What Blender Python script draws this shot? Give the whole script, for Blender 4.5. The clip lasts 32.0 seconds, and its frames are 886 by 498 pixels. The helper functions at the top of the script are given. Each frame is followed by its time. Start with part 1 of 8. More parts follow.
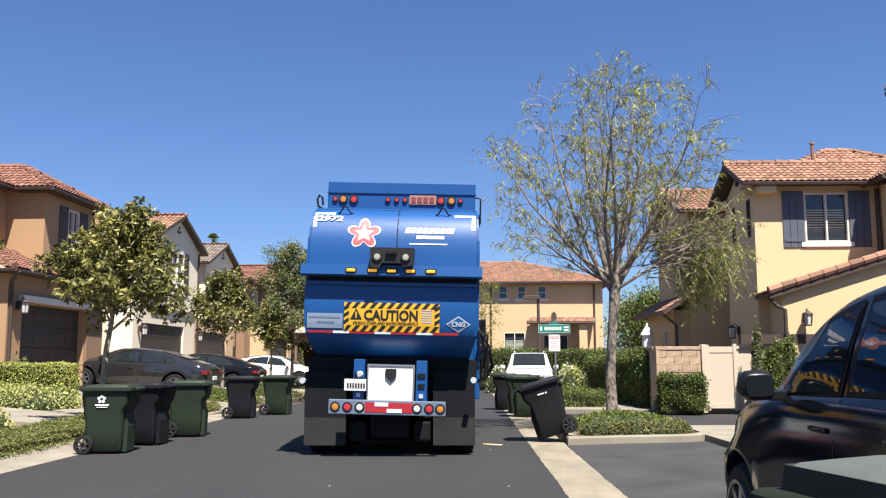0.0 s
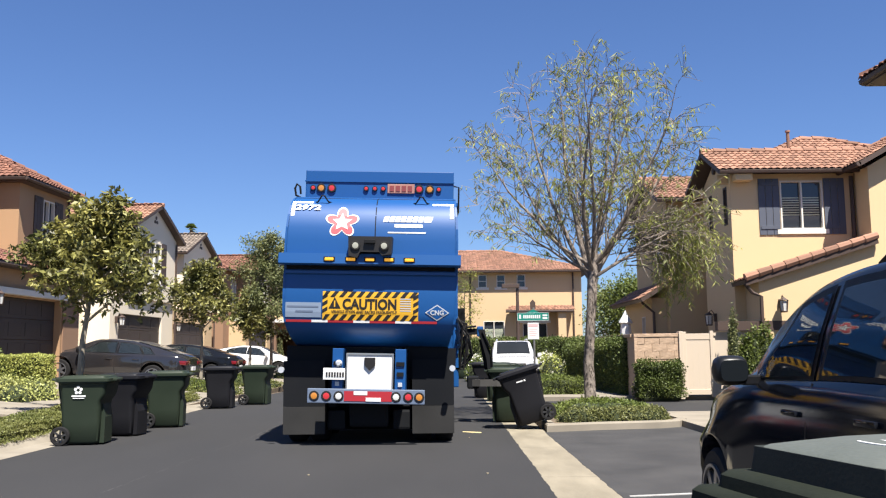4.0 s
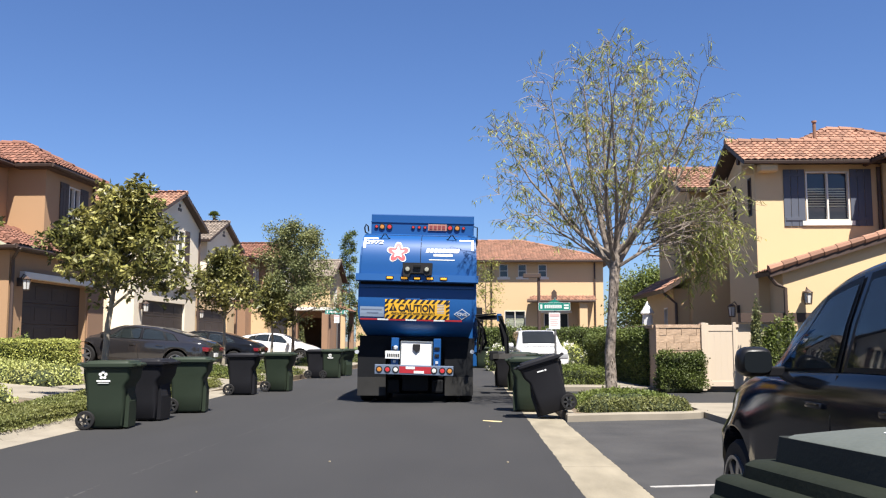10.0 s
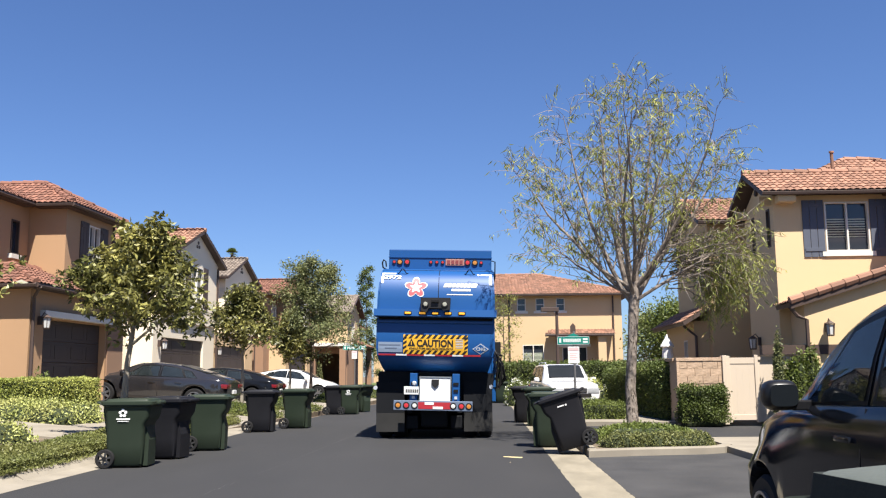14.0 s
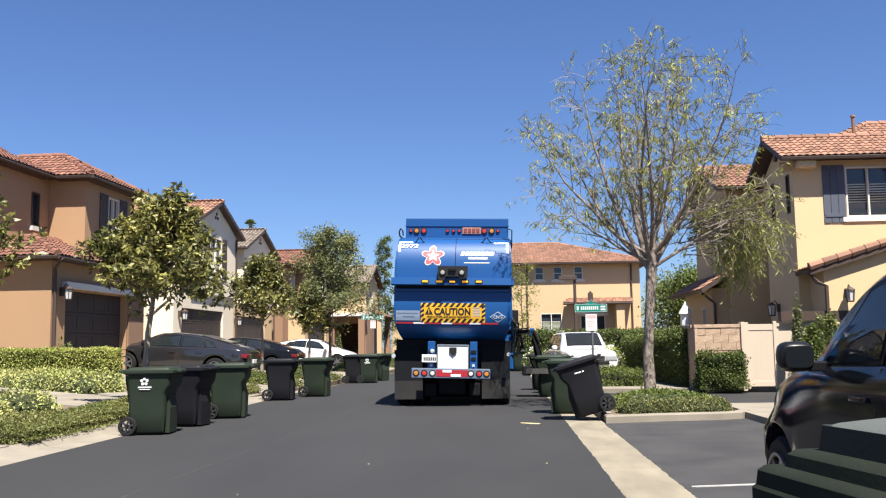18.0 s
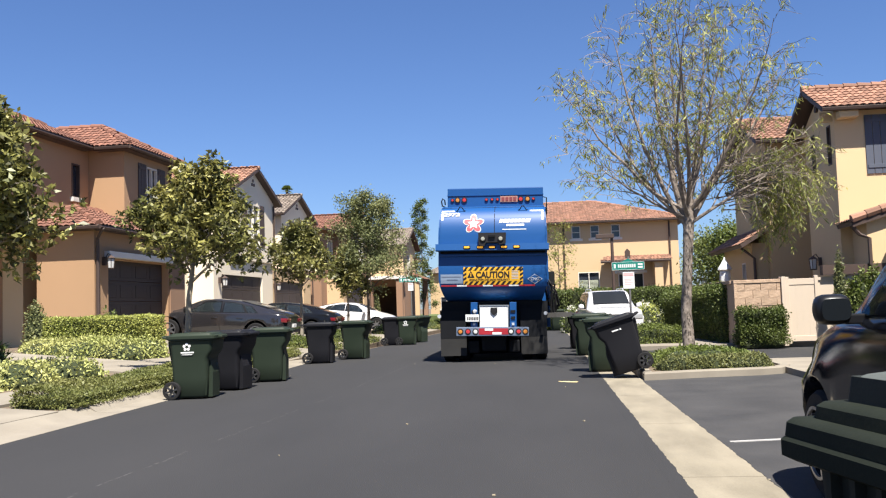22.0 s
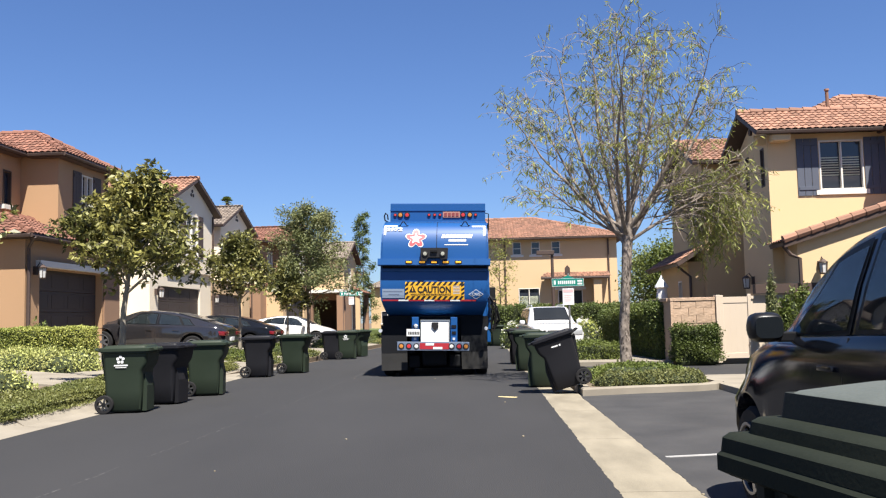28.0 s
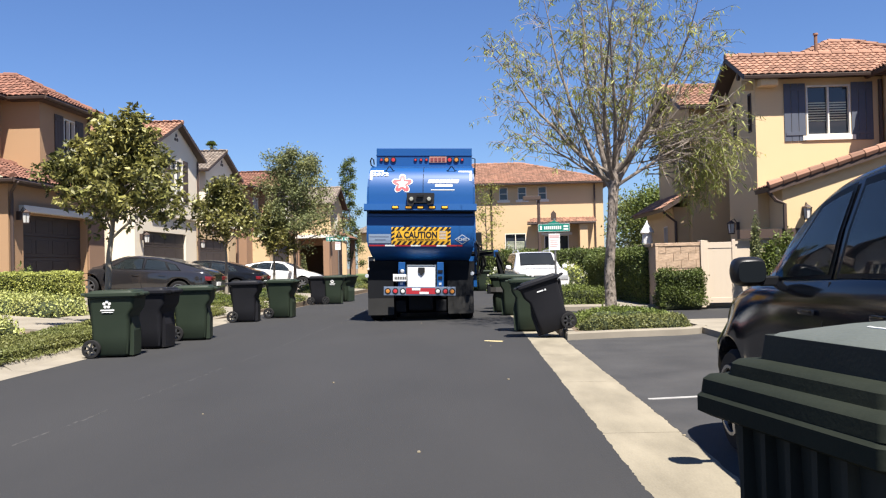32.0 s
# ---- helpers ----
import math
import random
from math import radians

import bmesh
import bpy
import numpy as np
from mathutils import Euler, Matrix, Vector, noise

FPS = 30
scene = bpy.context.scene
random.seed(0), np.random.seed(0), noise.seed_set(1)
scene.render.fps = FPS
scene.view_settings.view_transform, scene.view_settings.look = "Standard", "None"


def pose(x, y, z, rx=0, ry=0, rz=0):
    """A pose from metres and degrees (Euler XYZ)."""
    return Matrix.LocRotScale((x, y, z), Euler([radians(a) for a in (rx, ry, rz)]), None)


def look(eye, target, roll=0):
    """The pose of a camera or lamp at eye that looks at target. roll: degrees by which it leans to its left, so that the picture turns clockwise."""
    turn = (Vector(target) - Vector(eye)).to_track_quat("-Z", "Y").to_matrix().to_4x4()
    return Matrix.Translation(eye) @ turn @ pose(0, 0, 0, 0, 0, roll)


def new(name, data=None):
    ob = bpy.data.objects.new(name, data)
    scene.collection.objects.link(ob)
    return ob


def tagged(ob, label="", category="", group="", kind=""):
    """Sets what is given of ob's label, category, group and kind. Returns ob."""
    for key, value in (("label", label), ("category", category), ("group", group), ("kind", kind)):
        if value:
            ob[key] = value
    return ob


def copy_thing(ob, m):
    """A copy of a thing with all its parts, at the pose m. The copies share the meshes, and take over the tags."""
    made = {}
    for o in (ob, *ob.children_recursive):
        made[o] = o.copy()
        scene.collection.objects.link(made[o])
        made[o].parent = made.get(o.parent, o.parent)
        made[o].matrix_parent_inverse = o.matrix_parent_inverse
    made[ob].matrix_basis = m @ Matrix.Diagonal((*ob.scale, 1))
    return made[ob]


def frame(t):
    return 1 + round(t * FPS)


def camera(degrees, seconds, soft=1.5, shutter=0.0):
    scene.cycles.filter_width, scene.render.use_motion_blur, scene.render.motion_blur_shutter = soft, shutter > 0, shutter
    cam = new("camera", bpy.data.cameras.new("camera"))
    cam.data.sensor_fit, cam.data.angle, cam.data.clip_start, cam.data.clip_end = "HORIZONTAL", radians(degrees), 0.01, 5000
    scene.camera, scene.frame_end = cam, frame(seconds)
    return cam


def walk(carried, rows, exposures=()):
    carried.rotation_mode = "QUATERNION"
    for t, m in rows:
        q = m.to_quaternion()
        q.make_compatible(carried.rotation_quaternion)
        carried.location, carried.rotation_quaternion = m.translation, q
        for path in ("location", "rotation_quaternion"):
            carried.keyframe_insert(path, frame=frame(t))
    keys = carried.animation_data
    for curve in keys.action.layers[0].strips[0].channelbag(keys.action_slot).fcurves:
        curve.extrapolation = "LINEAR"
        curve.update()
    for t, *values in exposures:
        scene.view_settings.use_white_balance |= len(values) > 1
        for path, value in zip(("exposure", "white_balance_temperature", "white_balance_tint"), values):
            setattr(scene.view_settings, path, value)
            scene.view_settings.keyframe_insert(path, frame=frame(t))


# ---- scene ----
cam = camera(52.92, 32.0, soft=1.2)
# a camera held by hand, swaying a few centimetres about one spot
PATH = [
    (0, pose(-0.015, 0, 1.380, 97.27, 0.15, 1.64)),
    (0.5, pose(-0.014, 0, 1.380, 96.90, -0.63, 1.83)),
    (1, pose(-0.012, 0, 1.378, 96.66, -0.86, 1.99)),
    (1.5, pose(-0.009, 0, 1.375, 96.62, -0.02, 1.94)),
    (2, pose(-0.003, 0, 1.369, 95.61, 0.72, 1.37)),
    (2.5, pose(0.001, 0, 1.367, 95.27, 0.63, 0.05)),
    (3, pose(0.001, 0, 1.368, 96.47, 0.55, -0.52)),
    (3.5, pose(0.001, 0, 1.369, 96.50, 0.57, 0.38)),
    (5.5, pose(-0.000, 0, 1.373, 96.82, 0.59, 0.14)),
    (6, pose(-0.001, 0, 1.369, 96.06, 0.96, 0.33)),
    (6.5, pose(-0.003, 0, 1.363, 94.99, 0.89, 0.32)),
    (7, pose(-0.004, 0, 1.359, 94.54, 0.69, 1.11)),
    (7.5, pose(-0.003, 0, 1.358, 94.80, 0.59, 2.33)),
    (8, pose(-0.003, 0, 1.360, 95.00, 0.46, 2.87)),
    (8.5, pose(-0.002, 0, 1.362, 94.85, 0.01, 3.00)),
    (9, pose(-0.003, 0, 1.361, 94.98, -0.71, 2.78)),
    (9.5, pose(-0.005, 0, 1.362, 95.55, -0.64, 2.35)),
    (10, pose(-0.006, 0, 1.365, 95.88, -0.00, 1.68)),
    (10.5, pose(-0.013, 0, 1.368, 95.77, 0.05, 2.24)),
    (11, pose(-0.022, 0, 1.369, 95.99, -0.38, 2.79)),
    (11.5, pose(-0.025, 0, 1.369, 96.23, -0.39, 2.82)),
    (12, pose(-0.026, 0, 1.371, 96.71, -0.33, 2.72)),
    (12.5, pose(-0.029, 0, 1.374, 97.11, -0.23, 2.72)),
    (13, pose(-0.032, 0, 1.374, 97.41, -0.15, 2.66)),
    (13.5, pose(-0.032, 0, 1.373, 97.83, 0.29, 2.96)),
    (15.5, pose(-0.015, 0, 1.357, 98.31, 0.86, 2.41)),
    (16, pose(-0.014, 0, 1.356, 98.11, 0.46, 2.43)),
    (16.5, pose(-0.010, 0, 1.351, 97.41, 0.70, 2.41)),
    (17, pose(-0.006, 0, 1.342, 96.44, 0.69, 2.42)),
    (17.5, pose(-0.006, 0, 1.334, 95.62, 0.00, 3.19)),
    (18, pose(-0.005, 0, 1.333, 96.19, 0.77, 4.01)),
    (18.5, pose(-0.004, 0, 1.333, 96.91, 1.56, 4.74)),
    (19, pose(0.003, 0, 1.335, 97.73, 1.71, 4.44)),
    (19.5, pose(0.014, 0, 1.336, 98.40, 1.50, 3.88)),
    (20, pose(0.019, 0, 1.332, 96.80, 1.43, 4.90)),
    (20.5, pose(0.019, 0, 1.326, 94.75, 1.77, 6.20)),
    (21, pose(0.019, 0, 1.322, 93.79, 1.85, 6.89)),
    (21.5, pose(0.024, 0, 1.322, 93.56, 1.53, 6.97)),
    (22, pose(0.031, 0, 1.325, 93.78, 1.89, 6.48)),
    (22.5, pose(0.032, 0, 1.328, 94.55, 1.73, 5.39)),
    (23, pose(0.030, 0, 1.327, 94.62, 0.98, 4.74)),
    (23.5, pose(0.028, 0, 1.326, 94.32, 0.29, 5.01)),
    (24, pose(0.027, 0, 1.328, 94.86, -0.25, 5.25)),
    (24.5, pose(0.026, 0, 1.330, 95.44, -0.21, 5.60)),
    (25, pose(0.028, 0, 1.332, 96.18, 0.33, 5.12)),
    (25.5, pose(0.030, 0, 1.334, 96.46, -0.03, 4.00)),
    (26, pose(0.031, 0, 1.332, 96.13, -0.68, 3.19)),
    (26.5, pose(0.030, 0, 1.329, 95.89, -0.64, 2.69)),
    (28.5, pose(0.021, 0, 1.324, 94.34, 1.61, 2.73)),
    (29, pose(0.020, 0, 1.325, 94.14, 1.44, 2.87)),
    (29.5, pose(0.019, 0, 1.324, 93.36, 1.18, 2.80)),
    (30, pose(0.019, 0, 1.322, 92.68, 0.91, 2.41)),
    (30.5, pose(0.018, 0, 1.322, 92.00, 1.06, 2.12)),
    (31, pose(0.019, 0, 1.320, 90.99, 0.77, 2.25)),
    (31.5, pose(0.023, 0, 1.319, 90.91, 0.90, 2.02)),
    (32, pose(0.027, 0, 1.319, 91.08, 1.33, 1.80)),
]
walk(cam, PATH)

# ---- light ----
SUN_AZ, SUN_EL = 156.0, 62.5
world = bpy.data.worlds.new("sky")
scene.world = world
world.use_nodes = True
wn = world.node_tree
sky = wn.nodes.new("ShaderNodeTexSky")
sky.sky_type = "NISHITA"
sky.sun_disc = False
sky.sun_elevation, sky.sun_rotation = radians(SUN_EL), radians(SUN_AZ)
sky.air_density, sky.dust_density, sky.ozone_density = 1.0, 0.35, 3.0
wn.nodes["Background"].inputs["Strength"].default_value = 0.0405
deep = wn.nodes.new("ShaderNodeMix")
deep.data_type, deep.blend_type = "RGBA", "MULTIPLY"
deep.inputs[0].default_value = 1.0
deep.inputs[7].default_value = (0.82, 1.0, 1.38, 1)
wn.links.new(sky.outputs[0], deep.inputs[6])
wn.links.new(deep.outputs[2], wn.nodes["Background"].inputs["Color"])
sun = new("sun", bpy.data.lights.new("sun", "SUN"))
sun.data.energy, sun.data.angle, sun.data.color = 5.0, radians(0.53), (1.0, 0.95, 0.87)
sun_way = Vector((math.sin(radians(SUN_AZ)) * math.cos(radians(SUN_EL)), math.cos(radians(SUN_AZ)) * math.cos(radians(SUN_EL)), math.sin(radians(SUN_EL))))
sun.matrix_basis = look(sun_way * 60, (0, 0, 0))
scene.view_settings.exposure = 1.33

# ---- materials ----


def surf(name, c1, c2=None, scale=6.0, rough=0.7, metal=0.0, bump=0.0, fine=60.0, coat=0.0, spec=0.5, vary=0.0, trans=0.0, stretch=(1, 1, 1), ior=1.45):
    """A material of two colours mixed by noise at two scales, with relief."""
    m = bpy.data.materials.new(name)
    m.use_nodes = True
    t = m.node_tree
    b = t.nodes["Principled BSDF"]
    c2 = c2 or tuple(v * 0.8 for v in c1)
    co = t.nodes.new("ShaderNodeTexCoord")
    mp = t.nodes.new("ShaderNodeMapping")
    mp.inputs["Scale"].default_value = stretch
    t.links.new(co.outputs["Object"], mp.inputs["Vector"])
    big, small = t.nodes.new("ShaderNodeTexNoise"), t.nodes.new("ShaderNodeTexNoise")
    big.inputs["Scale"].default_value, small.inputs["Scale"].default_value = scale * 0.25, fine
    big.inputs["Detail"].default_value, small.inputs["Detail"].default_value = 5, 3
    for n in (big, small):
        t.links.new(mp.outputs[0], n.inputs["Vector"])
    add = t.nodes.new("ShaderNodeMath")
    add.operation = "MULTIPLY_ADD"
    add.inputs[1].default_value = 0.45
    sc = t.nodes.new("ShaderNodeMath")
    sc.operation = "MULTIPLY_ADD"
    sc.inputs[1].default_value, sc.inputs[2].default_value = 1.6, -0.55
    t.links.new(big.outputs[0], sc.inputs[0])
    t.links.new(small.outputs[0], add.inputs[0])
    t.links.new(sc.outputs[0], add.inputs[2])
    mix = t.nodes.new("ShaderNodeMix")
    mix.data_type = "RGBA"
    mix.inputs[6].default_value, mix.inputs[7].default_value = (*c1, 1), (*c2, 1)
    t.links.new(add.outputs[0], mix.inputs[0])
    out = mix.outputs[2]
    if vary:
        inf = t.nodes.new("ShaderNodeObjectInfo")
        geo = t.nodes.new("ShaderNodeNewGeometry")
        s = t.nodes.new("ShaderNodeMath")
        s.operation = "ADD"
        t.links.new(inf.outputs["Random"], s.inputs[0])
        t.links.new(geo.outputs["Random Per Island"], s.inputs[1])
        f = t.nodes.new("ShaderNodeMath")
        f.operation = "FRACT"
        t.links.new(s.outputs[0], f.inputs[0])
        r = t.nodes.new("ShaderNodeMapRange")
        r.inputs["To Min"].default_value, r.inputs["To Max"].default_value = 1 - vary, 1 + vary
        t.links.new(f.outputs[0], r.inputs[0])
        hv = t.nodes.new("ShaderNodeHueSaturation")
        t.links.new(r.outputs[0], hv.inputs["Value"])
        t.links.new(out, hv.inputs["Color"])
        out = hv.outputs[0]
    t.links.new(out, b.inputs["Base Color"])
    b.inputs["Roughness"].default_value, b.inputs["Metallic"].default_value = rough, metal
    b.inputs["Coat Weight"].default_value = coat
    b.inputs["Coat Roughness"].default_value = 0.05
    b.inputs["Specular IOR Level"].default_value = spec
    b.inputs["Transmission Weight"].default_value = trans
    b.inputs["IOR"].default_value = ior
    if bump:
        bp = t.nodes.new("ShaderNodeBump")
        bp.inputs["Strength"].default_value, bp.inputs["Distance"].default_value = bump, 0.02
        t.links.new(add.outputs[0], bp.inputs["Height"])
        t.links.new(bp.outputs[0], b.inputs["Normal"])
    return m


def leafy(name, c1, c2, vary=0.35, rough=0.55, through_light=0.25):
    """Foliage: each leaf of its own tone, letting some light through."""
    m = surf(name, c1, c2, scale=3, rough=rough, fine=25, vary=vary)
    t = m.node_tree
    b = t.nodes["Principled BSDF"]
    tr = t.nodes.new("ShaderNodeBsdfTranslucent")
    sh = t.nodes.new("ShaderNodeMixShader")
    sh.inputs[0].default_value = through_light
    t.links.new(b.inputs["Base Color"].links[0].from_socket, tr.inputs["Color"])
    t.links.new(b.outputs[0], sh.inputs[1])
    t.links.new(tr.outputs[0], sh.inputs[2])
    t.links.new(sh.outputs[0], t.nodes["Material Output"].inputs["Surface"])
    return m


def glow(name, c, strength):
    m = surf(name, c, c, rough=0.3)
    b = m.node_tree.nodes["Principled BSDF"]
    b.inputs["Emission Color"].default_value, b.inputs["Emission Strength"].default_value = (*c, 1), strength
    return m


ASPHALT = surf("asphalt", (0.0180, 0.0179, 0.0190), (0.0292, 0.0284, 0.0290), scale=2.6, rough=0.88, bump=0.4, fine=110, stretch=(1, 0.35, 1))
ASPHALT_OLD = surf("asphalt_patch", (0.0224, 0.0224, 0.024), (0.0528, 0.0512, 0.0512), scale=5, rough=0.9, bump=0.4, fine=70)
CONCRETE = surf("concrete", (0.272, 0.24, 0.19), (0.165, 0.143, 0.112), scale=5, rough=0.9, bump=0.15, fine=90)
SOIL = surf("soil", (0.10, 0.075, 0.05), (0.16, 0.12, 0.085), scale=8, rough=0.95, bump=0.6, fine=60)
LAWN = surf("lawn", (0.07, 0.10, 0.025), (0.11, 0.13, 0.04), scale=4, rough=0.9, bump=0.5, fine=120)
STUCCO_YELLOW = surf("stucco_yellow", (0.645, 0.478, 0.272), (0.590, 0.436, 0.250), scale=2, rough=0.92, bump=0.12, fine=140)
STUCCO_TAN = surf("stucco_tan", (0.515, 0.368, 0.202), (0.46, 0.331, 0.184), scale=2, rough=0.92, bump=0.12, fine=140)
STUCCO_ORANGE = surf("stucco_orange", (0.40, 0.245, 0.135), (0.35, 0.215, 0.118), scale=2, rough=0.92, bump=0.12, fine=140)
STUCCO_BROWN = surf("stucco_brown", (0.30, 0.18, 0.11), (0.26, 0.155, 0.095), scale=2, rough=0.92, bump=0.12, fine=140)
STUCCO_WHITE = surf("stucco_white", (0.79, 0.69, 0.54), (0.74, 0.645, 0.505), scale=2, rough=0.92, bump=0.12, fine=140)
STUCCO_PEACH = surf("stucco_peach", (0.57, 0.408, 0.237), (0.522, 0.37, 0.214), scale=2, rough=0.92, bump=0.1, fine=140)
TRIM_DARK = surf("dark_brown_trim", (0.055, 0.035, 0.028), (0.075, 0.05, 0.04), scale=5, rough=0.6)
TRIM_WHITE = surf("cream_trim", (0.684, 0.648, 0.576), (0.612, 0.576, 0.513), scale=6, rough=0.6)
SHUTTER = surf("slate_shutter", (0.085, 0.095, 0.125), (0.07, 0.08, 0.105), scale=4, rough=0.6)
TILE_RED = surf("clay_tile", (0.215, 0.098, 0.064), (0.13, 0.06, 0.043), scale=3, rough=0.85, bump=0.2, fine=40, vary=0.3)
TILE_ORANGE = surf("orange_tile", (0.30, 0.158, 0.103), (0.20, 0.108, 0.073), scale=3, rough=0.85, bump=0.2, fine=40, vary=0.3)
TILE_GREY = surf("grey_brown_tile", (0.206, 0.163, 0.129), (0.146, 0.12, 0.0989), scale=3, rough=0.85, bump=0.2, fine=40, vary=0.25)
GARAGE_BROWN = surf("brown_garage_paint", (0.052, 0.0376, 0.032), (0.044, 0.032, 0.0272), scale=3, rough=0.6)
GLASS_DARK = surf("window_glass", (0.03, 0.035, 0.045), (0.025, 0.03, 0.04), rough=0.04, spec=0.7)
BLIND = surf("window_blind", (0.50, 0.53, 0.40), (0.42, 0.45, 0.33), scale=4, rough=0.7)
BRICK = surf("tan_block", (0.493, 0.352, 0.246), (0.334, 0.233, 0.158), scale=26, rough=0.92, bump=0.7, fine=30, vary=0.1)
MORTAR = surf("mortar", (0.475, 0.339, 0.238), (0.422, 0.299, 0.207), rough=0.95)
VINYL = surf("beige_vinyl", (0.552, 0.46, 0.359), (0.515, 0.428, 0.331), scale=2, rough=0.5)
BIN_GREEN = surf("green_plastic", (0.018, 0.027, 0.0171), (0.0261, 0.0351, 0.0234), scale=6, rough=0.55, spec=0.22, bump=0.05, fine=120)
BIN_BLACK = surf("black_plastic", (0.009, 0.009, 0.011), (0.015, 0.015, 0.018), scale=6, rough=0.55, bump=0.05, fine=120, spec=0.2)
# lid top grey, set lighter than the lid sides because the sun strikes it
BIN_GREY_LID = surf("sunlit_grey_lid", (0.060, 0.069, 0.060), (0.12, 0.13, 0.115), scale=8, rough=0.6, bump=0.08, fine=90)
RUBBER = surf("rubber", (0.009, 0.009, 0.010), (0.018, 0.017, 0.017), scale=8, spec=0.3, rough=0.85, bump=0.15)
TRUCK_BLUE = surf("truck_blue", (0.0022, 0.056, 0.200), (0.0028, 0.063, 0.218), scale=1.2, rough=0.47, coat=0.03, fine=20)
TRUCK_DARK = surf("grimy_underside", (0.005, 0.006, 0.008), (0.011, 0.011, 0.012), scale=5, spec=0.18, rough=0.7, bump=0.1)
WHITE_PAINT = surf("white_paint", (0.702, 0.702, 0.684), (0.63, 0.63, 0.612), scale=4, rough=0.45)
RED_PAINT = surf("red_paint", (0.36, 0.022, 0.032), (0.30, 0.02, 0.026), scale=4, rough=0.4)
PINK_RED = surf("faded_red", (0.62, 0.12, 0.13), (0.55, 0.10, 0.11), scale=6, rough=0.5)
CAUTION_YELLOW = surf("caution_yellow", (0.66, 0.36, 0.022), (0.58, 0.31, 0.022), scale=5, rough=0.45)
INK_BLACK = surf("black_ink", (0.009, 0.008, 0.008), (0.014, 0.012, 0.011), rough=0.5)
GREY_DECAL = surf("grey_decal", (0.42, 0.44, 0.47), (0.36, 0.38, 0.41), scale=8, rough=0.5)
CHROME = surf("chrome", (0.7, 0.7, 0.72), (0.6, 0.6, 0.62), rough=0.15, metal=1.0)
STEEL = surf("worn_steel", (0.32, 0.31, 0.30), (0.22, 0.21, 0.20), scale=10, rough=0.5, metal=0.8, bump=0.1)
AMBER = glow("amber_lens", (0.72, 0.33, 0.03), 0.3)
AMBER_DIM = surf("amber_reflector", (0.52, 0.20, 0.03), (0.40, 0.16, 0.03), rough=0.25, coat=0.5)
RED_LENS = glow("red_lens", (0.42, 0.028, 0.034), 0.06)
CLEAR_LENS = surf("clear_lens", (0.62, 0.62, 0.60), (0.5, 0.5, 0.48), rough=0.2, coat=0.5)
SIGN_GREEN = surf("sign_green", (0.005, 0.19, 0.15), (0.005, 0.165, 0.13), rough=0.4)
BARK = surf("pale_bark", (0.33, 0.275, 0.23), (0.055, 0.043, 0.035), scale=56, rough=0.9, bump=0.6, fine=22, stretch=(1, 1, 0.7))
BARK_GREY = surf("grey_bark", (0.30, 0.265, 0.21), (0.15, 0.13, 0.10), scale=20, rough=0.9, bump=0.4, fine=26, stretch=(1, 1, 0.4))
BARK_DARK = surf("brown_bark", (0.16, 0.12, 0.09), (0.09, 0.07, 0.055), scale=14, rough=0.9, bump=0.5, fine=30, stretch=(1, 1, 0.4))
CAR_BLACK = surf("black_car_paint", (0.006, 0.007, 0.010), (0.009, 0.010, 0.013), rough=0.10, spec=0.25)
CAR_GREY = surf("grey_car_paint", (0.030, 0.028, 0.030), (0.036, 0.034, 0.036), rough=0.16, coat=1.0, metal=0.4)
CAR_WHITE = surf("white_car_paint", (0.65, 0.65, 0.65), (0.62, 0.62, 0.62), rough=0.25, coat=0.8)
CAR_GLASS = surf("car_glass", (0.024, 0.032, 0.035), (0.040, 0.048, 0.049), rough=0.02, spec=0.8, ior=1.75)
SCREEN_GLASS = surf("screen_glass", (0.012, 0.014, 0.016), (0.022, 0.024, 0.026), rough=0.05, spec=0.3)
LEAF_WILLOW = leafy("slender_leaf", (0.11, 0.14, 0.035), (0.46, 0.45, 0.12), through_light=0.42)
LEAF_MAGNOLIA = leafy("glossy_leaf", (0.029, 0.050, 0.012), (0.36, 0.32, 0.095), rough=0.46, vary=0.8, through_light=0.26)
LEAF_TREE = leafy("tree_leaf", (0.106, 0.132, 0.048), (0.23, 0.228, 0.09))
LEAF_HEDGE = leafy("hedge_leaf", (0.0765, 0.111, 0.0187), (0.162, 0.187, 0.0425))
LEAF_DARK = leafy("dark_hedge_leaf", (0.06, 0.09, 0.018), (0.13, 0.155, 0.035))
LEAF_VARIEGATED = leafy("variegated_leaf", (0.24, 0.295, 0.065), (0.57, 0.535, 0.22), vary=0.28)
LEAF_BOX = leafy("box_leaf", (0.221, 0.264, 0.0553), (0.442, 0.442, 0.123))
LEAF_DRY = leafy("dry_stem_leaf", (0.085, 0.105, 0.03), (0.21, 0.21, 0.075))
LEAF_MAT = leafy("groundcover_leaf", (0.120, 0.143, 0.036), (0.212, 0.204, 0.064))
# near-black green that stands for the shade behind the outer leaves
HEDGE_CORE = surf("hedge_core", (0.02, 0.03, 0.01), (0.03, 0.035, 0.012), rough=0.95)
PETAL = leafy("white_petal", (0.78, 0.76, 0.66), (0.70, 0.68, 0.58), vary=0.1)

# ---- mesh helpers ----


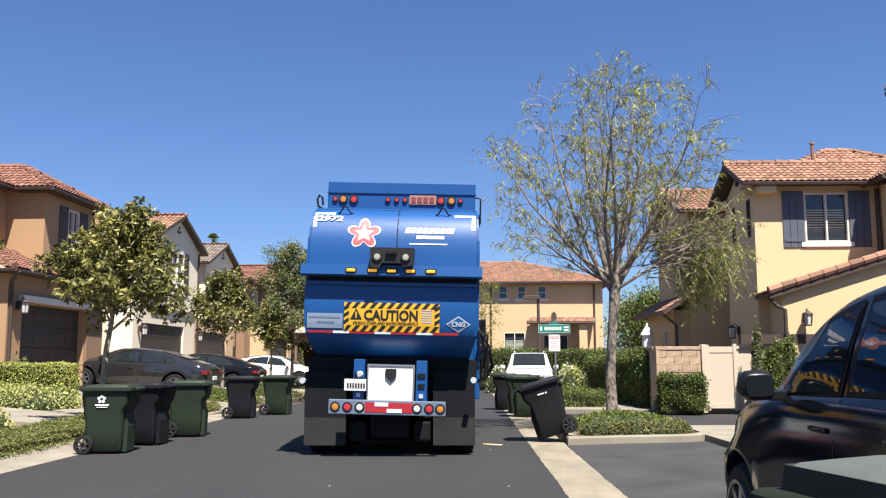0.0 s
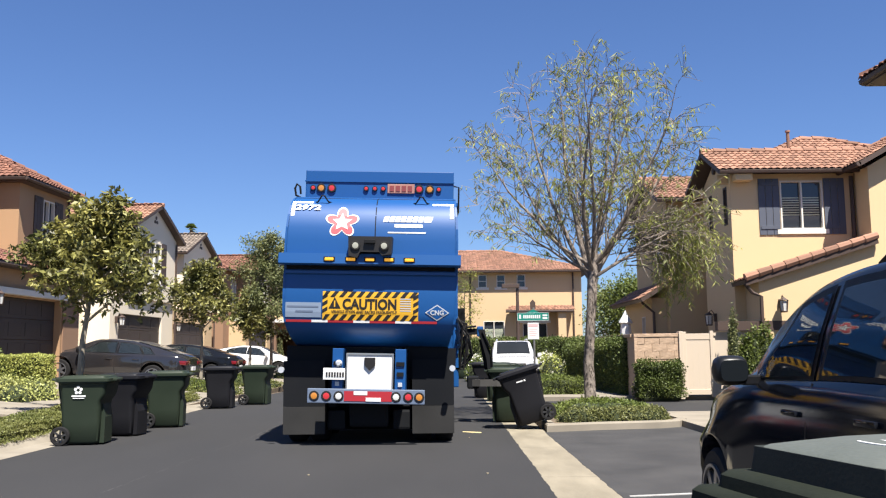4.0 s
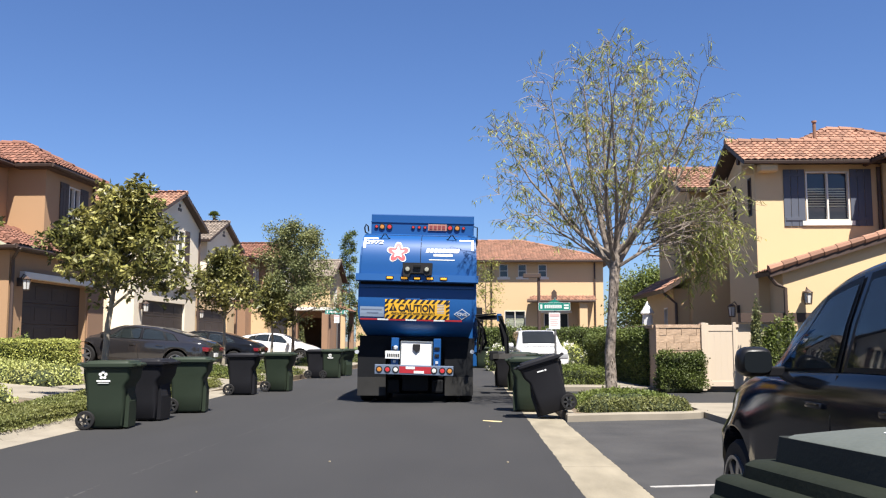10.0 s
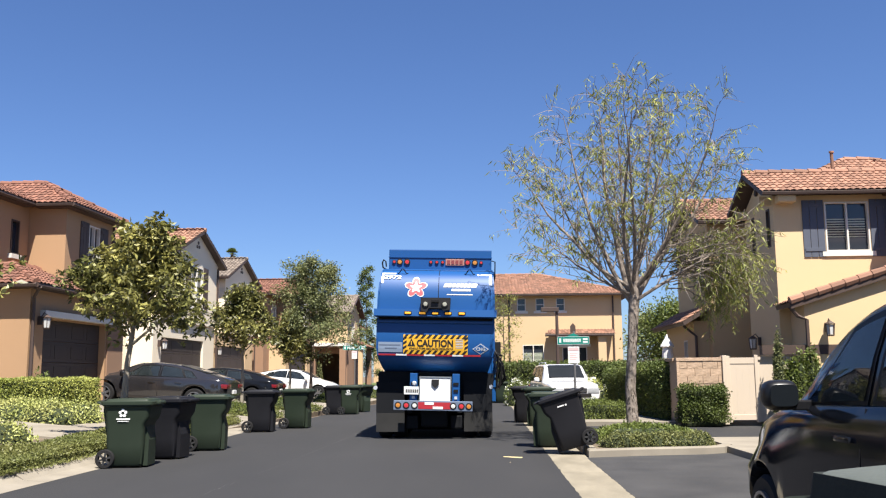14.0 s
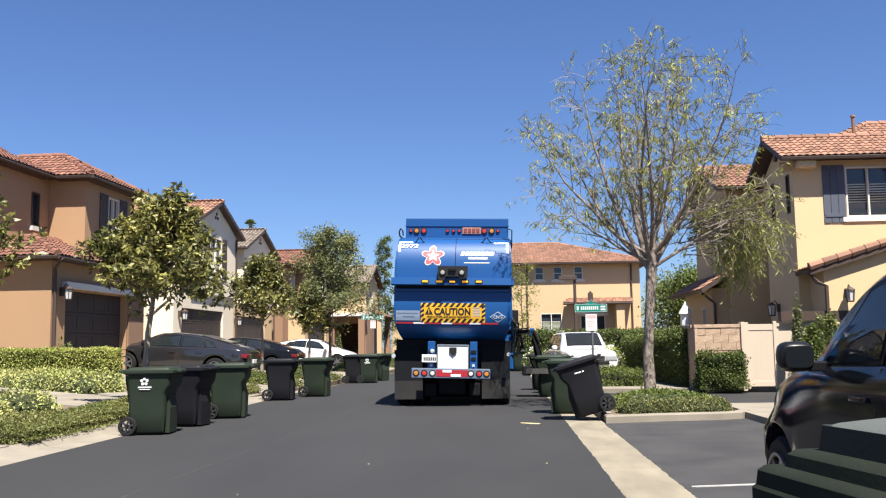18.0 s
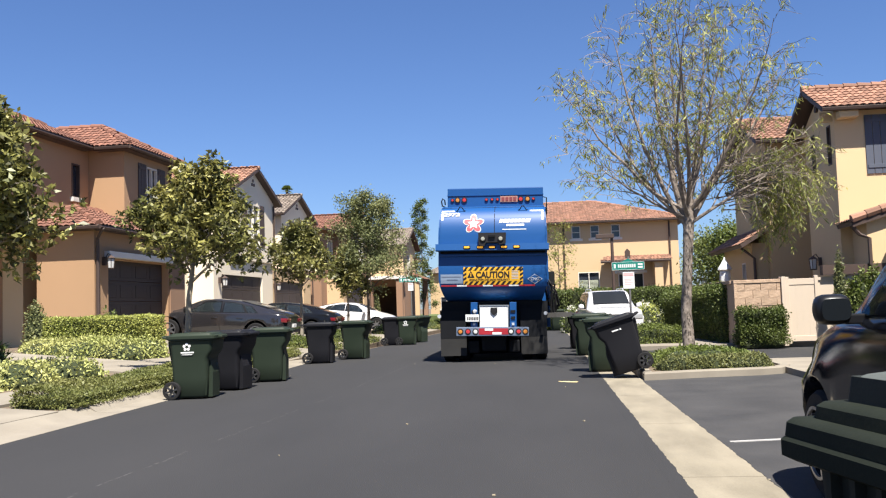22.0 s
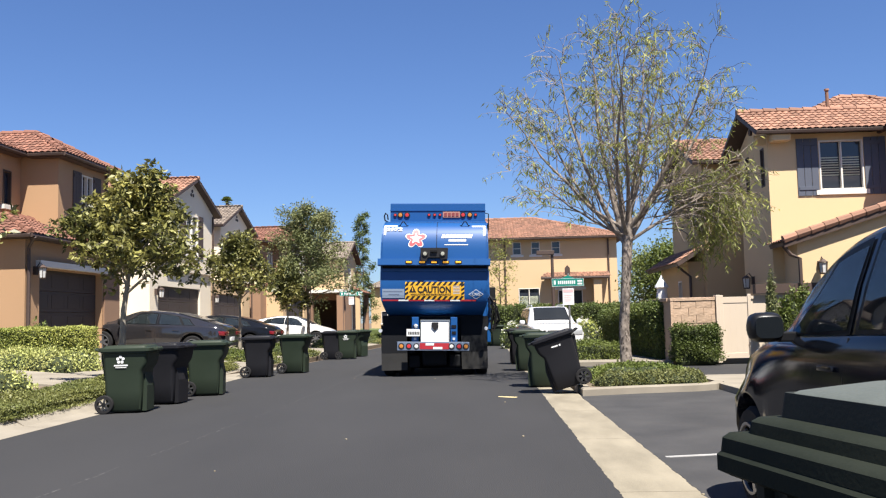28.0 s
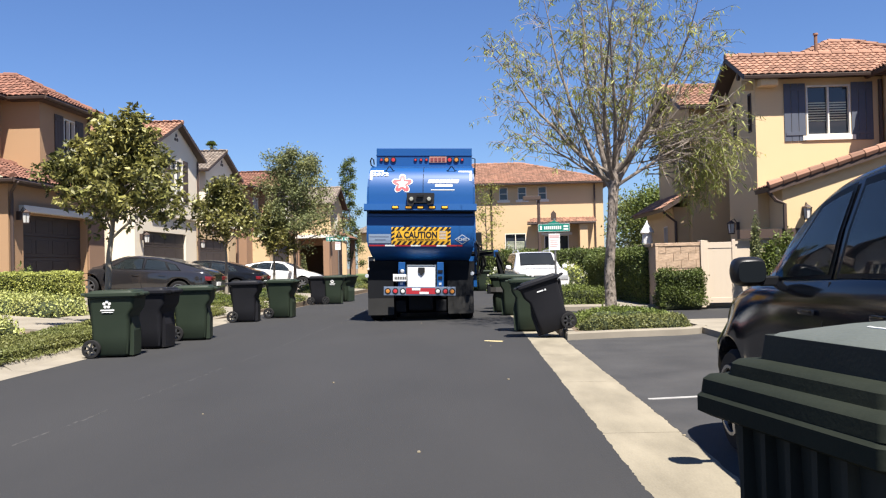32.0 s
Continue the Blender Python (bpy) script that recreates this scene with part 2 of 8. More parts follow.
def box(bm, x0, x1, y0, y1, z0, z1, bevel=0.0, steps=2):
    vs = [bm.verts.new(p) for p in ((x0, y0, z0), (x1, y0, z0), (x1, y1, z0), (x0, y1, z0), (x0, y0, z1), (x1, y0, z1), (x1, y1, z1), (x0, y1, z1))]
    fs = [bm.faces.new([vs[i] for i in f]) for f in ((3, 2, 1, 0), (4, 5, 6, 7), (0, 1, 5, 4), (1, 2, 6, 5), (2, 3, 7, 6), (3, 0, 4, 7))]
    if bevel:
        es = list({e for f in fs for e in f.edges})
        bmesh.ops.bevel(bm, geom=es, offset=bevel, segments=steps, affect="EDGES", profile=0.6)
    return vs


def prism(bm, pts, axis, a, b):
    """A polygon given in the two axes other than axis, drawn out from a to b."""
    def place(p, v):
        return {"x": (v, p[0], p[1]), "y": (p[0], v, p[1]), "z": (p[0], p[1], v)}[axis]
    lo, hi = [bm.verts.new(place(p, a)) for p in pts], [bm.verts.new(place(p, b)) for p in pts]
    n = len(pts)
    for i in range(n):
        bm.faces.new((lo[i], lo[(i + 1) % n], hi[(i + 1) % n], hi[i]))
    bm.faces.new(lo[::-1]), bm.faces.new(hi)
    return lo + hi


def ring(bm, c, r, axis="z", n=16, squash=1.0):
    out = []
    for i in range(n):
        a = 2 * math.pi * i / n
        u, v = r * math.cos(a), r * math.sin(a) * squash
        d = {"z": (u, v, 0), "y": (u, 0, v), "x": (0, u, v)}[axis]
        out.append(bm.verts.new((c[0] + d[0], c[1] + d[1], c[2] + d[2])))
    return out


def bridge(bm, a, b):
    n = len(a)
    for i in range(n):
        bm.faces.new((a[i], a[(i + 1) % n], b[(i + 1) % n], b[i]))


def rod(bm, c, r, h, axis="z", n=16, r2=None):
    """A cylinder from c along axis."""
    d = {"z": (0, 0, h), "y": (0, h, 0), "x": (h, 0, 0)}[axis]
    a, b = ring(bm, c, r, axis, n), ring(bm, (c[0] + d[0], c[1] + d[1], c[2] + d[2]), r if r2 is None else r2, axis, n)
    bridge(bm, a, b)
    bm.faces.new(a[::-1]), bm.faces.new(b)


def lathe(bm, c, profile, axis="x", n=24):
    """A closed turned form: profile of (along, radius) about axis through c."""
    rings = []
    for s, r in profile:
        d = {"z": (0, 0, s), "y": (0, s, 0), "x": (s, 0, 0)}[axis]
        rings.append(ring(bm, (c[0] + d[0], c[1] + d[1], c[2] + d[2]), r, axis, n))
    for a, b in zip(rings, rings[1:]):
        bridge(bm, a, b)
    bm.faces.new(rings[0][::-1]), bm.faces.new(rings[-1])


def hoop(bm, c, profile, axis="x", n=28):
    """A turned ring with an open middle: the profile runs round its section."""
    rings = []
    for s, r in profile:
        d = {"z": (0, 0, s), "y": (0, s, 0), "x": (s, 0, 0)}[axis]
        rings.append(ring(bm, (c[0] + d[0], c[1] + d[1], c[2] + d[2]), r, axis, n))
    for a, b in zip(rings, rings[1:] + rings[:1]):
        bridge(bm, a, b)


def tube(bm, pts, radii, n=7):
    """A bent tapered tube through pts."""
    pts = [Vector(p) for p in pts]
    rings = []
    for i, p in enumerate(pts):
        d = (pts[min(i + 1, len(pts) - 1)] - pts[max(i - 1, 0)]).normalized()
        s = d.orthogonal().normalized()
        if rings:
            s = (last - d * last.dot(d)).normalized()
        last = s
        w = d.cross(s)
        r = radii[i] if isinstance(radii, (list, tuple)) else radii
        rings.append([bm.verts.new(p + r * (s * math.cos(2 * math.pi * k / n) + w * math.sin(2 * math.pi * k / n))) for k in range(n)])
    for a, b in zip(rings, rings[1:]):
        bridge(bm, a, b)
    bm.faces.new(rings[0][::-1]), bm.faces.new(rings[-1])


def part(name, bm, material, parent=None, label="", smooth=False, shadow=True):
    me = bpy.data.meshes.new(name)
    bmesh.ops.recalc_face_normals(bm, faces=bm.faces[:])
    bm.to_mesh(me)
    bm.free()
    for m in material if isinstance(material, (list, tuple)) else (material,):
        me.materials.append(m)
    if smooth:
        for p in me.polygons:
            p.use_smooth = True
        me.set_sharp_from_angle(angle=radians(38))
    ob = new(name, me)
    if parent:
        ob.parent = parent
    if label:
        ob["label"] = label
    ob.visible_shadow = shadow
    return ob


def quick(name, material, parent, *boxes, bevel=0.0, label=""):
    bm = bmesh.new()
    for b in boxes:
        box(bm, *b, bevel=bevel)
    return part(name, bm, material, parent, label)


def thing(name, label, category, m=None, group="", kind=""):
    ob = tagged(new(name), label, category, group, kind)
    ob.empty_display_size = 0.2
    if m is not None:
        ob.matrix_basis = m
    return ob


def structure(name, bm, material, label, category, m=None):
    ob = tagged(part(name, bm, material), label, category, kind="structure")
    if m is not None:
        ob.matrix_basis = m
    return ob


# ---- ground ----
# The street runs along y. The kerb of its west side runs 1.5 degrees off it: places there are laid in this frame (u across, v along).
WEST = pose(-6.3, 9.0, 0, 0, 0, -1.55)


# the kerb itself bends away from the lots by a little more
KERB = WEST @ pose(0.42, 0, 0, 0, 0, 2.6)


def west_slope(u):
    """Height of the west lots, which rise from the kerb to the garages."""
    return 0.12 + 0.5 * min(max((-u - 0.5) / 6.0, 0), 1)


def flat(bm, pts, z0, z1):
    prism(bm, pts, "z", z0, z1)


def add_ground():
    bm = bmesh.new()
    n = 14
    vs = [[bm.verts.new((-1500 + 3000 * i / n, -1500 + 3000 * j / n, -0.06)) for i in range(n + 1)] for j in range(n + 1)]
    for j in range(n):
        for i in range(n):
            bm.faces.new((vs[j][i], vs[j][i + 1], vs[j + 1][i + 1], vs[j + 1][i]))
    structure("ground", bm, SOIL, "bare brown earth under the whole estate", "ground")
    bm = bmesh.new()
    flat(bm, [(-7.6, -30), (1.0, -30), (1.04, 62), (60, 62), (60, 70), (-60, 86), (-60, 76), (-4.95, 68)], -0.3, 0.0)
    structure("road", bm, ASPHALT, "dark smooth asphalt street with faint tyre marks", "road")
    bm = bmesh.new()
    flat(bm, [(1.62, -30), (4.3, -30), (4.3, 16.4), (1.62, 15.6)], -0.3, -0.004)
    structure("parking_bay", bm, ASPHALT_OLD, "worn asphalt parking bay beside the street", "road")
    bm = bmesh.new()
    flat(bm, [(1.72, 19.6), (30, 18.6), (30, 23.2), (1.72, 24.4)], -0.3, 0.006)
    structure("side_drive", bm, ASPHALT, "dark asphalt side drive between planted beds", "road")


add_ground()


GUTTER_GREY = surf("stained_gutter", (0.270, 0.236, 0.174), (0.135, 0.117, 0.085), scale=7, rough=0.92, bump=0.25, fine=55, stretch=(1.6, 0.5, 1))


def ragged_edge(name, x, reach, y0, y1, z, seed, material):
    """The asphalt's crumbling edge, lapping over the concrete beside it."""
    r = random.Random(seed)
    bm = bmesh.new()
    y, low, prev = y0, [], None
    off = 0.0
    while y < y1:
        off = max(-0.006, min(0.016, off * 0.6 + r.uniform(-0.008, 0.011)))
        a, b = bm.verts.new((x - reach * 0.1, y, 0.0005)), bm.verts.new((x + reach * (0.012 + max(off, 0)), y, z))
        c = bm.verts.new((b.co.x, y, z - 0.012))
        if prev:
            bm.faces.new((prev[0], prev[1], b, a)), bm.faces.new((prev[1], prev[2], c, b))
        prev = (a, b, c)
        y += r.uniform(0.02, 0.07)
    structure(name, bm, material, "crumbling asphalt edge against the concrete gutter", "road")


DRIVES = [(15.0, 18.1), (19.4, 22.4), (25.2, 30.6), (34.6, 40.2), (-2.8, 2.3)]


def add_concrete():
    ragged_edge("road_edge", 0.985, 1, 1.0, 40.0, 0.0065, 4, ASPHALT)
    ragged_edge("bay_edge", 1.62, -1, 1.0, 15.2, 0.0065, 5, ASPHALT_OLD)
    # the ribbon gutter, in cast lengths with open joints
    gutter = thing("gutter", "pale stained concrete ribbon gutter along the street", "gutter", kind="structure")
    y = -23.1
    while y < 60:
        step = 3.0
        bm = bmesh.new()
        flat(bm, [(0.985, y + 0.006), (1.62, y + 0.006), (1.62, y + step - 0.006), (0.985, y + step - 0.006)], -0.2, 0.004)
        part("slab", bm, GUTTER_GREY, gutter)
        y += step
    # the west kerb with its flat apron, lowered at the driveways
    kerb = thing("kerb", "pale concrete kerb and gutter with broom finish", "kerb", KERB, kind="structure")
    v = -30.0
    while v < 56:
        bm = bmesh.new()
        low = any(a - 0.6 < v + 1.5 < b + 0.6 for a, b in DRIVES)
        prism(bm, [(0.0, 0.004), (0.0, -0.2), (-0.56, -0.2), (-0.56, 0.115 if low else 0.14), (-0.47, 0.09 if low else 0.125), (-0.33, 0.025)], "y", v + 0.005, v + 2.995)
        part("kerb_length", bm, CONCRETE, kerb)
        v += 3.0
    bm = bmesh.new()
    prism(bm, [(-0.56, 0.11), (-1.9, 0.13), (-1.9, -0.2), (-0.56, -0.2)], "y", -30, 50)
    structure("verge", bm, SOIL, "brown earth of the strip behind the kerb", "ground", KERB)
    # island kerb round the bed by the parking bay
    kerb = thing("island_kerb", "pale concrete kerb round a planted island", "kerb", kind="structure")
    pts = [(1.64, 15.3), (2.6, 15.62), (3.7, 15.85), (4.1, 16.08), (4.33, 16.5), (4.36, 18.5), (1.75, 19.4)]
    pts = [Vector((*p, 0)) for p in pts]
    mitre = []
    for p, q, r in zip(pts[-1:] + pts[:-1], pts, pts[1:] + pts[:1]):
        d, e = (q - p).normalized(), (r - q).normalized()
        m = (Vector((-d.y, d.x, 0)) + Vector((-e.y, e.x, 0))).normalized()
        mitre.append(m / max(0.5, m.dot(Vector((-d.y, d.x, 0)))))
    for a, b, m, n in zip(pts, pts[1:] + pts[:1], mitre, mitre[1:] + mitre[:1]):
        bm = bmesh.new()
        rings = [[bm.verts.new(p + o * w + Vector((0, 0, z))) for w, z in ((0.0, -0.2), (0.012, 0.10), (0.03, 0.122), (0.16, 0.125), (0.16, -0.2))] for p, o in ((a, m), (b, n))]
        bridge(bm, rings[0], rings[1])
        bm.faces.new(rings[0][::-1]), bm.faces.new(rings[1])
        bmesh.ops.recalc_face_normals(bm, faces=bm.faces[:])
        part("kerb_length", bm, CONCRETE, kerb)
    bm = bmesh.new()
    flat(bm, [(1.75, 15.45), (2.6, 15.74), (3.7, 15.97), (4.2, 16.4), (4.25, 18.55), (1.85, 19.3)], -0.2, 0.09)
    structure("island_bed", bm, SOIL, "brown mulch in the planted island", "bed")
    # path and walk in front of the walled garden
    bm = bmesh.new()
    flat(bm, [(1.75, 24.4), (30, 23.2), (30, 24.0), (5.0, 25.2), (4.2, 26.4), (1.75, 26.2)], -0.2, 0.12)
    structure("pavement", bm, CONCRETE, "pale concrete walk along the side drive", "pavement")
    bm = bmesh.new()
    flat(bm, [(4.18, -30), (8.6, -30), (8.6, 16.0), (30, 15.4), (30, 18.55), (4.365, 18.6), (4.365, 16.6), (4.18, 16.38)], -0.2, 0.10)
    structure("pavement_east", bm, CONCRETE, "pale concrete walk beside the parking bay", "pavement")
    bm = bmesh.new()
    flat(bm, [(1.75, 26.2), (4.2, 26.4), (5.0, 25.2), (30, 24.0), (30, 52), (1.75, 52)], -0.2, 0.10)
    structure("east_bed", bm, SOIL, "brown earth of the beds by the walled garden", "bed")
    # west lots: sloping earth, driveways and walks
    bm = bmesh.new()
    us = [-0.62, -6.5, -34]
    prof = [(u, west_slope(u) - 0.03) for u in us] + [(-34, -0.3), (-0.62, -0.3)]
    prism(bm, prof, "y", -30, 54)
    structure("west_lots", bm, SOIL, "brown earth of the raised west gardens", "ground", WEST)


def driveway(v0, v1):
    """A concrete drive in lengths, from the kerb up to the garage."""
    d = thing("driveway", "pale concrete driveway sloping up to a garage", "driveway", WEST, kind="structure")
    u = -0.62 if v0 > 0 else -0.2
    while u > -6.5:
        e = max(u - 1.5, -6.62)
        for a, b in ((v0, (v0 + v1) / 2), ((v0 + v1) / 2, v1)):
            bm = bmesh.new()
            prism(bm, [(u - 0.006, west_slope(u)), (e + 0.006, west_slope(e)), (e + 0.006, -0.2), (u - 0.006, -0.2)], "y", a + 0.006, b - 0.006)
            part("slab", bm, CONCRETE, d)
        u = e


add_concrete()
for a, b in DRIVES:
    driveway(a, b)

# ---- houses ----


def tile_mesh(name, w, d, lift=0.034):
    """One curved roof tile, w wide and d long, running up along y from its lower edge."""
    bm = bmesh.new()
    n = 5
    rows = []
    for y, z in ((0, 0.03), (d, 0.0)):
        rows.append([bm.verts.new((w * (i / n - 0.5), y, z + lift * math.sin(math.pi * i / n))) for i in range(n + 1)])
    low = [bm.verts.new((v.co.x, 0, v.co.z - 0.02)) for v in rows[0]]
    for i in range(n):
        bm.faces.new((rows[0][i], rows[0][i + 1], rows[1][i + 1], rows[1][i]))
        bm.faces.new((low[i], low[i + 1], rows[0][i + 1], rows[0][i]))
    me = bpy.data.meshes.new(name)
    bm.to_mesh(me)
    bm.free()
    return me


def inside(p, poly):
    c = False
    for (x0, y0), (x1, y1) in zip(poly, poly[1:] + poly[:1]):
        if (y0 > p[1]) != (y1 > p[1]) and p[0] < (x1 - x0) * (p[1] - y0) / (y1 - y0) + x0:
            c = not c
    return c


def roof_plane(parent, corners, material, single=False, w=0.19, d=0.33):
    """A roof slope: the corners go round it, the first two along its eave. Boarding below, tiles in courses above it."""
    P = [Vector(c) for c in corners]
    e = (P[1] - P[0]).normalized()
    nrm = e.cross(P[2] - P[0]).normalized()
    if nrm.z < 0:
        nrm = -nrm
    up = nrm.cross(e)
    if up.z < 0:
        up = -up
    bm = bmesh.new()
    lo = [bm.verts.new(p - nrm * 0.12) for p in P]
    hi = [bm.verts.new(p) for p in P]
    bridge(bm, lo, hi)
    bm.faces.new(lo[::-1]), bm.faces.new(hi)
    slope = part("slope", bm, TRIM_DARK, parent)
    poly = [((p - P[0]).dot(e), (p - P[0]).dot(up)) for p in P]
    xs, ys = [p[0] for p in poly], [p[1] for p in poly]
    spots = []
    y, row = -0.06, 0
    while y < max(ys):
        x = min(xs) + w / 2 + (row % 2) * w * 0.0
        while x < max(xs):
            if inside((x, max(y + d * 0.45, 0.02)), poly):
                spots.append((x, y))
            x += w
        y += d * 0.86
        row += 1
    me = tile_mesh("tile", w, d)
    me.materials.append(material)
    turn = Matrix((e, up, nrm)).transposed().to_4x4()
    if single:
        for x, y in spots:
            ob = new("tile", me)
            ob.parent = slope
            ob.matrix_basis = Matrix.Translation(P[0] + e * x + up * y + nrm * 0.004) @ turn @ pose(0, 0, 0, 0, 0, random.uniform(-1.2, 1.2))
    else:
        vs, fs = [], []
        src, faces = [v.co for v in me.vertices], [tuple(f.vertices) for f in me.polygons]
        for x, y in spots:
            k = len(vs)
            m = Matrix.Translation(P[0] + e * x + up * y + nrm * (0.004 + random.uniform(0, 0.006))) @ turn
            vs += [tuple(m @ v) for v in src]
            fs += [tuple(k + i for i in f) for f in faces]
        mm = bpy.data.meshes.new("tiles")
        mm.from_pydata(vs, [], fs)
        mm.materials.append(material)
        ob = new("tiles", mm)
        ob.parent = slope
        ob["kind"] = "stuff"
    return slope


def ridge_caps(parent, a, b, material, step=0.38):
    a, b = Vector(a), Vector(b)
    d = (b - a)
    n = max(int(d.length / step), 1)
    me = None
    for i in range(n):
        p, q = a + d * (i / n) + Vector((0, 0, 0.03)), a + d * ((i + 1.12) / n) + Vector((0, 0, 0.015))
        if me is None:
            bm = bmesh.new()
            tube(bm, [(0, 0, 0), q - p], [0.11, 0.09], 8)
            ob = part("ridge_tile", bm, material, parent)
            me = ob.data
        else:
            ob = new("ridge_tile", me)
            ob.parent = parent
        ob.location = p


def gutter_line(parent, pts, r=0.07):
    bm = bmesh.new()
    tube(bm, pts, r, 6)
    return part("rain_gutter", bm, TRIM_DARK, parent)


def wall_with_holes(name, parent, material, plane, at, span, z0, z1, holes=(), thick=0.25, inward=1):
    """A wall in the plane 'x' or 'y' at a place, with openings (a0, a1, z0, z1) cut through it."""
    bm = bmesh.new()
    a_cuts = sorted({span[0], span[1], *[h[0] for h in holes], *[h[1] for h in holes]})
    z_cuts = sorted({z0, z1, *[h[2] for h in holes], *[h[3] for h in holes]})
    a_cuts = [a for a in a_cuts if span[0] <= a <= span[1]]
    lo, hi = sorted((at, at + inward * thick))
    for a, b in zip(a_cuts, a_cuts[1:]):
        for c, d in zip(z_cuts, z_cuts[1:]):
            hole = any(h[0] <= (a + b) / 2 <= h[1] and h[2] <= (c + d) / 2 <= h[3] for h in holes)
            if not hole:
                if plane == "x":
                    box(bm, lo, hi, a, b, c, d)
                else:
                    box(bm, a, b, lo, hi, c, d)
    bmesh.ops.remove_doubles(bm, verts=bm.verts[:], dist=0.0005)
    # drop the faces that two boxes share
    bm.verts.index_update()
    seen = {}
    for f in bm.faces:
        seen.setdefault(tuple(sorted(v.index for v in f.verts)), []).append(f)
    bmesh.ops.delete(bm, geom=[f for fs in seen.values() if len(fs) > 1 for f in fs], context="FACES")
    return part(name, bm, material, parent)


def window(parent, plane, at, a0, a1, z0, z1, out=-1, frame_mat=None, panes=2, blinds=0.0, sill=True, bars=0, name="window"):
    """A window set in an opening: frame, panes, sill, and blinds behind the glass. out: the way it faces along the axis."""
    frame_mat = frame_mat or TRIM_WHITE
    ob = new(name)
    ob.parent = parent
    ob.empty_display_size = 0.1

    def slab(nm, material, b0, b1, c0, c1, d0, d1):
        lo, hi = sorted((at + out * d0, at + out * d1))
        bm = bmesh.new()
        box(bm, *((lo, hi, b0, b1) if plane == "x" else (b0, b1, lo, hi)), c0, c1)
        return part(nm, bm, material, ob)
    t = 0.042
    f = 0.02
    slab("frame", frame_mat, a0, a0 + t, z0, z1, -0.12, f)
    slab("frame", frame_mat, a1 - t, a1, z0, z1, -0.12, f)
    slab("frame", frame_mat, a0 + t, a1 - t, z1 - t, z1, -0.12, f)
    slab("frame", frame_mat, a0 + t, a1 - t, z0, z0 + t, -0.12, f)
    w = (a1 - a0 - 2 * t) / panes
    for i in range(panes):
        b0, b1 = a0 + t + i * w, a0 + t + (i + 1) * w
        slab("pane", GLASS_DARK, b0, b1, z0 + t, z1 - t, -0.10, -0.085)
        if i:
            slab("mullion", frame_mat, b0 - 0.022, b0 + 0.022, z0 + t, z1 - t, -0.12, f - 0.004)
    for i in range(bars):
        z = z0 + (i + 1) * (z1 - z0) / (bars + 1)
        slab("bar", frame_mat, a0 + t, a1 - t, z - 0.02, z + 0.02, -0.08, -0.05)
    if blinds:
        top = z1 - t - 0.02
        z = top - (z1 - z0) * 0.28
        while z > z1 - (z1 - z0) * blinds:
            for i in range(panes):
                slab("blind_slat", BLIND, a0 + t + i * w + 0.04, a0 + t + (i + 1) * w - 0.04, z - 0.045, z - 0.012, -0.084, -0.080)
            z -= 0.07
    if sill:
        slab("sill", frame_mat, a0 - 0.12, a1 + 0.12, z0 - 0.13, z0 - 0.002, -0.02, 0.045)
    return ob


def shutter(parent, plane, at, a0, a1, z0, z1, out=-1, material=None, boards=3):
    ob = new("shutter")
    ob.parent = parent
    material = material or SHUTTER
    w = (a1 - a0) / boards

    def slab(nm, b0, b1, c0, c1, d0, d1):
        lo, hi = sorted((at + out * d0, at + out * d1))
        bm = bmesh.new()
        box(bm, *((lo, hi, b0, b1) if plane == "x" else (b0, b1, lo, hi)), c0, c1, bevel=0.004)
        return part(nm, bm, material, ob)
    for i in range(boards):
        slab("board", a0 + i * w + 0.006, a0 + (i + 1) * w - 0.006, z0, z1, 0.003, 0.028)
    for z in (z0 + 0.16, z1 - 0.2):
        slab("batten", a0 + 0.04, a1 - 0.04, z, z + 0.10, 0.028, 0.045)
    return ob


def garage_door(parent, plane, at, a0, a1, z0, z1, out=1, material=None):
    material = material or GARAGE_BROWN
    ob = new("garage_door")
    ob.parent = parent
    rows, cols = 4, 4
    h, w = (z1 - z0) / rows, (a1 - a0) / cols
    for r in range(rows):
        bm = bmesh.new()
        lo, hi = sorted((at - out * 0.14, at - out * 0.10))
        b = (a0, a1)
        box(bm, *((lo, hi, *b) if plane == "x" else (*b, lo, hi)), z0 + r * h + 0.006, z0 + (r + 1) * h - 0.006)
        for c in range(cols):
            lo, hi = sorted((at - out * 0.10, at - out * 0.092))
            b = (a0 + c * w + 0.12, a0 + (c + 1) * w - 0.12)
            box(bm, *((lo, hi, *b) if plane == "x" else (*b, lo, hi)), z0 + r * h + 0.11, z0 + (r + 1) * h - 0.11, bevel=0.008)
        part("panel", bm, material, ob)
    return ob


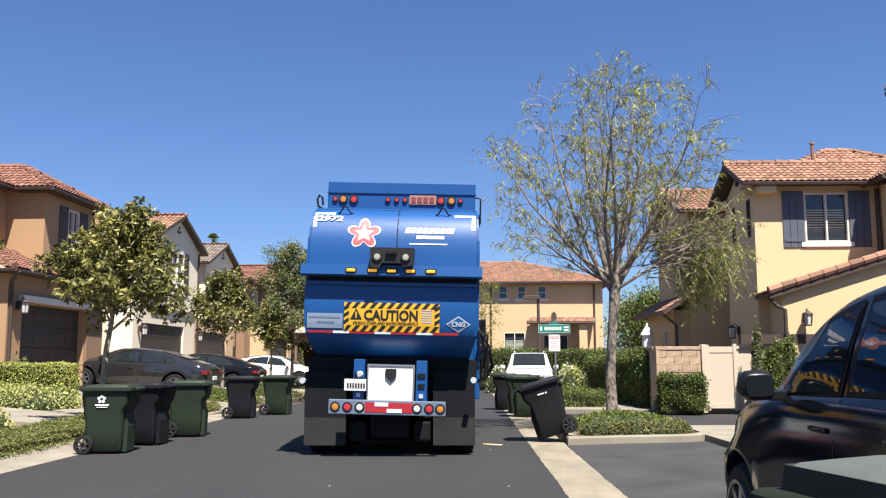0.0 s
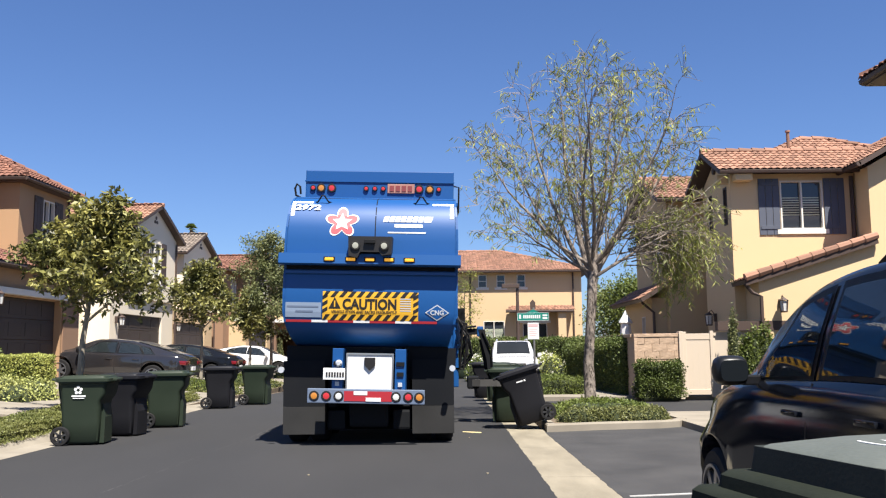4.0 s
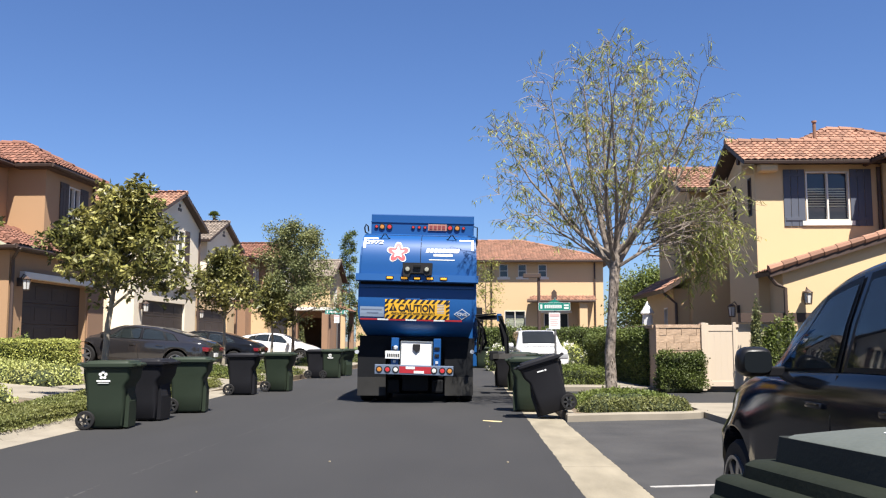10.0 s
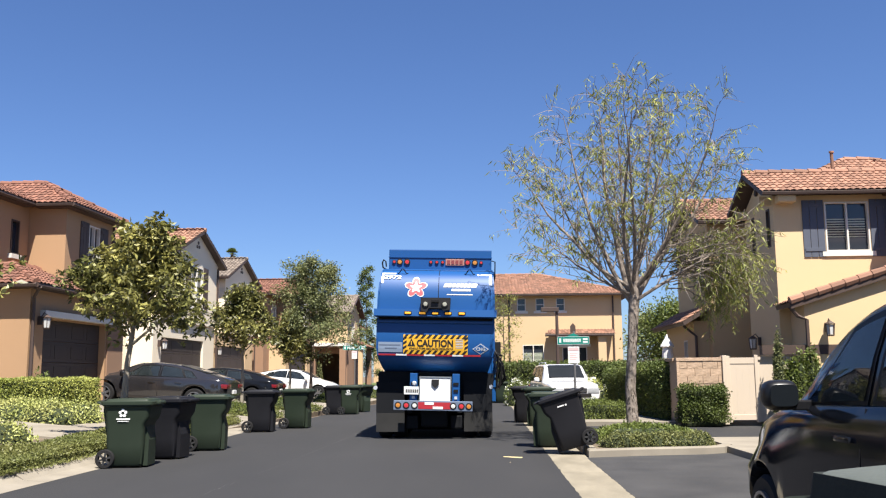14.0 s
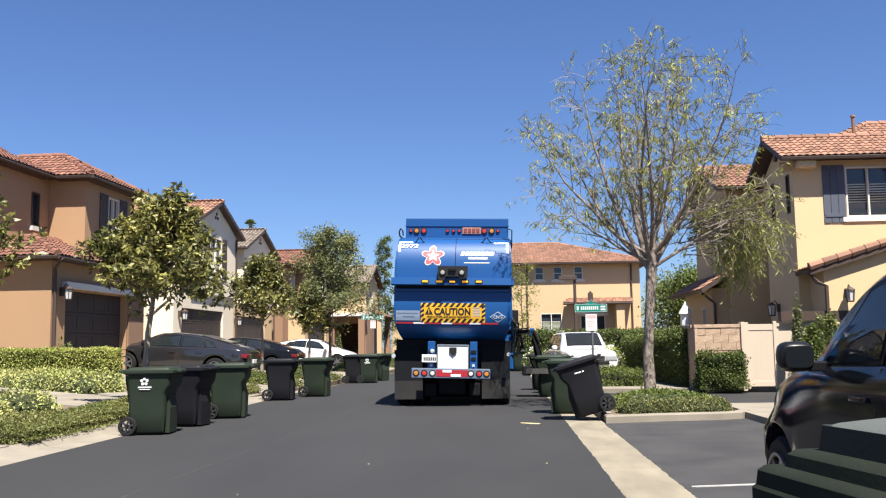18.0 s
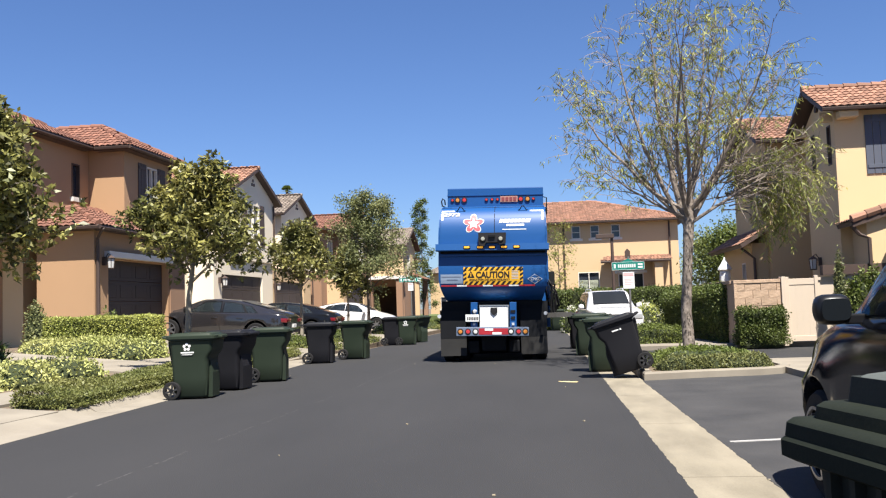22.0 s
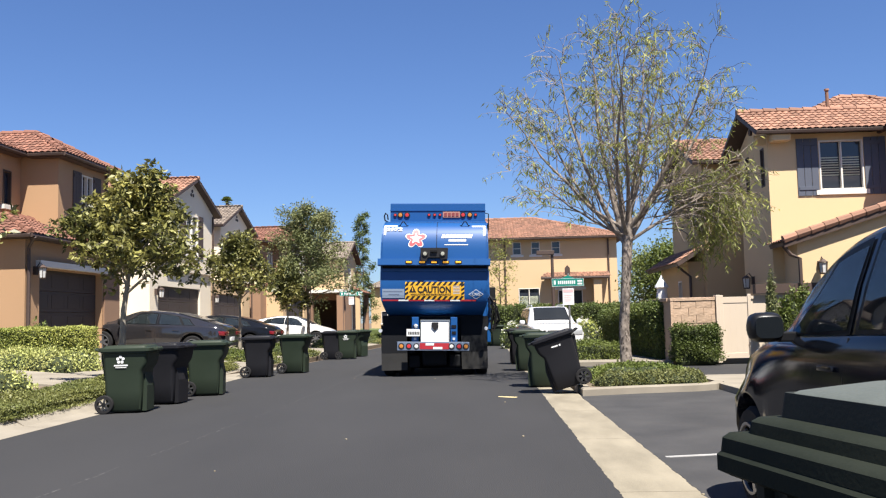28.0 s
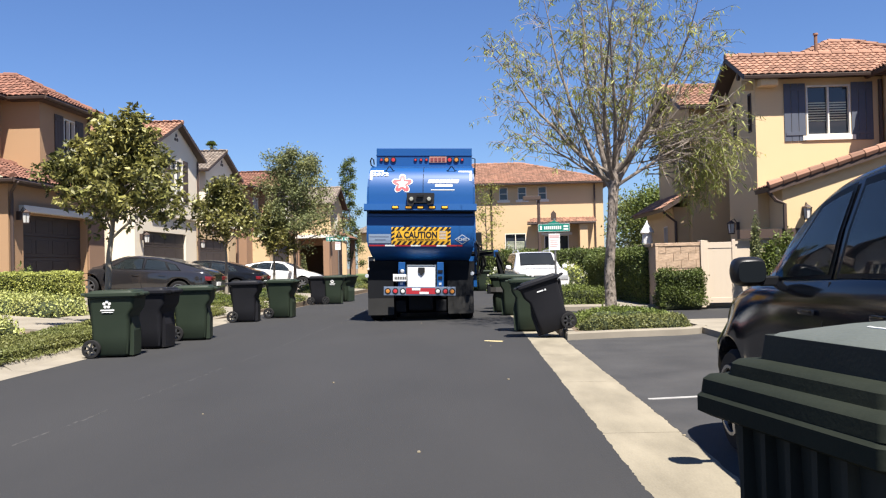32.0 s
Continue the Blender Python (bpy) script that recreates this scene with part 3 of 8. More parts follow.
def lantern(parent, p, out):
    ob = new("wall_lantern")
    ob.parent = parent
    x, y, z = p
    dx, dy = out
    c = (x + dx * 0.2, y + dy * 0.2)
    quick("back_plate", TRIM_DARK, ob, (x - 0.05, x + 0.05, y - 0.05, y + 0.05, z - 0.12, z + 0.12))
    bm = bmesh.new()
    tube(bm, [(x, y, z + 0.05), (x + dx * 0.12, y + dy * 0.12, z + 0.22), (*c, z + 0.16)], 0.014, 6)
    part("bracket", bm, TRIM_DARK, ob)
    for nm, zz, r, hh, r2 in (("cap", z + 0.08, 0.14, 0.08, 0.03), ("base", z - 0.24, 0.09, 0.03, 0.10)):
        bm = bmesh.new()
        rod(bm, (*c, zz), r, hh, "z", 6, r2)
        part(nm, bm, TRIM_DARK, ob)
    for i in range(6):
        a = i * math.pi / 3
        bm = bmesh.new()
        tube(bm, [(c[0] + 0.09 * math.cos(a), c[1] + 0.09 * math.sin(a), z - 0.21), (c[0] + 0.12 * math.cos(a), c[1] + 0.12 * math.sin(a), z + 0.09)], 0.01, 4)
        part("bar", bm, TRIM_DARK, ob)
    bm = bmesh.new()
    rod(bm, (*c, z - 0.2), 0.075, 0.26, "z", 6, 0.10)
    part("glass", bm, CLEAR_LENS, ob)
    return ob


def downspout(parent, pts, material=None, r=0.045):
    bm = bmesh.new()
    tube(bm, pts, r, 6)
    return part("downspout", bm, material or TRIM_DARK, parent)


def hip_roof(parent, x0, x1, y0, y1, z, rise, material, over=0.45, ridge="y", hips=(True, True), single=()):
    """A hipped or gabled roof over a rectangle. ridge: the axis it runs along; hips: whether its low and high ends slope; single: slopes whose tiles are single objects."""
    x0, x1, y0, y1 = x0 - over, x1 + over, y0 - over, y1 + over
    if ridge == "y":
        cx, h = (x0 + x1) / 2, (x1 - x0) / 2
        a, b = (cx, y0 + (h if hips[0] else 0), z + rise), (cx, y1 - (h if hips[1] else 0), z + rise)
        if a[1] > b[1]:
            a = b = (cx, (y0 + y1) / 2, z + rise)
        faces = {"w": [(x0, y1, z), (x0, y0, z), a, b], "e": [(x1, y0, z), (x1, y1, z), b, a]}
        if hips[0]:
            faces["s"] = [(x0, y0, z), (x1, y0, z), a]
        if hips[1]:
            faces["n"] = [(x1, y1, z), (x0, y1, z), b]
    else:
        cy, h = (y0 + y1) / 2, (y1 - y0) / 2
        a, b = (x0 + (h if hips[0] else 0), cy, z + rise), (x1 - (h if hips[1] else 0), cy, z + rise)
        if a[0] > b[0]:
            a = b = ((x0 + x1) / 2, cy, z + rise)
        faces = {"s": [(x0, y0, z), (x1, y0, z), b, a], "n": [(x1, y1, z), (x0, y1, z), a, b]}
        if hips[0]:
            faces["w"] = [(x0, y1, z), (x0, y0, z), a]
        if hips[1]:
            faces["e"] = [(x1, y0, z), (x1, y1, z), b]
    roof = new("roof")
    roof.parent = parent
    for k, f in faces.items():
        f = [p for i, p in enumerate(f) if p != f[i - 1]]
        roof_plane(roof, f, material, single=k in single)
    ridge_caps(roof, a, b, material)
    corners = [(x0, y0, z), (x1, y0, z), (x1, y1, z), (x0, y1, z)]
    for k, p in enumerate(corners):
        q = a if (p[1] == y0 if ridge == "y" else p[0] == x0) else b
        if (hips[0] if q is a else hips[1]):
            ridge_caps(roof, p, q, material)
    for p, q in zip(corners, corners[1:] + corners[:1]):
        # eaves have a fascia with its gutter, gable ends a barge board which roof_plane's edge gives
        gable = (ridge == "y" and p[1] == q[1] and not hips[0 if p[1] == y0 else 1]) or (ridge == "x" and p[0] == q[0] and not hips[0 if p[0] == x0 else 1])
        if not gable:
            gutter_line(roof, [(p[0], p[1], z - 0.05), (q[0], q[1], z - 0.05)])
    return roof


def block(parent, x0, x1, y0, y1, z0, z1, material, holes=None, name="wall", thick=0.25):
    """Four walls of a storey; holes: side -> openings."""
    holes = holes or {}
    wall_with_holes(name, parent, material, "y", y0, (x0, x1), z0, z1, holes.get("s", ()), thick, 1)
    wall_with_holes(name, parent, material, "y", y1, (x0, x1), z0, z1, holes.get("n", ()), thick, -1)
    wall_with_holes(name, parent, material, "x", x0, (y0 + thick, y1 - thick), z0, z1, holes.get("w", ()), thick, 1)
    wall_with_holes(name, parent, material, "x", x1, (y0 + thick, y1 - thick), z0, z1, holes.get("e", ()), thick, -1)
    # dark rooms behind the glass
    quick("floor_slab", TRIM_DARK, parent, (x0 + thick, x1 - thick, y0 + thick, y1 - thick, z0, z0 + 0.1))


def gable_fill(parent, plane, at, span, z, rise, material, thick=0.25, inward=1):
    """The triangle of wall under a gable."""
    lo, hi = sorted((at, at + inward * thick))
    bm = bmesh.new()
    prism(bm, [(span[0], z), (span[1], z), ((span[0] + span[1]) / 2, z + rise)], plane, lo, hi)
    return part("gable", bm, material, parent)


def orange_house():
    """West side, in the west frame: garage bay under a hipped skirt roof, an upper bay set back over it, an upper wing over the porch."""
    h = thing("house", "orange-tan stucco house with red clay tile hip roof", "house", WEST, group="houses along the street")
    f = 0.62
    # garage bay
    block(h, -8.35, -6.6, 14.6, 20.45, f - 0.4, 3.9, STUCCO_ORANGE, {"e": [(15.36, 19.25, f - 0.4, 3.06)]})
    garage_door(h, "x", -6.72, 15.36, 19.25, f, 3.06, 1)
    quick("pier_cladding", STUCCO_BROWN, h, (-6.59, -6.55, 19.32, 20.46, f - 0.2, 3.05), bevel=0.01)
    quick("lintel", TRIM_WHITE, h, (-6.62, -6.44, 15.15, 19.45, 3.10, 3.28), bevel=0.012)
    lantern(h, (-6.55, 15.06, 2.98), (1, 0))
    downspout(h, [(-6.2, 14.35, 3.86), (-6.5, 14.6, 3.6), (-6.53, 14.66, 3.4), (-6.53, 14.66, f - 0.1)], r=0.05)
    block(h, -16.5, -9.6, 17.55, 26.0, f - 0.4, 3.9, STUCCO_ORANGE)
    quick("entry_wall", STUCCO_BROWN, h, (-9.6, -8.36, 17.4, 17.6, f - 0.4, 3.9))
    quick("front_door", TRIM_DARK, h, (-9.4, -8.6, 17.34, 17.398, f - 0.1, f + 2.1), bevel=0.01)
    hip_roof(h, -9.4, -6.6, 14.6, 20.45, 3.95, 0.74, TILE_RED, 0.35, "y", (True, False))
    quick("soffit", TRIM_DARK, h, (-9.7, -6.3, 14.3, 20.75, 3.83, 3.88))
    # upper bay, set back from the garage below
    block(h, -12.0, -7.2, 17.5, 20.75, 3.9, 6.7, STUCCO_ORANGE, {"e": [(19.0, 19.76, 5.0, 6.35)]})
    window(h, "x", -7.2, 19.0, 19.76, 5.0, 6.35, 1, sill=True)
    shutter(h, "x", -7.2, 18.40, 18.97, 4.95, 6.4, 1, TRIM_DARK)
    shutter(h, "x", -7.2, 19.79, 20.36, 4.95, 6.4, 1, TRIM_DARK)
    downspout(h, [(-7.14, 20.7, 6.6), (-7.14, 20.7, 4.2)])
    hip_roof(h, -12.0, -7.2, 17.5, 20.75, 6.75, 1.05, TILE_RED, 0.35, "x")
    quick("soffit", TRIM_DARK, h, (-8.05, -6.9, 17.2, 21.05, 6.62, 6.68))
    # upper wing over the porch
    block(h, -13.0, -8.4, 12.5, 17.49, 3.7, 6.7, STUCCO_ORANGE, {"e": [(16.5, 16.95, 5.1, 6.15)]})
    window(h, "x", -8.4, 16.5, 16.95, 5.1, 6.15, 1, TRIM_DARK, panes=1, sill=False)
    quick("sill", TRIM_WHITE, h, (-8.42, -8.28, 16.4, 17.05, 4.95, 5.09), bevel=0.01)
    hip_roof(h, -13.0, -8.4, 12.5, 18.4, 6.75, 1.15, TILE_RED, 0.35, "y", (True, False))
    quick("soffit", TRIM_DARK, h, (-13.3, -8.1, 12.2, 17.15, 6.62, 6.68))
    block(h, -22.0, -13.01, 12.5, 26.0, f - 0.4, 6.7, STUCCO_BROWN)
    hip_roof(h, -22.0, -13.01, 12.5, 26.0, 6.75, 2.0, TILE_RED, 0.35, "y")
    # porch with a sunlit pier
    quick("porch_pier", STUCCO_YELLOW, h, (-9.75, -9.1, 15.1, 15.8, f - 0.3, 3.7), bevel=0.02)
    quick("porch_wall", STUCCO_ORANGE, h, (-13.0, -9.76, 15.3, 15.8, f - 0.3, 3.7), bevel=0.02)
    return h


def white_house(v, material, tile, name_label, gable_v=(24.65, 29.85), garage=(23.9, 28.5), near=21.9, set_back=0.0, low=None):
    h = thing("house", name_label, "house", WEST @ pose(set_back, v, 0), group="houses along the street")
    f = 0.55
    g0, g1 = gable_v
    # set-back part towards the viewer
    block(h, -18, -7.6, near, g0 + 0.5, f - 0.5, f + 5.6, material, {"e": [(near + 1.5, near + 2.6, f + 3.7, f + 5.1)]})
    window(h, "x", -7.6, near + 1.5, near + 2.6, f + 3.7, f + 5.1, 1)
    hip_roof(h, -18, -7.6, near, g0 + 3.0, f + 5.6, 1.7, tile, 0.4, "x", (True, True))
    # garage block below
    block(h, -12, -6.6, near + 1.2, g1, f - 0.5, f + 3.0, low or material, {"e": [(garage[0], garage[1], f - 0.5, f + 2.35)]})
    garage_door(h, "x", -6.6, garage[0], garage[1], f, f + 2.35, 1)
    lantern(h, (-6.55, garage[0] - 0.3, f + 2.1), (1, 0))
    # gabled bay above it
    c = (g0 + g1) / 2
    block(h, -14, -6.5, g0, g1, f + 3.0, f + 5.7, material, {"e": [(c - 0.7, c + 0.7, f + 3.7, f + 5.4)]})
    gable_fill(h, "x", -6.5, (g0, g1), f + 5.7, 1.2, material, inward=-1)
    window(h, "x", -6.5, c - 0.7, c + 0.7, f + 3.7, f + 5.4, 1)
    shutter(h, "x", -6.5, c - 1.32, c - 0.73, f + 3.65, f + 5.45, 1, TRIM_DARK)
    shutter(h, "x", -6.5, c + 0.73, c + 1.32, f + 3.65, f + 5.45, 1, TRIM_DARK)
    hip_roof(h, -14, -6.62, g0, g1, f + 5.72, 1.22, tile, 0.4, "x", (True, False))
    bm = bmesh.new()
    for dy in (-0.12, 0.12, 0.0):
        rod(bm, (-6.52, c + dy, f + 6.25 + (0.17 if dy == 0 else 0)), 0.07, 0.05, "x", 10)
    part("gable_vent", bm, TRIM_DARK, h)
    downspout(h, [(-6.45, g1 - 0.1, f + 5.6), (-6.45, g1 - 0.1, f)])
    return h


def far_house():
    h = thing("house", "peach stucco house with orange tile hip roof behind a hedge", "house", group="houses along the street")
    y, z = 52.0, 0.3
    ups = [(-3.2, -2.7), (-0.6, -0.1), (1.77, 2.27), (2.85, 3.35), (4.03, 4.53)]
    holes = [(a, b, 5.05, 5.8) for a, b in ups] + [(2.05, 3.27, 1.7, 3.1), (4.33, 5.75, 1.7, 2.95)]
    block(h, -5.0, 7.8, y, y + 9, z, 6.0, STUCCO_PEACH, {"s": holes})
    for a, b in ups:
        window(h, "y", y, a, b, 5.05, 5.8, -1, panes=1, bars=1)
    window(h, "y", y, 2.05, 3.27, 1.7, 3.1, -1, TRIM_WHITE, blinds=0.95, sill=False)
    window(h, "y", y, 4.33, 5.75, 1.7, 2.95, -1, TRIM_WHITE, sill=False)
    quick("head_trim", TRIM_WHITE, h, (4.15, 5.95, y - 0.1, y, 2.96, 3.1))
    hip_roof(h, -5.0, 7.8, y, y + 9, 6.0, 1.65, TILE_ORANGE, 0.5, "x")
    # little hipped hood over the lower windows
    roof = new("porch_roof")
    roof.parent = h
    roof_plane(roof, [(3.3, y - 1.0, 3.66), (7.2, y - 1.0, 3.66), (7.2, y, 3.95), (3.7, y, 3.95)], TILE_ORANGE)
    gutter_line(roof, [(3.3, y - 1.02, 3.6), (7.2, y - 1.02, 3.6)])
    for x in (-1.9, 1.3, 7.3):
        downspout(h, [(x, y - 0.06, 5.9), (x, y - 0.06, 0.4)], r=0.05)
    quick("pier", STUCCO_PEACH, h, (6.3, 6.75, y - 0.9, y, 0.3, 3.6))
    return h


def yellow_house():
    h = thing("house", "yellow stucco house with slate-blue shutters and orange tile roof", "house", group="houses along the street")
    y, f, top = 25.0, 0.2, 6.3
    # bay with the shuttered window; ridge along x, gable end to the street
    block(h, 8.05, 13.0, y, y + 2.7, f - 0.3, top, STUCCO_YELLOW, {"s": [(9.45, 10.66, 4.7, 6.1)], "w": [(y + 0.32, y + 0.62, 4.9, 6.0), (y + 1.75, y + 2.05, 4.9, 6.0)]})
    window(h, "y", y, 9.45, 10.66, 4.7, 6.1, -1, blinds=0.72)
    shutter(h, "y", y, 8.83, 9.43, 4.55, 6.16, -1)
    shutter(h, "y", y, 10.68, 11.28, 4.55, 6.16, -1)
    for a, b in ((0.32, 0.62), (1.75, 2.05)):
        window(h, "x", 8.05, y + a, y + b, 4.9, 6.0, -1, TRIM_DARK, panes=1, sill=False)
    gable_fill(h, "x", 8.05, (y, y + 2.7), top, 0.66, STUCCO_YELLOW)
    hip_roof(h, 8.05, 13.0, y, y + 2.7, top + 0.06, 0.88, TILE_ORANGE, 0.42, "x", (False, False), single=("s",))
    for yy in (y + 0.12, y + 2.5):
        quick("corbel", STUCCO_YELLOW, h, (7.72, 8.05, yy, yy + 0.14, top - 0.25, top + 0.02), bevel=0.03)
    quick("corbel", STUCCO_YELLOW, h, (8.1, 8.6, y - 0.36, y, top - 0.24, top - 0.02), bevel=0.05)
    bm = bmesh.new()
    rod(bm, (7.98, y + 1.35, top + 0.36), 0.1, 0.08, "x", 10)
    part("gable_vent", bm, TRIM_DARK, h)
    # main roof behind it
    block(h, 8.6, 18.0, y + 2.7, y + 8.0, f - 0.3, top, STUCCO_YELLOW)
    hip_roof(h, 8.6, 15.2, y + 0.6, y + 6.4, top + 0.1, 1.7, TILE_ORANGE, 0.42, "x")
    bm = bmesh.new()
    rod(bm, (10.55, y + 2.0, 7.3), 0.05, 0.7, "z", 12)
    rod(bm, (10.55, y + 2.0, 8.0), 0.075, 0.05, "z", 12)
    part("vent_pipe", bm, TILE_ORANGE, h)
    # gable-fronted wing
    block(h, 11.55, 17.0, y - 0.9, y + 4, f - 0.3, top, STUCCO_YELLOW)
    gable_fill(h, "y", y - 0.9, (11.55, 17.0), top, 1.55, STUCCO_YELLOW)
    hip_roof(h, 11.55, 17.0, y - 0.9, y + 4, top + 0.05, 1.75, TILE_ORANGE, 0.42, "y", (False, True))
    downspout(h, [(11.45, y - 0.1, top - 0.1), (11.45, y - 0.1, 4.3)], r=0.06)
    # lean-to in front, its roof climbing along the wall
    bm = bmesh.new()
    prism(bm, [(8.35, f), (11.55, f), (11.55, 4.2), (8.35, 3.25)], "y", y - 1.08, y)
    part("lean_to", bm, STUCCO_YELLOW, h)
    roof = new("lean_to_roof")
    roof.parent = h
    roof_plane(roof, [(7.95, y, 3.2), (7.95, y - 1.2, 3.2), (11.55, y - 1.2, 4.3), (11.55, y, 4.3)], TILE_ORANGE, single=True)
    for i in range(10):
        a, b = i / 10, (i + 1.1) / 10
        p, q = Vector((7.95, y - 1.2, 3.25)), Vector((11.55, y - 1.2, 4.36))
        bm = bmesh.new()
        tube(bm, [p.lerp(q, a), p.lerp(q, min(b, 1))], [0.12, 0.10], 8)
        part("rake_tile", bm, TILE_ORANGE, roof)
    bm = bmesh.new()
    tube(bm, [(7.95, y - 1.18, 3.1), (11.55, y - 1.18, 4.2)], 0.09, 4)
    part("barge_board", bm, TRIM_DARK, roof)
    lantern(h, (8.9, y - 1.13, 2.55), (0, -1))
    quick("porch_beam", TRIM_DARK, h, (7.2, 9.2, y - 1.1, y - 0.85, 1.85, 2.1))
    downspout(h, [(7.95, y - 1.16, 3.1), (8.15, y - 1.15, 2.85), (8.38, y - 1.15, 2.75), (8.38, y - 1.15, 0.3)], r=0.05)
    # rear blocks along the side garden
    block(h, 7.35, 12.0, y + 4.6, y + 9.5, f - 0.3, top, STUCCO_TAN, {"w": [(y + 5.4, y + 6.1, 4.6, 5.8)]})
    window(h, "x", 7.35, y + 5.4, y + 6.1, 4.6, 5.8, -1, panes=1)
    gable_fill(h, "x", 7.35, (y + 4.6, y + 9.5), top, 0.95, STUCCO_TAN)
    hip_roof(h, 7.35, 12.0, y + 4.6, y + 9.5, top + 0.06, 1.15, TILE_ORANGE, 0.4, "x", (False, True))
    block(h, 6.85, 8.6, y + 5.0, y + 9.5, f - 0.3, 3.1, STUCCO_TAN, {"w": [(y + 6.0, y + 6.5, 1.3, 2.5)], "s": [(7.6, 8.3, 0.3, 2.3)]})
    window(h, "x", 6.85, y + 6.0, y + 6.5, 1.3, 2.5, -1, panes=1)
    quick("side_door", TRIM_DARK, h, (7.6, 8.3, y + 5.1, y + 5.16, 0.3, 2.3))
    roof = new("porch_roof")
    roof.parent = h
    roof_plane(roof, [(6.4, y + 10, 3.05), (6.4, y + 4.6, 3.05), (7.4, y + 4.6, 3.65), (7.4, y + 10, 3.65)], TILE_ORANGE)
    lantern(h, (8.02, y + 1.8, 2.3), (-1, 0))
    lantern(h, (8.45, y + 5.0, 1.95), (0, -1))
    downspout(h, [(6.5, y + 5.0, 2.95), (6.9, y + 4.95, 2.6), (6.9, y + 4.95, 0.3)])
    return h


def near_house():
    h = thing("house", "shaded brown stucco house with dark eaves by the parking bay", "house", group="houses along the street")
    block(h, 8.0, 16.0, 3.0, 15.6, 0, 6.2, STUCCO_BROWN)
    hip_roof(h, 8.0, 16.0, 3.0, 15.6, 6.26, 2.0, TILE_RED, 0.35, "y")
    quick("soffit", TRIM_DARK, h, (7.68, 16.3, 2.7, 15.92, 6.12, 6.18))
    downspout(h, [(7.94, 15.5, 5.9), (7.94, 15.5, 0.2)], r=0.06)
    return h


def corner_house():
    """The tall narrow house at the far street corner."""
    h = thing("house", "pale yellow stucco house with brown tile gable at the corner", "house", WEST, group="houses along the street")
    f = 0.3
    v = 59.0
    block(h, -14, -6.0, v, v + 5.5, 3.62, 6.2, STUCCO_PEACH, {"e": [(v + 1.8, v + 3.0, 4.0, 5.6)]})
    # lower walls brown instead of peach: the deck's shade is in their colour
    block(h, -14, -6.0, v, v + 5.5, f, 3.615, STUCCO_BROWN, {"s": [(-11.6, -9.4, f, 2.9), (-8.4, -6.5, f, 3.1)]})
    window(h, "x", -6.0, v + 1.8, v + 3.0, 4.0, 5.6, 1)
    gable_fill(h, "x", -6.0, (v, v + 5.5), 6.2, 1.3, STUCCO_PEACH, inward=-1)
    hip_roof(h, -14, -6.0, v, v + 5.5, 6.25, 1.5, TILE_GREY, 0.4, "x", (True, False))
    quick("porch_deck", TRIM_WHITE, h, (-11.0, -5.7, v - 2.2, v, 3.62, 3.85))
    for u in (-10.9, -8.5, -6.2):
        quick("porch_post", STUCCO_BROWN, h, (u, u + 0.45, v - 2.1, v - 1.65, f, 3.62))
    quick("soffit", TRIM_DARK, h, (-14.0, -5.7, v - 0.36, v, 6.1, 6.16))
    block(h, -10, -6.3, v + 5.505, v + 7.6, f, 5.4, STUCCO_BROWN)
    hip_roof(h, -10, -6.3, v + 5.505, v + 7.6, 5.4, 0.8, TILE_RED, 0.35, "x")
    roof = new("porch_roof")
    roof.parent = h
    roof_plane(roof, [(-5.1, v + 2.4, 3.75), (-5.1, v + 7.6, 3.75), (-6.0, v + 7.6, 4.2), (-6.0, v + 2.4, 4.2)], TILE_RED)
    quick("porch_post", STUCCO_PEACH, h, (-5.6, -5.25, v + 2.6, v + 2.95, f, 3.7))
    quick("porch_post", STUCCO_BROWN, h, (-5.6, -5.25, v + 6.9, v + 7.25, f, 3.7))
    return h


def street_end_house():
    h = thing("house", "tan house with grey tile roof across the side street", "house", group="houses along the street")
    block(h, -13.2, -3.0, 104.0, 112.0, 0.2, 5.4, STUCCO_TAN, {"s": [(-12.0, -10.6, 1.2, 2.6)]})
    window(h, "y", 104.0, -12.0, -10.6, 1.2, 2.6, -1)
    hip_roof(h, -13.2, -3.0, 104.0, 112.0, 5.4, 2.2, TILE_GREY, 0.45, "x")
    return h


orange_house()
white_house(0, STUCCO_WHITE, TILE_ORANGE, "white stucco house with orange tile gable over a garage")
white_house(9.2, STUCCO_WHITE, TILE_GREY, "cream stucco house with grey-brown tile gable over a garage", set_back=-0.95, low=STUCCO_PEACH)
white_house(19.5, STUCCO_BROWN, TILE_RED, "brown stucco house with red tile roof beyond the trees", low=STUCCO_PEACH)
corner_house()
street_end_house()
far_house()
yellow_house()
near_house()

# ---- wheeled bins ----
SPOKE_GREY = surf("grey_spoke_plastic", (0.020, 0.020, 0.021), (0.03, 0.03, 0.031), rough=0.6)


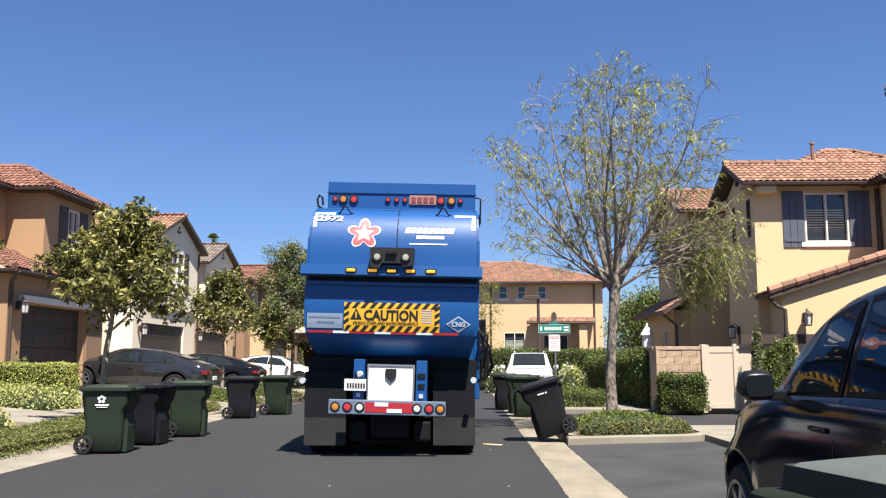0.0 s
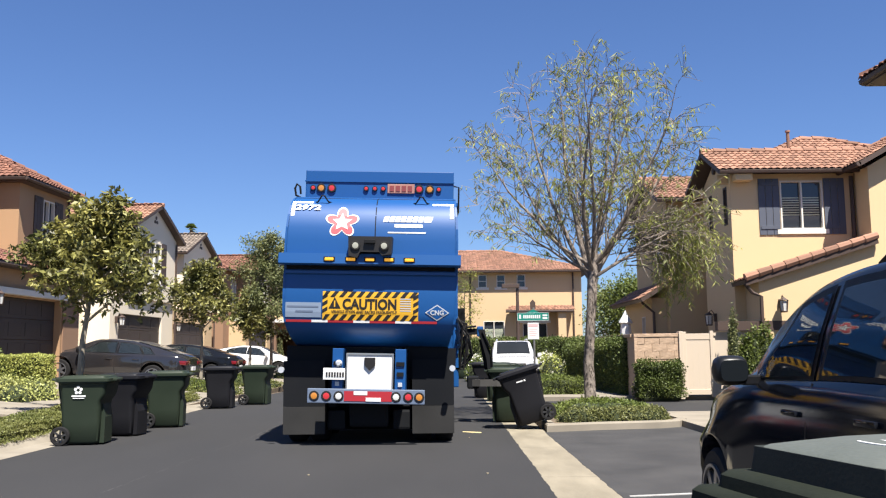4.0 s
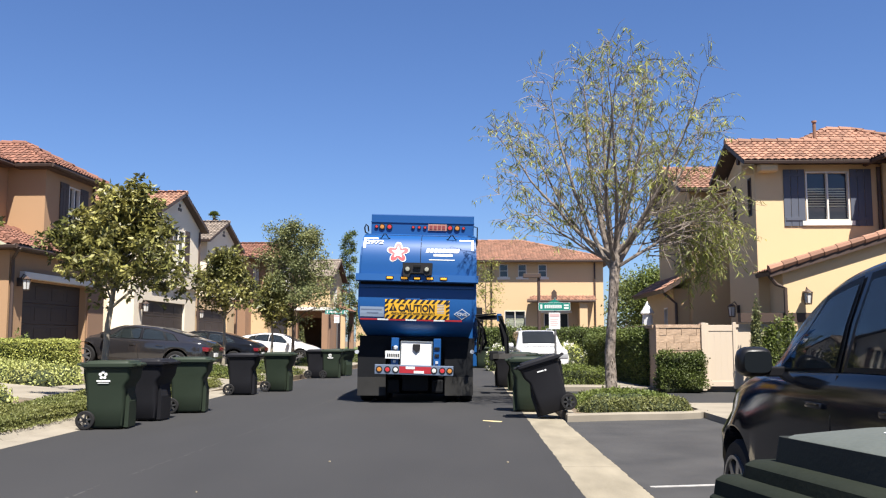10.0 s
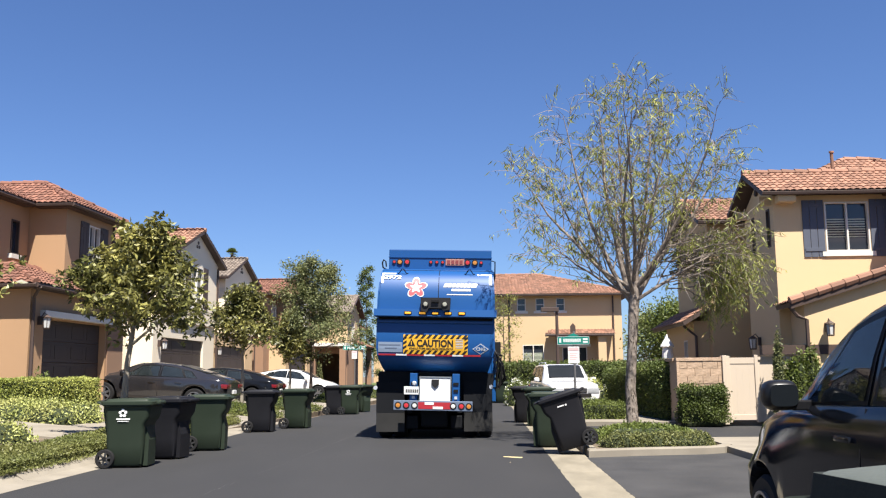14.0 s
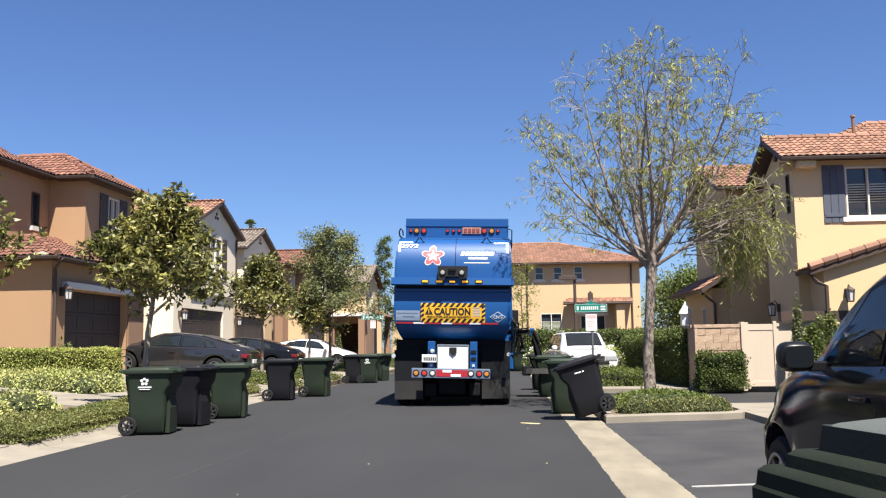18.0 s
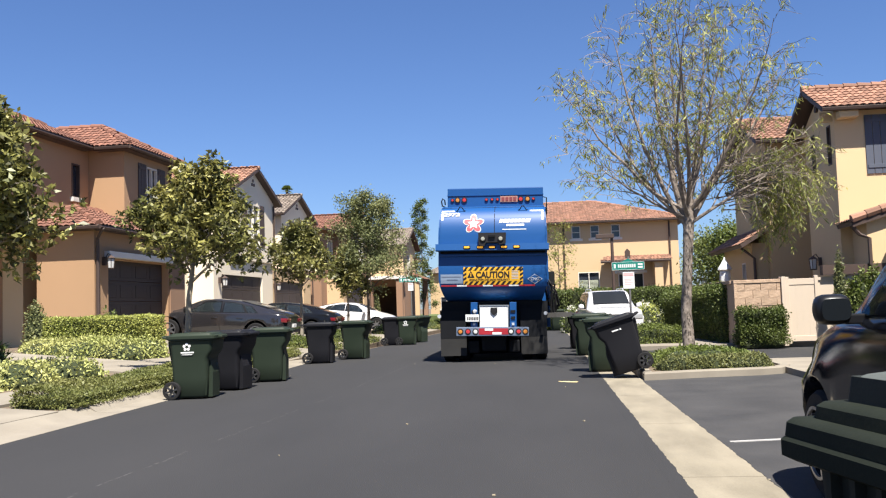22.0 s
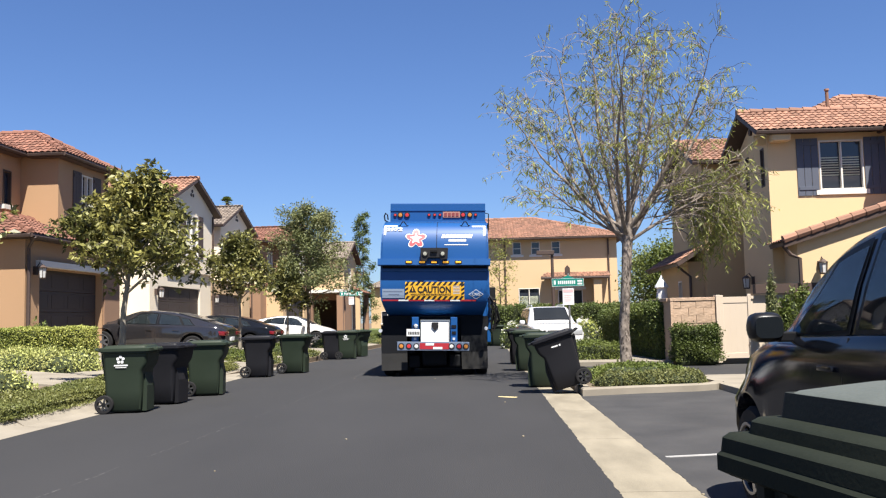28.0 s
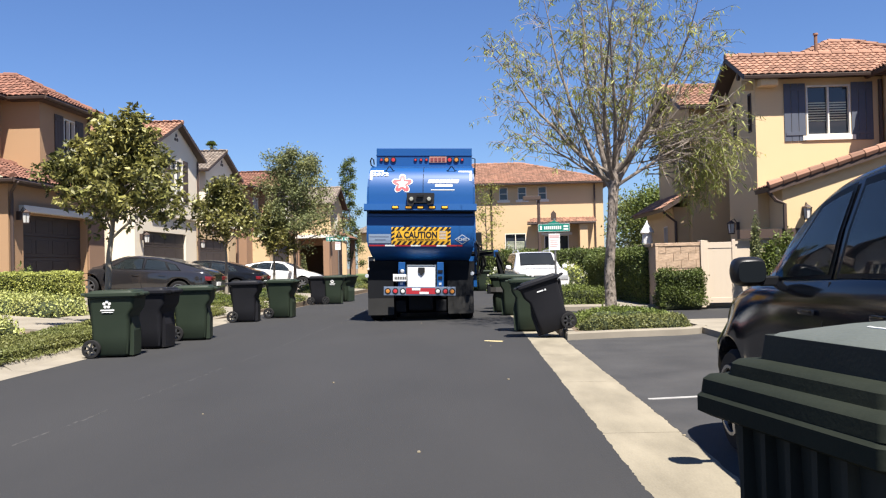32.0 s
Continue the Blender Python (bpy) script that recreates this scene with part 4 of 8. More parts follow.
def bin_body(bm):
    """A tapered tub, open at the rim; front towards +x, wheels at -x."""
    rows = [(0.03, -0.295, 0.215, 0.265), (0.06, -0.31, 0.235, 0.285), (0.35, -0.32, 0.25, 0.303), (0.58, -0.326, 0.258, 0.316), (0.67, -0.33, 0.268, 0.322), (0.72, -0.332, 0.305, 0.326), (0.78, -0.336, 0.338, 0.33), (0.93, -0.35, 0.358, 0.345), (0.94, -0.372, 0.380, 0.37), (0.985, -0.372, 0.380, 0.37)]
    rings = []
    for z, x0, x1, hy in rows:
        r = 0.06
        pts = []
        for cx, cy, a0 in ((x1 - r, hy - r, 0), (x0 + r, hy - r, 90), (x0 + r, -hy + r, 180), (x1 - r, -hy + r, 270)):
            for k in range(5):
                a = radians(a0 + 22.5 * k)
                pts.append((cx + r * math.cos(a), cy + r * math.sin(a), z))
        rings.append([bm.verts.new(p) for p in pts])
    for a, b in zip(rings, rings[1:]):
        bridge(bm, a, b)
    bm.faces.new(rings[0][::-1]), bm.faces.new(rings[-1])


def make_bin(plastic, label, logo=0, lid_mat=None, lid_open=0.0, name="wheeled_bin"):
    t = thing(name, label, "bin", group="wheeled bins at the kerb")
    bm = bmesh.new()
    bin_body(bm)
    part("tub", bm, plastic, t, smooth=True)
    bm = bmesh.new()
    for y in (-0.2, 0.2):
        prism(bm, [(-0.26, 0.05), (-0.20, 0.05), (-0.27, 0.85), (-0.40, 0.93), (-0.40, 0.86)], "y", y - 0.02, y + 0.02)
    part("rib", bm, plastic, t)
    bm = bmesh.new()
    prism(bm, [(0.20, 0.03), (0.30, 0.03), (0.31, 0.42), (0.265, 0.62), (0.22, 0.64)], "y", -0.19, 0.19)
    part("front_foot", bm, plastic, t)
    for s in (-1, 1):
        w = new("wheel")
        w.parent = t
        bm = bmesh.new()
        y = s * 0.318
        hoop(bm, (-0.315, y - 0.035, 0.145), [(0, 0.095), (0.0, 0.135), (0.012, 0.145), (0.058, 0.145), (0.07, 0.135), (0.07, 0.095)], "y", 20)
        part("tyre", bm, RUBBER, w, smooth=True)
        bm = bmesh.new()
        rod(bm, (-0.315, y + s * 0.028 - 0.01, 0.145), 0.032, 0.02, "y", 12)
        part("hub", bm, TRUCK_DARK, w)
        for k in range(6):
            a = k * math.pi / 3 + 0.3
            c, sn = math.cos(a), math.sin(a)
            bm = bmesh.new()
            px, pz = -sn * 0.016, c * 0.016
            x0, z0, x1, z1 = -0.315 + c * 0.03, 0.145 + sn * 0.03, -0.315 + c * 0.098, 0.145 + sn * 0.098
            prism(bm, [(x0 + px, z0 + pz), (x1 + px, z1 + pz), (x1 - px, z1 - pz), (x0 - px, z0 - pz)], "y", y + s * 0.03 - 0.006, y + s * 0.03 + 0.006)
            part("spoke", bm, SPOKE_GREY, w)
    bm = bmesh.new()
    rod(bm, (-0.315, -0.30, 0.145), 0.014, 0.60, "y", 8)
    part("axle", bm, STEEL, t)
    # lid, hinged at the back
    lid = new("lid")
    lid.parent = t
    lid.matrix_basis = pose(-0.40, 0, 1.0, 0, -lid_open, 0)
    bm = bmesh.new()
    rings = []
    for hx0, hx1, hy, z in ((0.0, 0.80, 0.385, -0.035), (0.0, 0.80, 0.385, 0.008), (0.012, 0.785, 0.372, 0.014), (0.05, 0.74, 0.335, 0.018), (0.065, 0.725, 0.32, 0.045), (0.10, 0.69, 0.29, 0.052), (0.2, 0.58, 0.2, 0.056)):
        r = 0.06
        pts = []
        for cx, cy, a0 in ((hx1 - r, hy - r, 0), (hx0 + r, hy - r, 90), (hx0 + r, -hy + r, 180), (hx1 - r, -hy + r, 270)):
            for k in range(4):
                a = radians(a0 + 30 * k)
                pts.append((cx + r * math.cos(a), cy + r * math.sin(a), z))
        rings.append([bm.verts.new(p) for p in pts])
    for a, b in zip(rings, rings[1:]):
        bridge(bm, a, b)
    bm.faces.new(rings[0][::-1]), bm.faces.new(rings[-1])
    part("lid_shell", bm, lid_mat or plastic, lid, smooth=True)
    bm = bmesh.new()
    box(bm, 0.74, 0.86, -0.16, 0.16, -0.035, 0.005, bevel=0.012)
    part("lid_grip", bm, lid_mat or plastic, lid)
    bm = bmesh.new()
    tube(bm, [(-0.36, -0.30, 0.96), (-0.47, -0.28, 1.0), (-0.47, 0.28, 1.0), (-0.36, 0.30, 0.96)], 0.018, 8)
    part("handle", bm, plastic, t, smooth=True)
    if logo:
        # a five-petalled emblem over two bars
        for side in (-1, 1):
            bm = bmesh.new()
            yy = side * (0.344 if logo == 1 else 0.335)
            for k in range(5):
                a = radians(90 + 72 * k)
                cx, cz = -0.06 + 0.044 * math.cos(a), 0.09 + 0.044 * math.sin(a)
                ring_pts = [(cx + 0.024 * math.cos(b), 0.745 + cz + 0.024 * math.sin(b)) for b in [i * math.pi / 4 for i in range(8)]]
                if logo == 1:
                    prism(bm, ring_pts, "y", yy - 0.012 * side, yy + 0.002 * side)
            if logo == 1:
                prism(bm, [(-0.16, 0.735), (0.05, 0.735), (0.05, 0.757), (-0.16, 0.757)], "y", yy - 0.02 * side, yy - 0.006 * side)
                prism(bm, [(-0.14, 0.708), (0.03, 0.708), (0.03, 0.718), (-0.14, 0.718)], "y", yy - 0.02 * side, yy - 0.006 * side)
            else:
                prism(bm, [(-0.10, 0.80), (-0.07, 0.80), (-0.07, 0.83), (-0.10, 0.83)], "y", yy - 0.01, yy + 0.004)
                prism(bm, [(-0.05, 0.805), (0.07, 0.805), (0.07, 0.828), (-0.05, 0.828)], "y", yy - 0.01, yy + 0.004)
            part("emblem", bm, WHITE_PAINT, t, "white printed emblem")
    return t


GREEN_LABEL = "dark green plastic wheeled bin with hinged lid, standing at the kerb"
BLACK_LABEL = "black plastic wheeled bin with hinged lid, standing at the kerb"
green_logo = make_bin(BIN_GREEN, "dark green plastic wheeled bin with white emblem, lid shut", 1)
green_plain = make_bin(BIN_GREEN, GREEN_LABEL, 0)
black_plain = make_bin(BIN_BLACK, BLACK_LABEL, 0)
# west kerb, fronts to the street
green_logo.matrix_basis = pose(-5.62, 14.05, 0, 0, 0, 4)
black_plain.matrix_basis = pose(-5.55, 15.45, 0, 0, 0, -6)
green_plain.matrix_basis = pose(-5.35, 17.15, 0, 0, 0, 8)
copy_thing(black_plain, pose(-5.75, 22.75, 0, 0, 0, 3))
copy_thing(green_plain, pose(-5.15, 24.3, 0, 0, 0, -4))
copy_thing(black_plain, pose(-5.6, 32.9, 0, 0, 0, 5))
copy_thing(green_logo, pose(-5.05, 32.9, 0, 0, 0, 5))
copy_thing(green_logo, pose(-4.95, 35.0, 0, 0, 0, -30))
# east side, fronts to the street, wheels to the kerb
black_mark = make_bin(BIN_BLACK, "black wheeled bin leaning forward with its wheels on the kerb", 2)
black_mark.matrix_basis = pose(1.50, 16.0, 0.02, 0, 0, 176) @ pose(0.24, 0, 0, 0, 17, 0) @ pose(-0.24, 0, 0) @ Matrix.Diagonal((0.97, 0.96, 0.955, 1))
copy_thing(black_plain, pose(1.05, 26.6, 0, 0, 0, 178))
copy_thing(green_plain, pose(0.68, 45.2, 0, 0, 0, 170))


def make_near_bin():
    """The bin close by: deep rim, two-stepped lid with a raised flat crown."""
    t = thing("wheeled_bin", "dark green wheeled bin with a pale grey scribbled lid", "bin", group="wheeled bins at the kerb")

    def loft(rows, r0):
        bm = bmesh.new()
        rings = []
        for z, x0, x1, hy in rows:
            pts = []
            r = min(r0, hy * 0.5)
            for cx, cy, a0 in ((x1 - r, hy - r, 0), (x0 + r, hy - r, 90), (x0 + r, -hy + r, 180), (x1 - r, -hy + r, 270)):
                pts += [(cx + r * math.cos(radians(a0 + 18 * k)), cy + r * math.sin(radians(a0 + 18 * k)), z) for k in range(6)]
            rings.append([bm.verts.new(p) for p in pts])
        for a, b in zip(rings, rings[1:]):
            bridge(bm, a, b)
        bm.faces.new(rings[0][::-1]), bm.faces.new(rings[-1])
        return bm
    part("tub", loft([(0.03, -0.24, 0.22, 0.24), (0.06, -0.25, 0.24, 0.25), (0.5, -0.30, 0.31, 0.305), (0.91, -0.316, 0.331, 0.326)], 0.05), BIN_SHADED, t, smooth=True)
    part("rim", loft([(0.902, -0.36, 0.375, 0.36), (0.915, -0.38, 0.40, 0.385), (0.955, -0.38, 0.40, 0.385), (0.966, -0.37, 0.39, 0.375)], 0.03), BIN_RIM, t, smooth=True)
    # stiffening ribs under the rim
    for s in (-1, 1):
        for q in (-0.21, -0.105, 0.0, 0.105, 0.21):
            bm = bmesh.new()
            y0, y1 = sorted((s * 0.30, s * 0.352))
            prism(bm, [(q - 0.009, 0.66), (q + 0.009, 0.66), (q + 0.011, 0.905), (q - 0.011, 0.905)], "y", y0, y1)
            part("rib", bm, BIN_SHADED, t)
            bm = bmesh.new()
            x0, x1 = sorted((s * 0.29, s * 0.352))
            prism(bm, [(q - 0.009, 0.66), (q + 0.009, 0.66), (q + 0.011, 0.905), (q - 0.011, 0.905)], "x", x0, x1)
            part("rib", bm, BIN_SHADED, t)
    lid = new("lid")
    lid.parent = t
    part("lid_edge", loft([(0.966, -0.378, 0.392, 0.377), (1.000, -0.374, 0.388, 0.373), (1.012, -0.362, 0.376, 0.361), (1.020, -0.29, 0.30, 0.285)], 0.03), BIN_RIM, lid, smooth=True)
    part("lid_step", loft([(1.012, -0.334, 0.342, 0.330), (1.046, -0.328, 0.336, 0.324), (1.056, -0.316, 0.324, 0.312), (1.06, -0.26, 0.26, 0.25)], 0.05), BIN_RIM, lid, smooth=True)
    part("lid_side", loft([(1.05, -0.268, 0.272, 0.264), (1.122, -0.258, 0.263, 0.255)], 0.02), BIN_SHADED, lid)
    part("lid_top", loft([(1.121, -0.255, 0.26, 0.252), (1.127, -0.245, 0.25, 0.242), (1.137, -0.20, 0.205, 0.20), (1.153, -0.13, 0.13, 0.125), (1.162, -0.06, 0.06, 0.05)], 0.06), BIN_GREY_LID, lid, "grey lid top, coloured paler for the sun on it", smooth=True)
    bm = bmesh.new()
    for x, y, a, w, h in ((-0.04, 0.12, 0, 0.06, 0.012), (-0.05, 0.07, 0.3, 0.06, 0.02), (-0.04, 0.0, -0.2, 0.07, 0.025), (-0.05, -0.06, 0.1, 0.06, 0.02)):
        pts = [(x + w * math.cos(k * 0.5 + a), y + h * math.sin(k * 0.5 + a), 1.166 - 0.10 * abs(x) - 0.10 * abs(y)) for k in range(11)]
        tube(bm, pts, 0.005, 4)
    part("scribble", bm, WHITE_PAINT, lid, "white painted scribble")
    for s in (-1, 1):
        bm = bmesh.new()
        lathe(bm, (-0.27, s * 0.30 - 0.035, 0.13), [(0, 0.05), (0.0, 0.12), (0.012, 0.13), (0.058, 0.13), (0.07, 0.12), (0.07, 0.05)], "y", 20)
        part("wheel", bm, RUBBER, t, smooth=True)
    bm = bmesh.new()
    tube(bm, [(-0.36, -0.30, 0.96), (-0.47, -0.28, 1.0), (-0.47, 0.28, 1.0), (-0.36, 0.30, 0.96)], 0.018, 8)
    part("handle", bm, BIN_GREEN, t, smooth=True)
    return t


# paler than the rim green, to brighten the bin parts that lie in shade
BIN_SHADED = surf("shade_lifted_plastic", (0.018, 0.021, 0.018), (0.030, 0.033, 0.028), scale=8, rough=0.7, spec=0.2, bump=0.06, fine=90)
BIN_RIM = surf("weathered_green_plastic", (0.011, 0.0142, 0.0105), (0.023, 0.0265, 0.0195), scale=9, rough=0.75, spec=0.1, bump=0.08, fine=80)
near_bin = make_near_bin()
near_bin.matrix_basis = pose(1.083, 2.138, 0, 0, 0, 102)
lifted_one = copy_thing(green_plain, pose(1.15, 17.6, 0, 0, 0, 178))
lifted_two = copy_thing(green_plain, pose(1.4, 23.4, 0, 0, 0, 178))
lifted_three = copy_thing(green_plain, pose(1.3, 25.0, 0, 0, 0, 178))

# ---- refuse truck ----
FADED_NOTICE = surf("faded_notice", (0.20, 0.25, 0.33), (0.15, 0.20, 0.28), scale=9, rough=0.6)
FADED_PRINT = surf("faded_print", (0.09, 0.12, 0.18), (0.11, 0.14, 0.20), scale=20, rough=0.6)
DULL_STEEL = surf("dull_blue_steel", (0.10, 0.135, 0.20), (0.14, 0.17, 0.23), scale=9, rough=0.5)
FLAP = surf("dusty_rubber", (0.010, 0.010, 0.010), (0.026, 0.025, 0.024), scale=7, rough=0.9, bump=0.1)
CLAW_GREY = surf("scuffed_grey_steel", (0.045, 0.044, 0.042), (0.085, 0.08, 0.075), scale=9, rough=0.6, bump=0.1)
UPPER = [(1.12, 3.80), (0.62, 3.78), (0.34, 3.70), (0.18, 3.58), (0.08, 3.42), (0.02, 3.22), (0.0, 3.02), (-0.01, 2.80)]
LOWER = [(0.03, 2.60), (0.0, 2.45), (-0.01, 2.2), (0.0, 1.95), (0.02, 1.80), (0.12, 1.68), (0.28, 1.56), (0.52, 1.47), (0.85, 1.42)]


def depth_at(profile, z):
    for (y0, z0), (y1, z1) in zip(profile, profile[1:]):
        if z1 <= z <= z0:
            return y0 + (y1 - y0) * (z0 - z) / (z0 - z1)
    return profile[0][0] if z > profile[0][1] else profile[-1][0]


def lay_on(ob, profile, off):
    """Press a flat decal, modelled in x and z, onto the curved panel."""
    for v in ob.data.vertices:
        v.co.y = depth_at(profile, v.co.z) - off + v.co.y
    return ob


def decal(name, polys, material, parent, profile, off=0.006, label=""):
    bm = bmesh.new()
    for poly in polys:
        n = len(poly)
        # cut into horizontal strips so that it can bend
        vs = [bm.verts.new((x, 0, z)) for x, z in poly]
        bm.faces.new(vs)
    zs = [v.co.z for v in bm.verts]
    z = math.floor(min(zs) / 0.05) * 0.05
    while z < max(zs):
        z += 0.05
        bmesh.ops.bisect_plane(bm, geom=bm.verts[:] + bm.edges[:] + bm.faces[:], plane_co=(0, 0, z), plane_no=(0, 0, 1))
    ob = part(name, bm, material, parent, label)
    return lay_on(ob, profile, off)


def rect(x0, x1, z0, z1):
    return [(x0, z0), (x1, z0), (x1, z1), (x0, z1)]


def lamp_disc(name, x, y, z, r, material, parent, label=""):
    bm = bmesh.new()
    lathe(bm, (x, y, z), [(0.02, r), (-0.006, r), (-0.011, r * 0.9), (-0.014, r * 0.45), (-0.015, r * 0.05)], "y", 16)
    ob = part(name, bm, material, parent, label)
    bm = bmesh.new()
    lathe(bm, (x, y, z), [(0.02, r * 1.2), (-0.008, r * 1.2), (-0.012, r * 1.02)], "y", 16)
    part("lamp_ring", bm, RUBBER, parent)
    return ob


def barrel(ob):
    """Draw the tail in towards its top and its underside."""
    for v in ob.data.vertices:
        z = v.co.z
        k = 1.0
        if z > 2.9:
            k = 1 - 0.045 * ((z - 2.9) / 0.9) ** 2
        elif z < 2.0:
            k = 1 - 0.13 * ((2.0 - z) / 0.6) ** 1.6
        v.co.x *= k
    return ob


def heavy(words, size, width, height, material, parent, x0, z0, profile, slant=0.0, off=0.014):
    """Bold lettering pressed onto a panel."""
    cu = bpy.data.curves.new("lettering", "FONT")
    cu.body, cu.size, cu.align_x, cu.align_y, cu.offset, cu.resolution_u = words, size, "CENTER", "CENTER", size * 0.035, 4
    tmp = new("lettering", cu)
    bpy.context.view_layer.update()
    me = bpy.data.meshes.new_from_object(tmp.evaluated_get(bpy.context.evaluated_depsgraph_get()))
    bpy.data.objects.remove(tmp)
    xs, ys = [v.co.x for v in me.vertices], [v.co.y for v in me.vertices]
    kx, ky = width / (max(xs) - min(xs)), height / (max(ys) - min(ys))
    cy = (max(ys) + min(ys)) / 2
    bm = bmesh.new()
    bm.from_mesh(me)
    for v in bm.verts:
        x, z = v.co.x * kx, (v.co.y - cy) * ky
        v.co = (x + slant * z + x0, 0, z + z0)
    z = z0 - height / 2
    while z < z0 + height / 2:
        z += 0.04
        bmesh.ops.bisect_plane(bm, geom=bm.verts[:] + bm.edges[:] + bm.faces[:], plane_co=(0, 0, z), plane_no=(0, 0, 1))
    ob = part("lettering", bm, material, parent)
    return lay_on(ob, profile, off)


MAKER_TAN = surf("faded_maker_plate", (0.34, 0.17, 0.13), (0.27, 0.12, 0.10), scale=12, rough=0.6)
MAKER_RED = surf("faded_red_letter", (0.20, 0.035, 0.035), (0.15, 0.03, 0.03), scale=12, rough=0.6)
WORK_LENS = surf("dusty_work_lens", (0.36, 0.36, 0.30), (0.26, 0.26, 0.22), scale=14, rough=0.3)


def make_truck():
    t = thing("refuse_truck", "blue side-loading refuse truck with caution sign on its tail", "truck")
    body = new("body")
    body.parent = t
    body.matrix_basis = pose(0, 0, 0, 0, 1.5, 0)
    w = 1.30
    # side walls, roof and tailgate panels
    side = UPPER + [(-0.01, 2.75)] + LOWER + [(6.6, 1.42), (6.6, 3.79)]
    for s in (-1, 1):
        bm = bmesh.new()
        prism(bm, side, "x", s * (w - 0.02) - 0.02, s * (w - 0.02) + 0.02)
        barrel(part("side_wall", bm, TRUCK_BLUE, body))
    for profile, name, hw in ((UPPER, "upper_tailgate", w - 0.03), (LOWER, "lower_tailgate", w - 0.035)):
        bm = bmesh.new()
        out = [[bm.verts.new((x, y, z)) for y, z in profile] for x in (-hw, -hw * 0.5, 0, hw * 0.5, hw)]
        inn = [[bm.verts.new((x, y + 0.03, z)) for y, z in profile] for x in (-hw, -hw * 0.5, 0, hw * 0.5, hw)]
        for g in (out, inn):
            for a, b in zip(g, g[1:]):
                for i in range(len(profile) - 1):
                    bm.faces.new((a[i], b[i], b[i + 1], a[i + 1]))
        barrel(part(name, bm, TRUCK_BLUE, body, smooth=True))
    quick("roof", TRUCK_BLUE, body, (-w, w, 1.1, 6.6, 3.75, 3.8))
    quick("front_wall", TRUCK_BLUE, body, (-w, w, 6.55, 6.6, 1.42, 3.75))
    quick("floor", TRUCK_DARK, body, (-w + 0.05, w - 0.05, 0.75, 6.55, 1.36, 1.44))
    bm = bmesh.new()
    box(bm, -1.17, 1.22, 0.95, 1.9, 3.77, 4.285, bevel=0.02)
    part("hopper_box", bm, TRUCK_BLUE, body)
    quick("box_lip", TRUCK_BLUE, body, (-1.18, 1.23, 0.93, 0.97, 4.09, 4.11))
    # ledge with its turned-down edge
    bm = bmesh.new()
    prism(bm, [(0.06, 2.79), (-0.16, 2.81), (-0.18, 2.66), (-0.15, 2.64), (0.06, 2.64)], "x", -1.35, 1.34)
    part("ledge", bm, TRUCK_BLUE, body)
    # dark strip closing the gap under the ledge, coloured as the ledge's shadow
    quick("ledge_shadow_strip", TRUCK_DARK, body, (-1.25, 1.25, -0.004, 0.03, 2.585, 2.645))
    quick("lower_lip", TRUCK_BLUE, body, (-1.27, 1.27, -0.03, 0.02, 2.52, 2.56))
    decal("panel_seam", [rect(0.045, 0.06, 3.0, 3.76)], TRUCK_DARK, body, UPPER, 0.003)
    decal("panel_edge", [rect(-1.25, 1.25, 3.725, 3.74)], TRUCK_DARK, body, UPPER, 0.003)
    # hooks
    for x in (-0.77, 0.73):
        bm = bmesh.new()
        tube(bm, [(x - 0.13, 0.28, 3.635), (x - 0.08, 0.22, 3.64), (x - 0.02, 0.19, 3.73), (x + 0.02, 0.19, 3.73), (x + 0.08, 0.22, 3.64), (x + 0.13, 0.28, 3.635)], 0.012, 6)
        part("lifting_eye", bm, TRUCK_DARK, body)
    # lamps along the top
    for x, r, m in ((-1.045, 0.038, RED_LENS), (-0.915, 0.06, AMBER_DIM), (-0.745, 0.06, RED_LENS), (-0.19, 0.036, RED_LENS), (-0.05, 0.036, RED_LENS), (0.085, 0.036, RED_LENS), (0.665, 0.06, RED_LENS), (0.835, 0.06, AMBER_DIM), (0.98, 0.036, RED_LENS)):
        lamp_disc("tail_lamp", x, 0.93, 3.985, r, m, body)
    quick("maker_plate", MAKER_TAN, body, (0.155, 0.59, 0.925, 0.95, 3.915, 4.065), bevel=0.006)
    for i in range(4):
        quick("maker_bar", MAKER_RED, body, (0.19 + i * 0.097, 0.26 + i * 0.097, 0.917, 0.926, 3.945, 4.035))
    # white corner marks, number, emblem, bars for the name
    decal("corner_mark", [rect(-1.235, -0.92, 3.615, 3.65), rect(-1.235, -1.18, 3.40, 3.615)], WHITE_PAINT, body, UPPER)
    decal("corner_mark", [rect(0.90, 1.225, 3.60, 3.635), rect(1.17, 1.225, 3.38, 3.60)], WHITE_PAINT, body, UPPER)
    heavy("2972", 0.2, 0.39, 0.09, WHITE_PAINT, body, -0.98, 3.54, UPPER, 0.25, 0.02)
    cx, cz = -0.45, 3.305
    lobes, star, ringed = [], [], []
    for i in range(60):
        a = 2 * math.pi * i / 60 + math.pi / 2
        k = 0.5 + 0.5 * math.cos(5 * (a - math.pi / 2))
        lobes.append((cx + (0.14 + 0.125 * k ** 0.6) * math.cos(a), cz + (0.14 + 0.125 * k ** 0.6) * math.sin(a) * 0.93))
        ringed.append((cx + (0.118 + 0.12 * k ** 0.6) * math.cos(a), cz + (0.118 + 0.12 * k ** 0.6) * math.sin(a) * 0.93))
    for i in range(10):
        a = 2 * math.pi * i / 10 + math.pi / 2
        r = 0.155 if i % 2 == 0 else 0.07
        star.append((cx + r * math.cos(a), cz + r * math.sin(a) * 0.93))
    decal("emblem_ground", [lobes], WHITE_PAINT, body, UPPER, 0.005, "white five-lobed emblem")
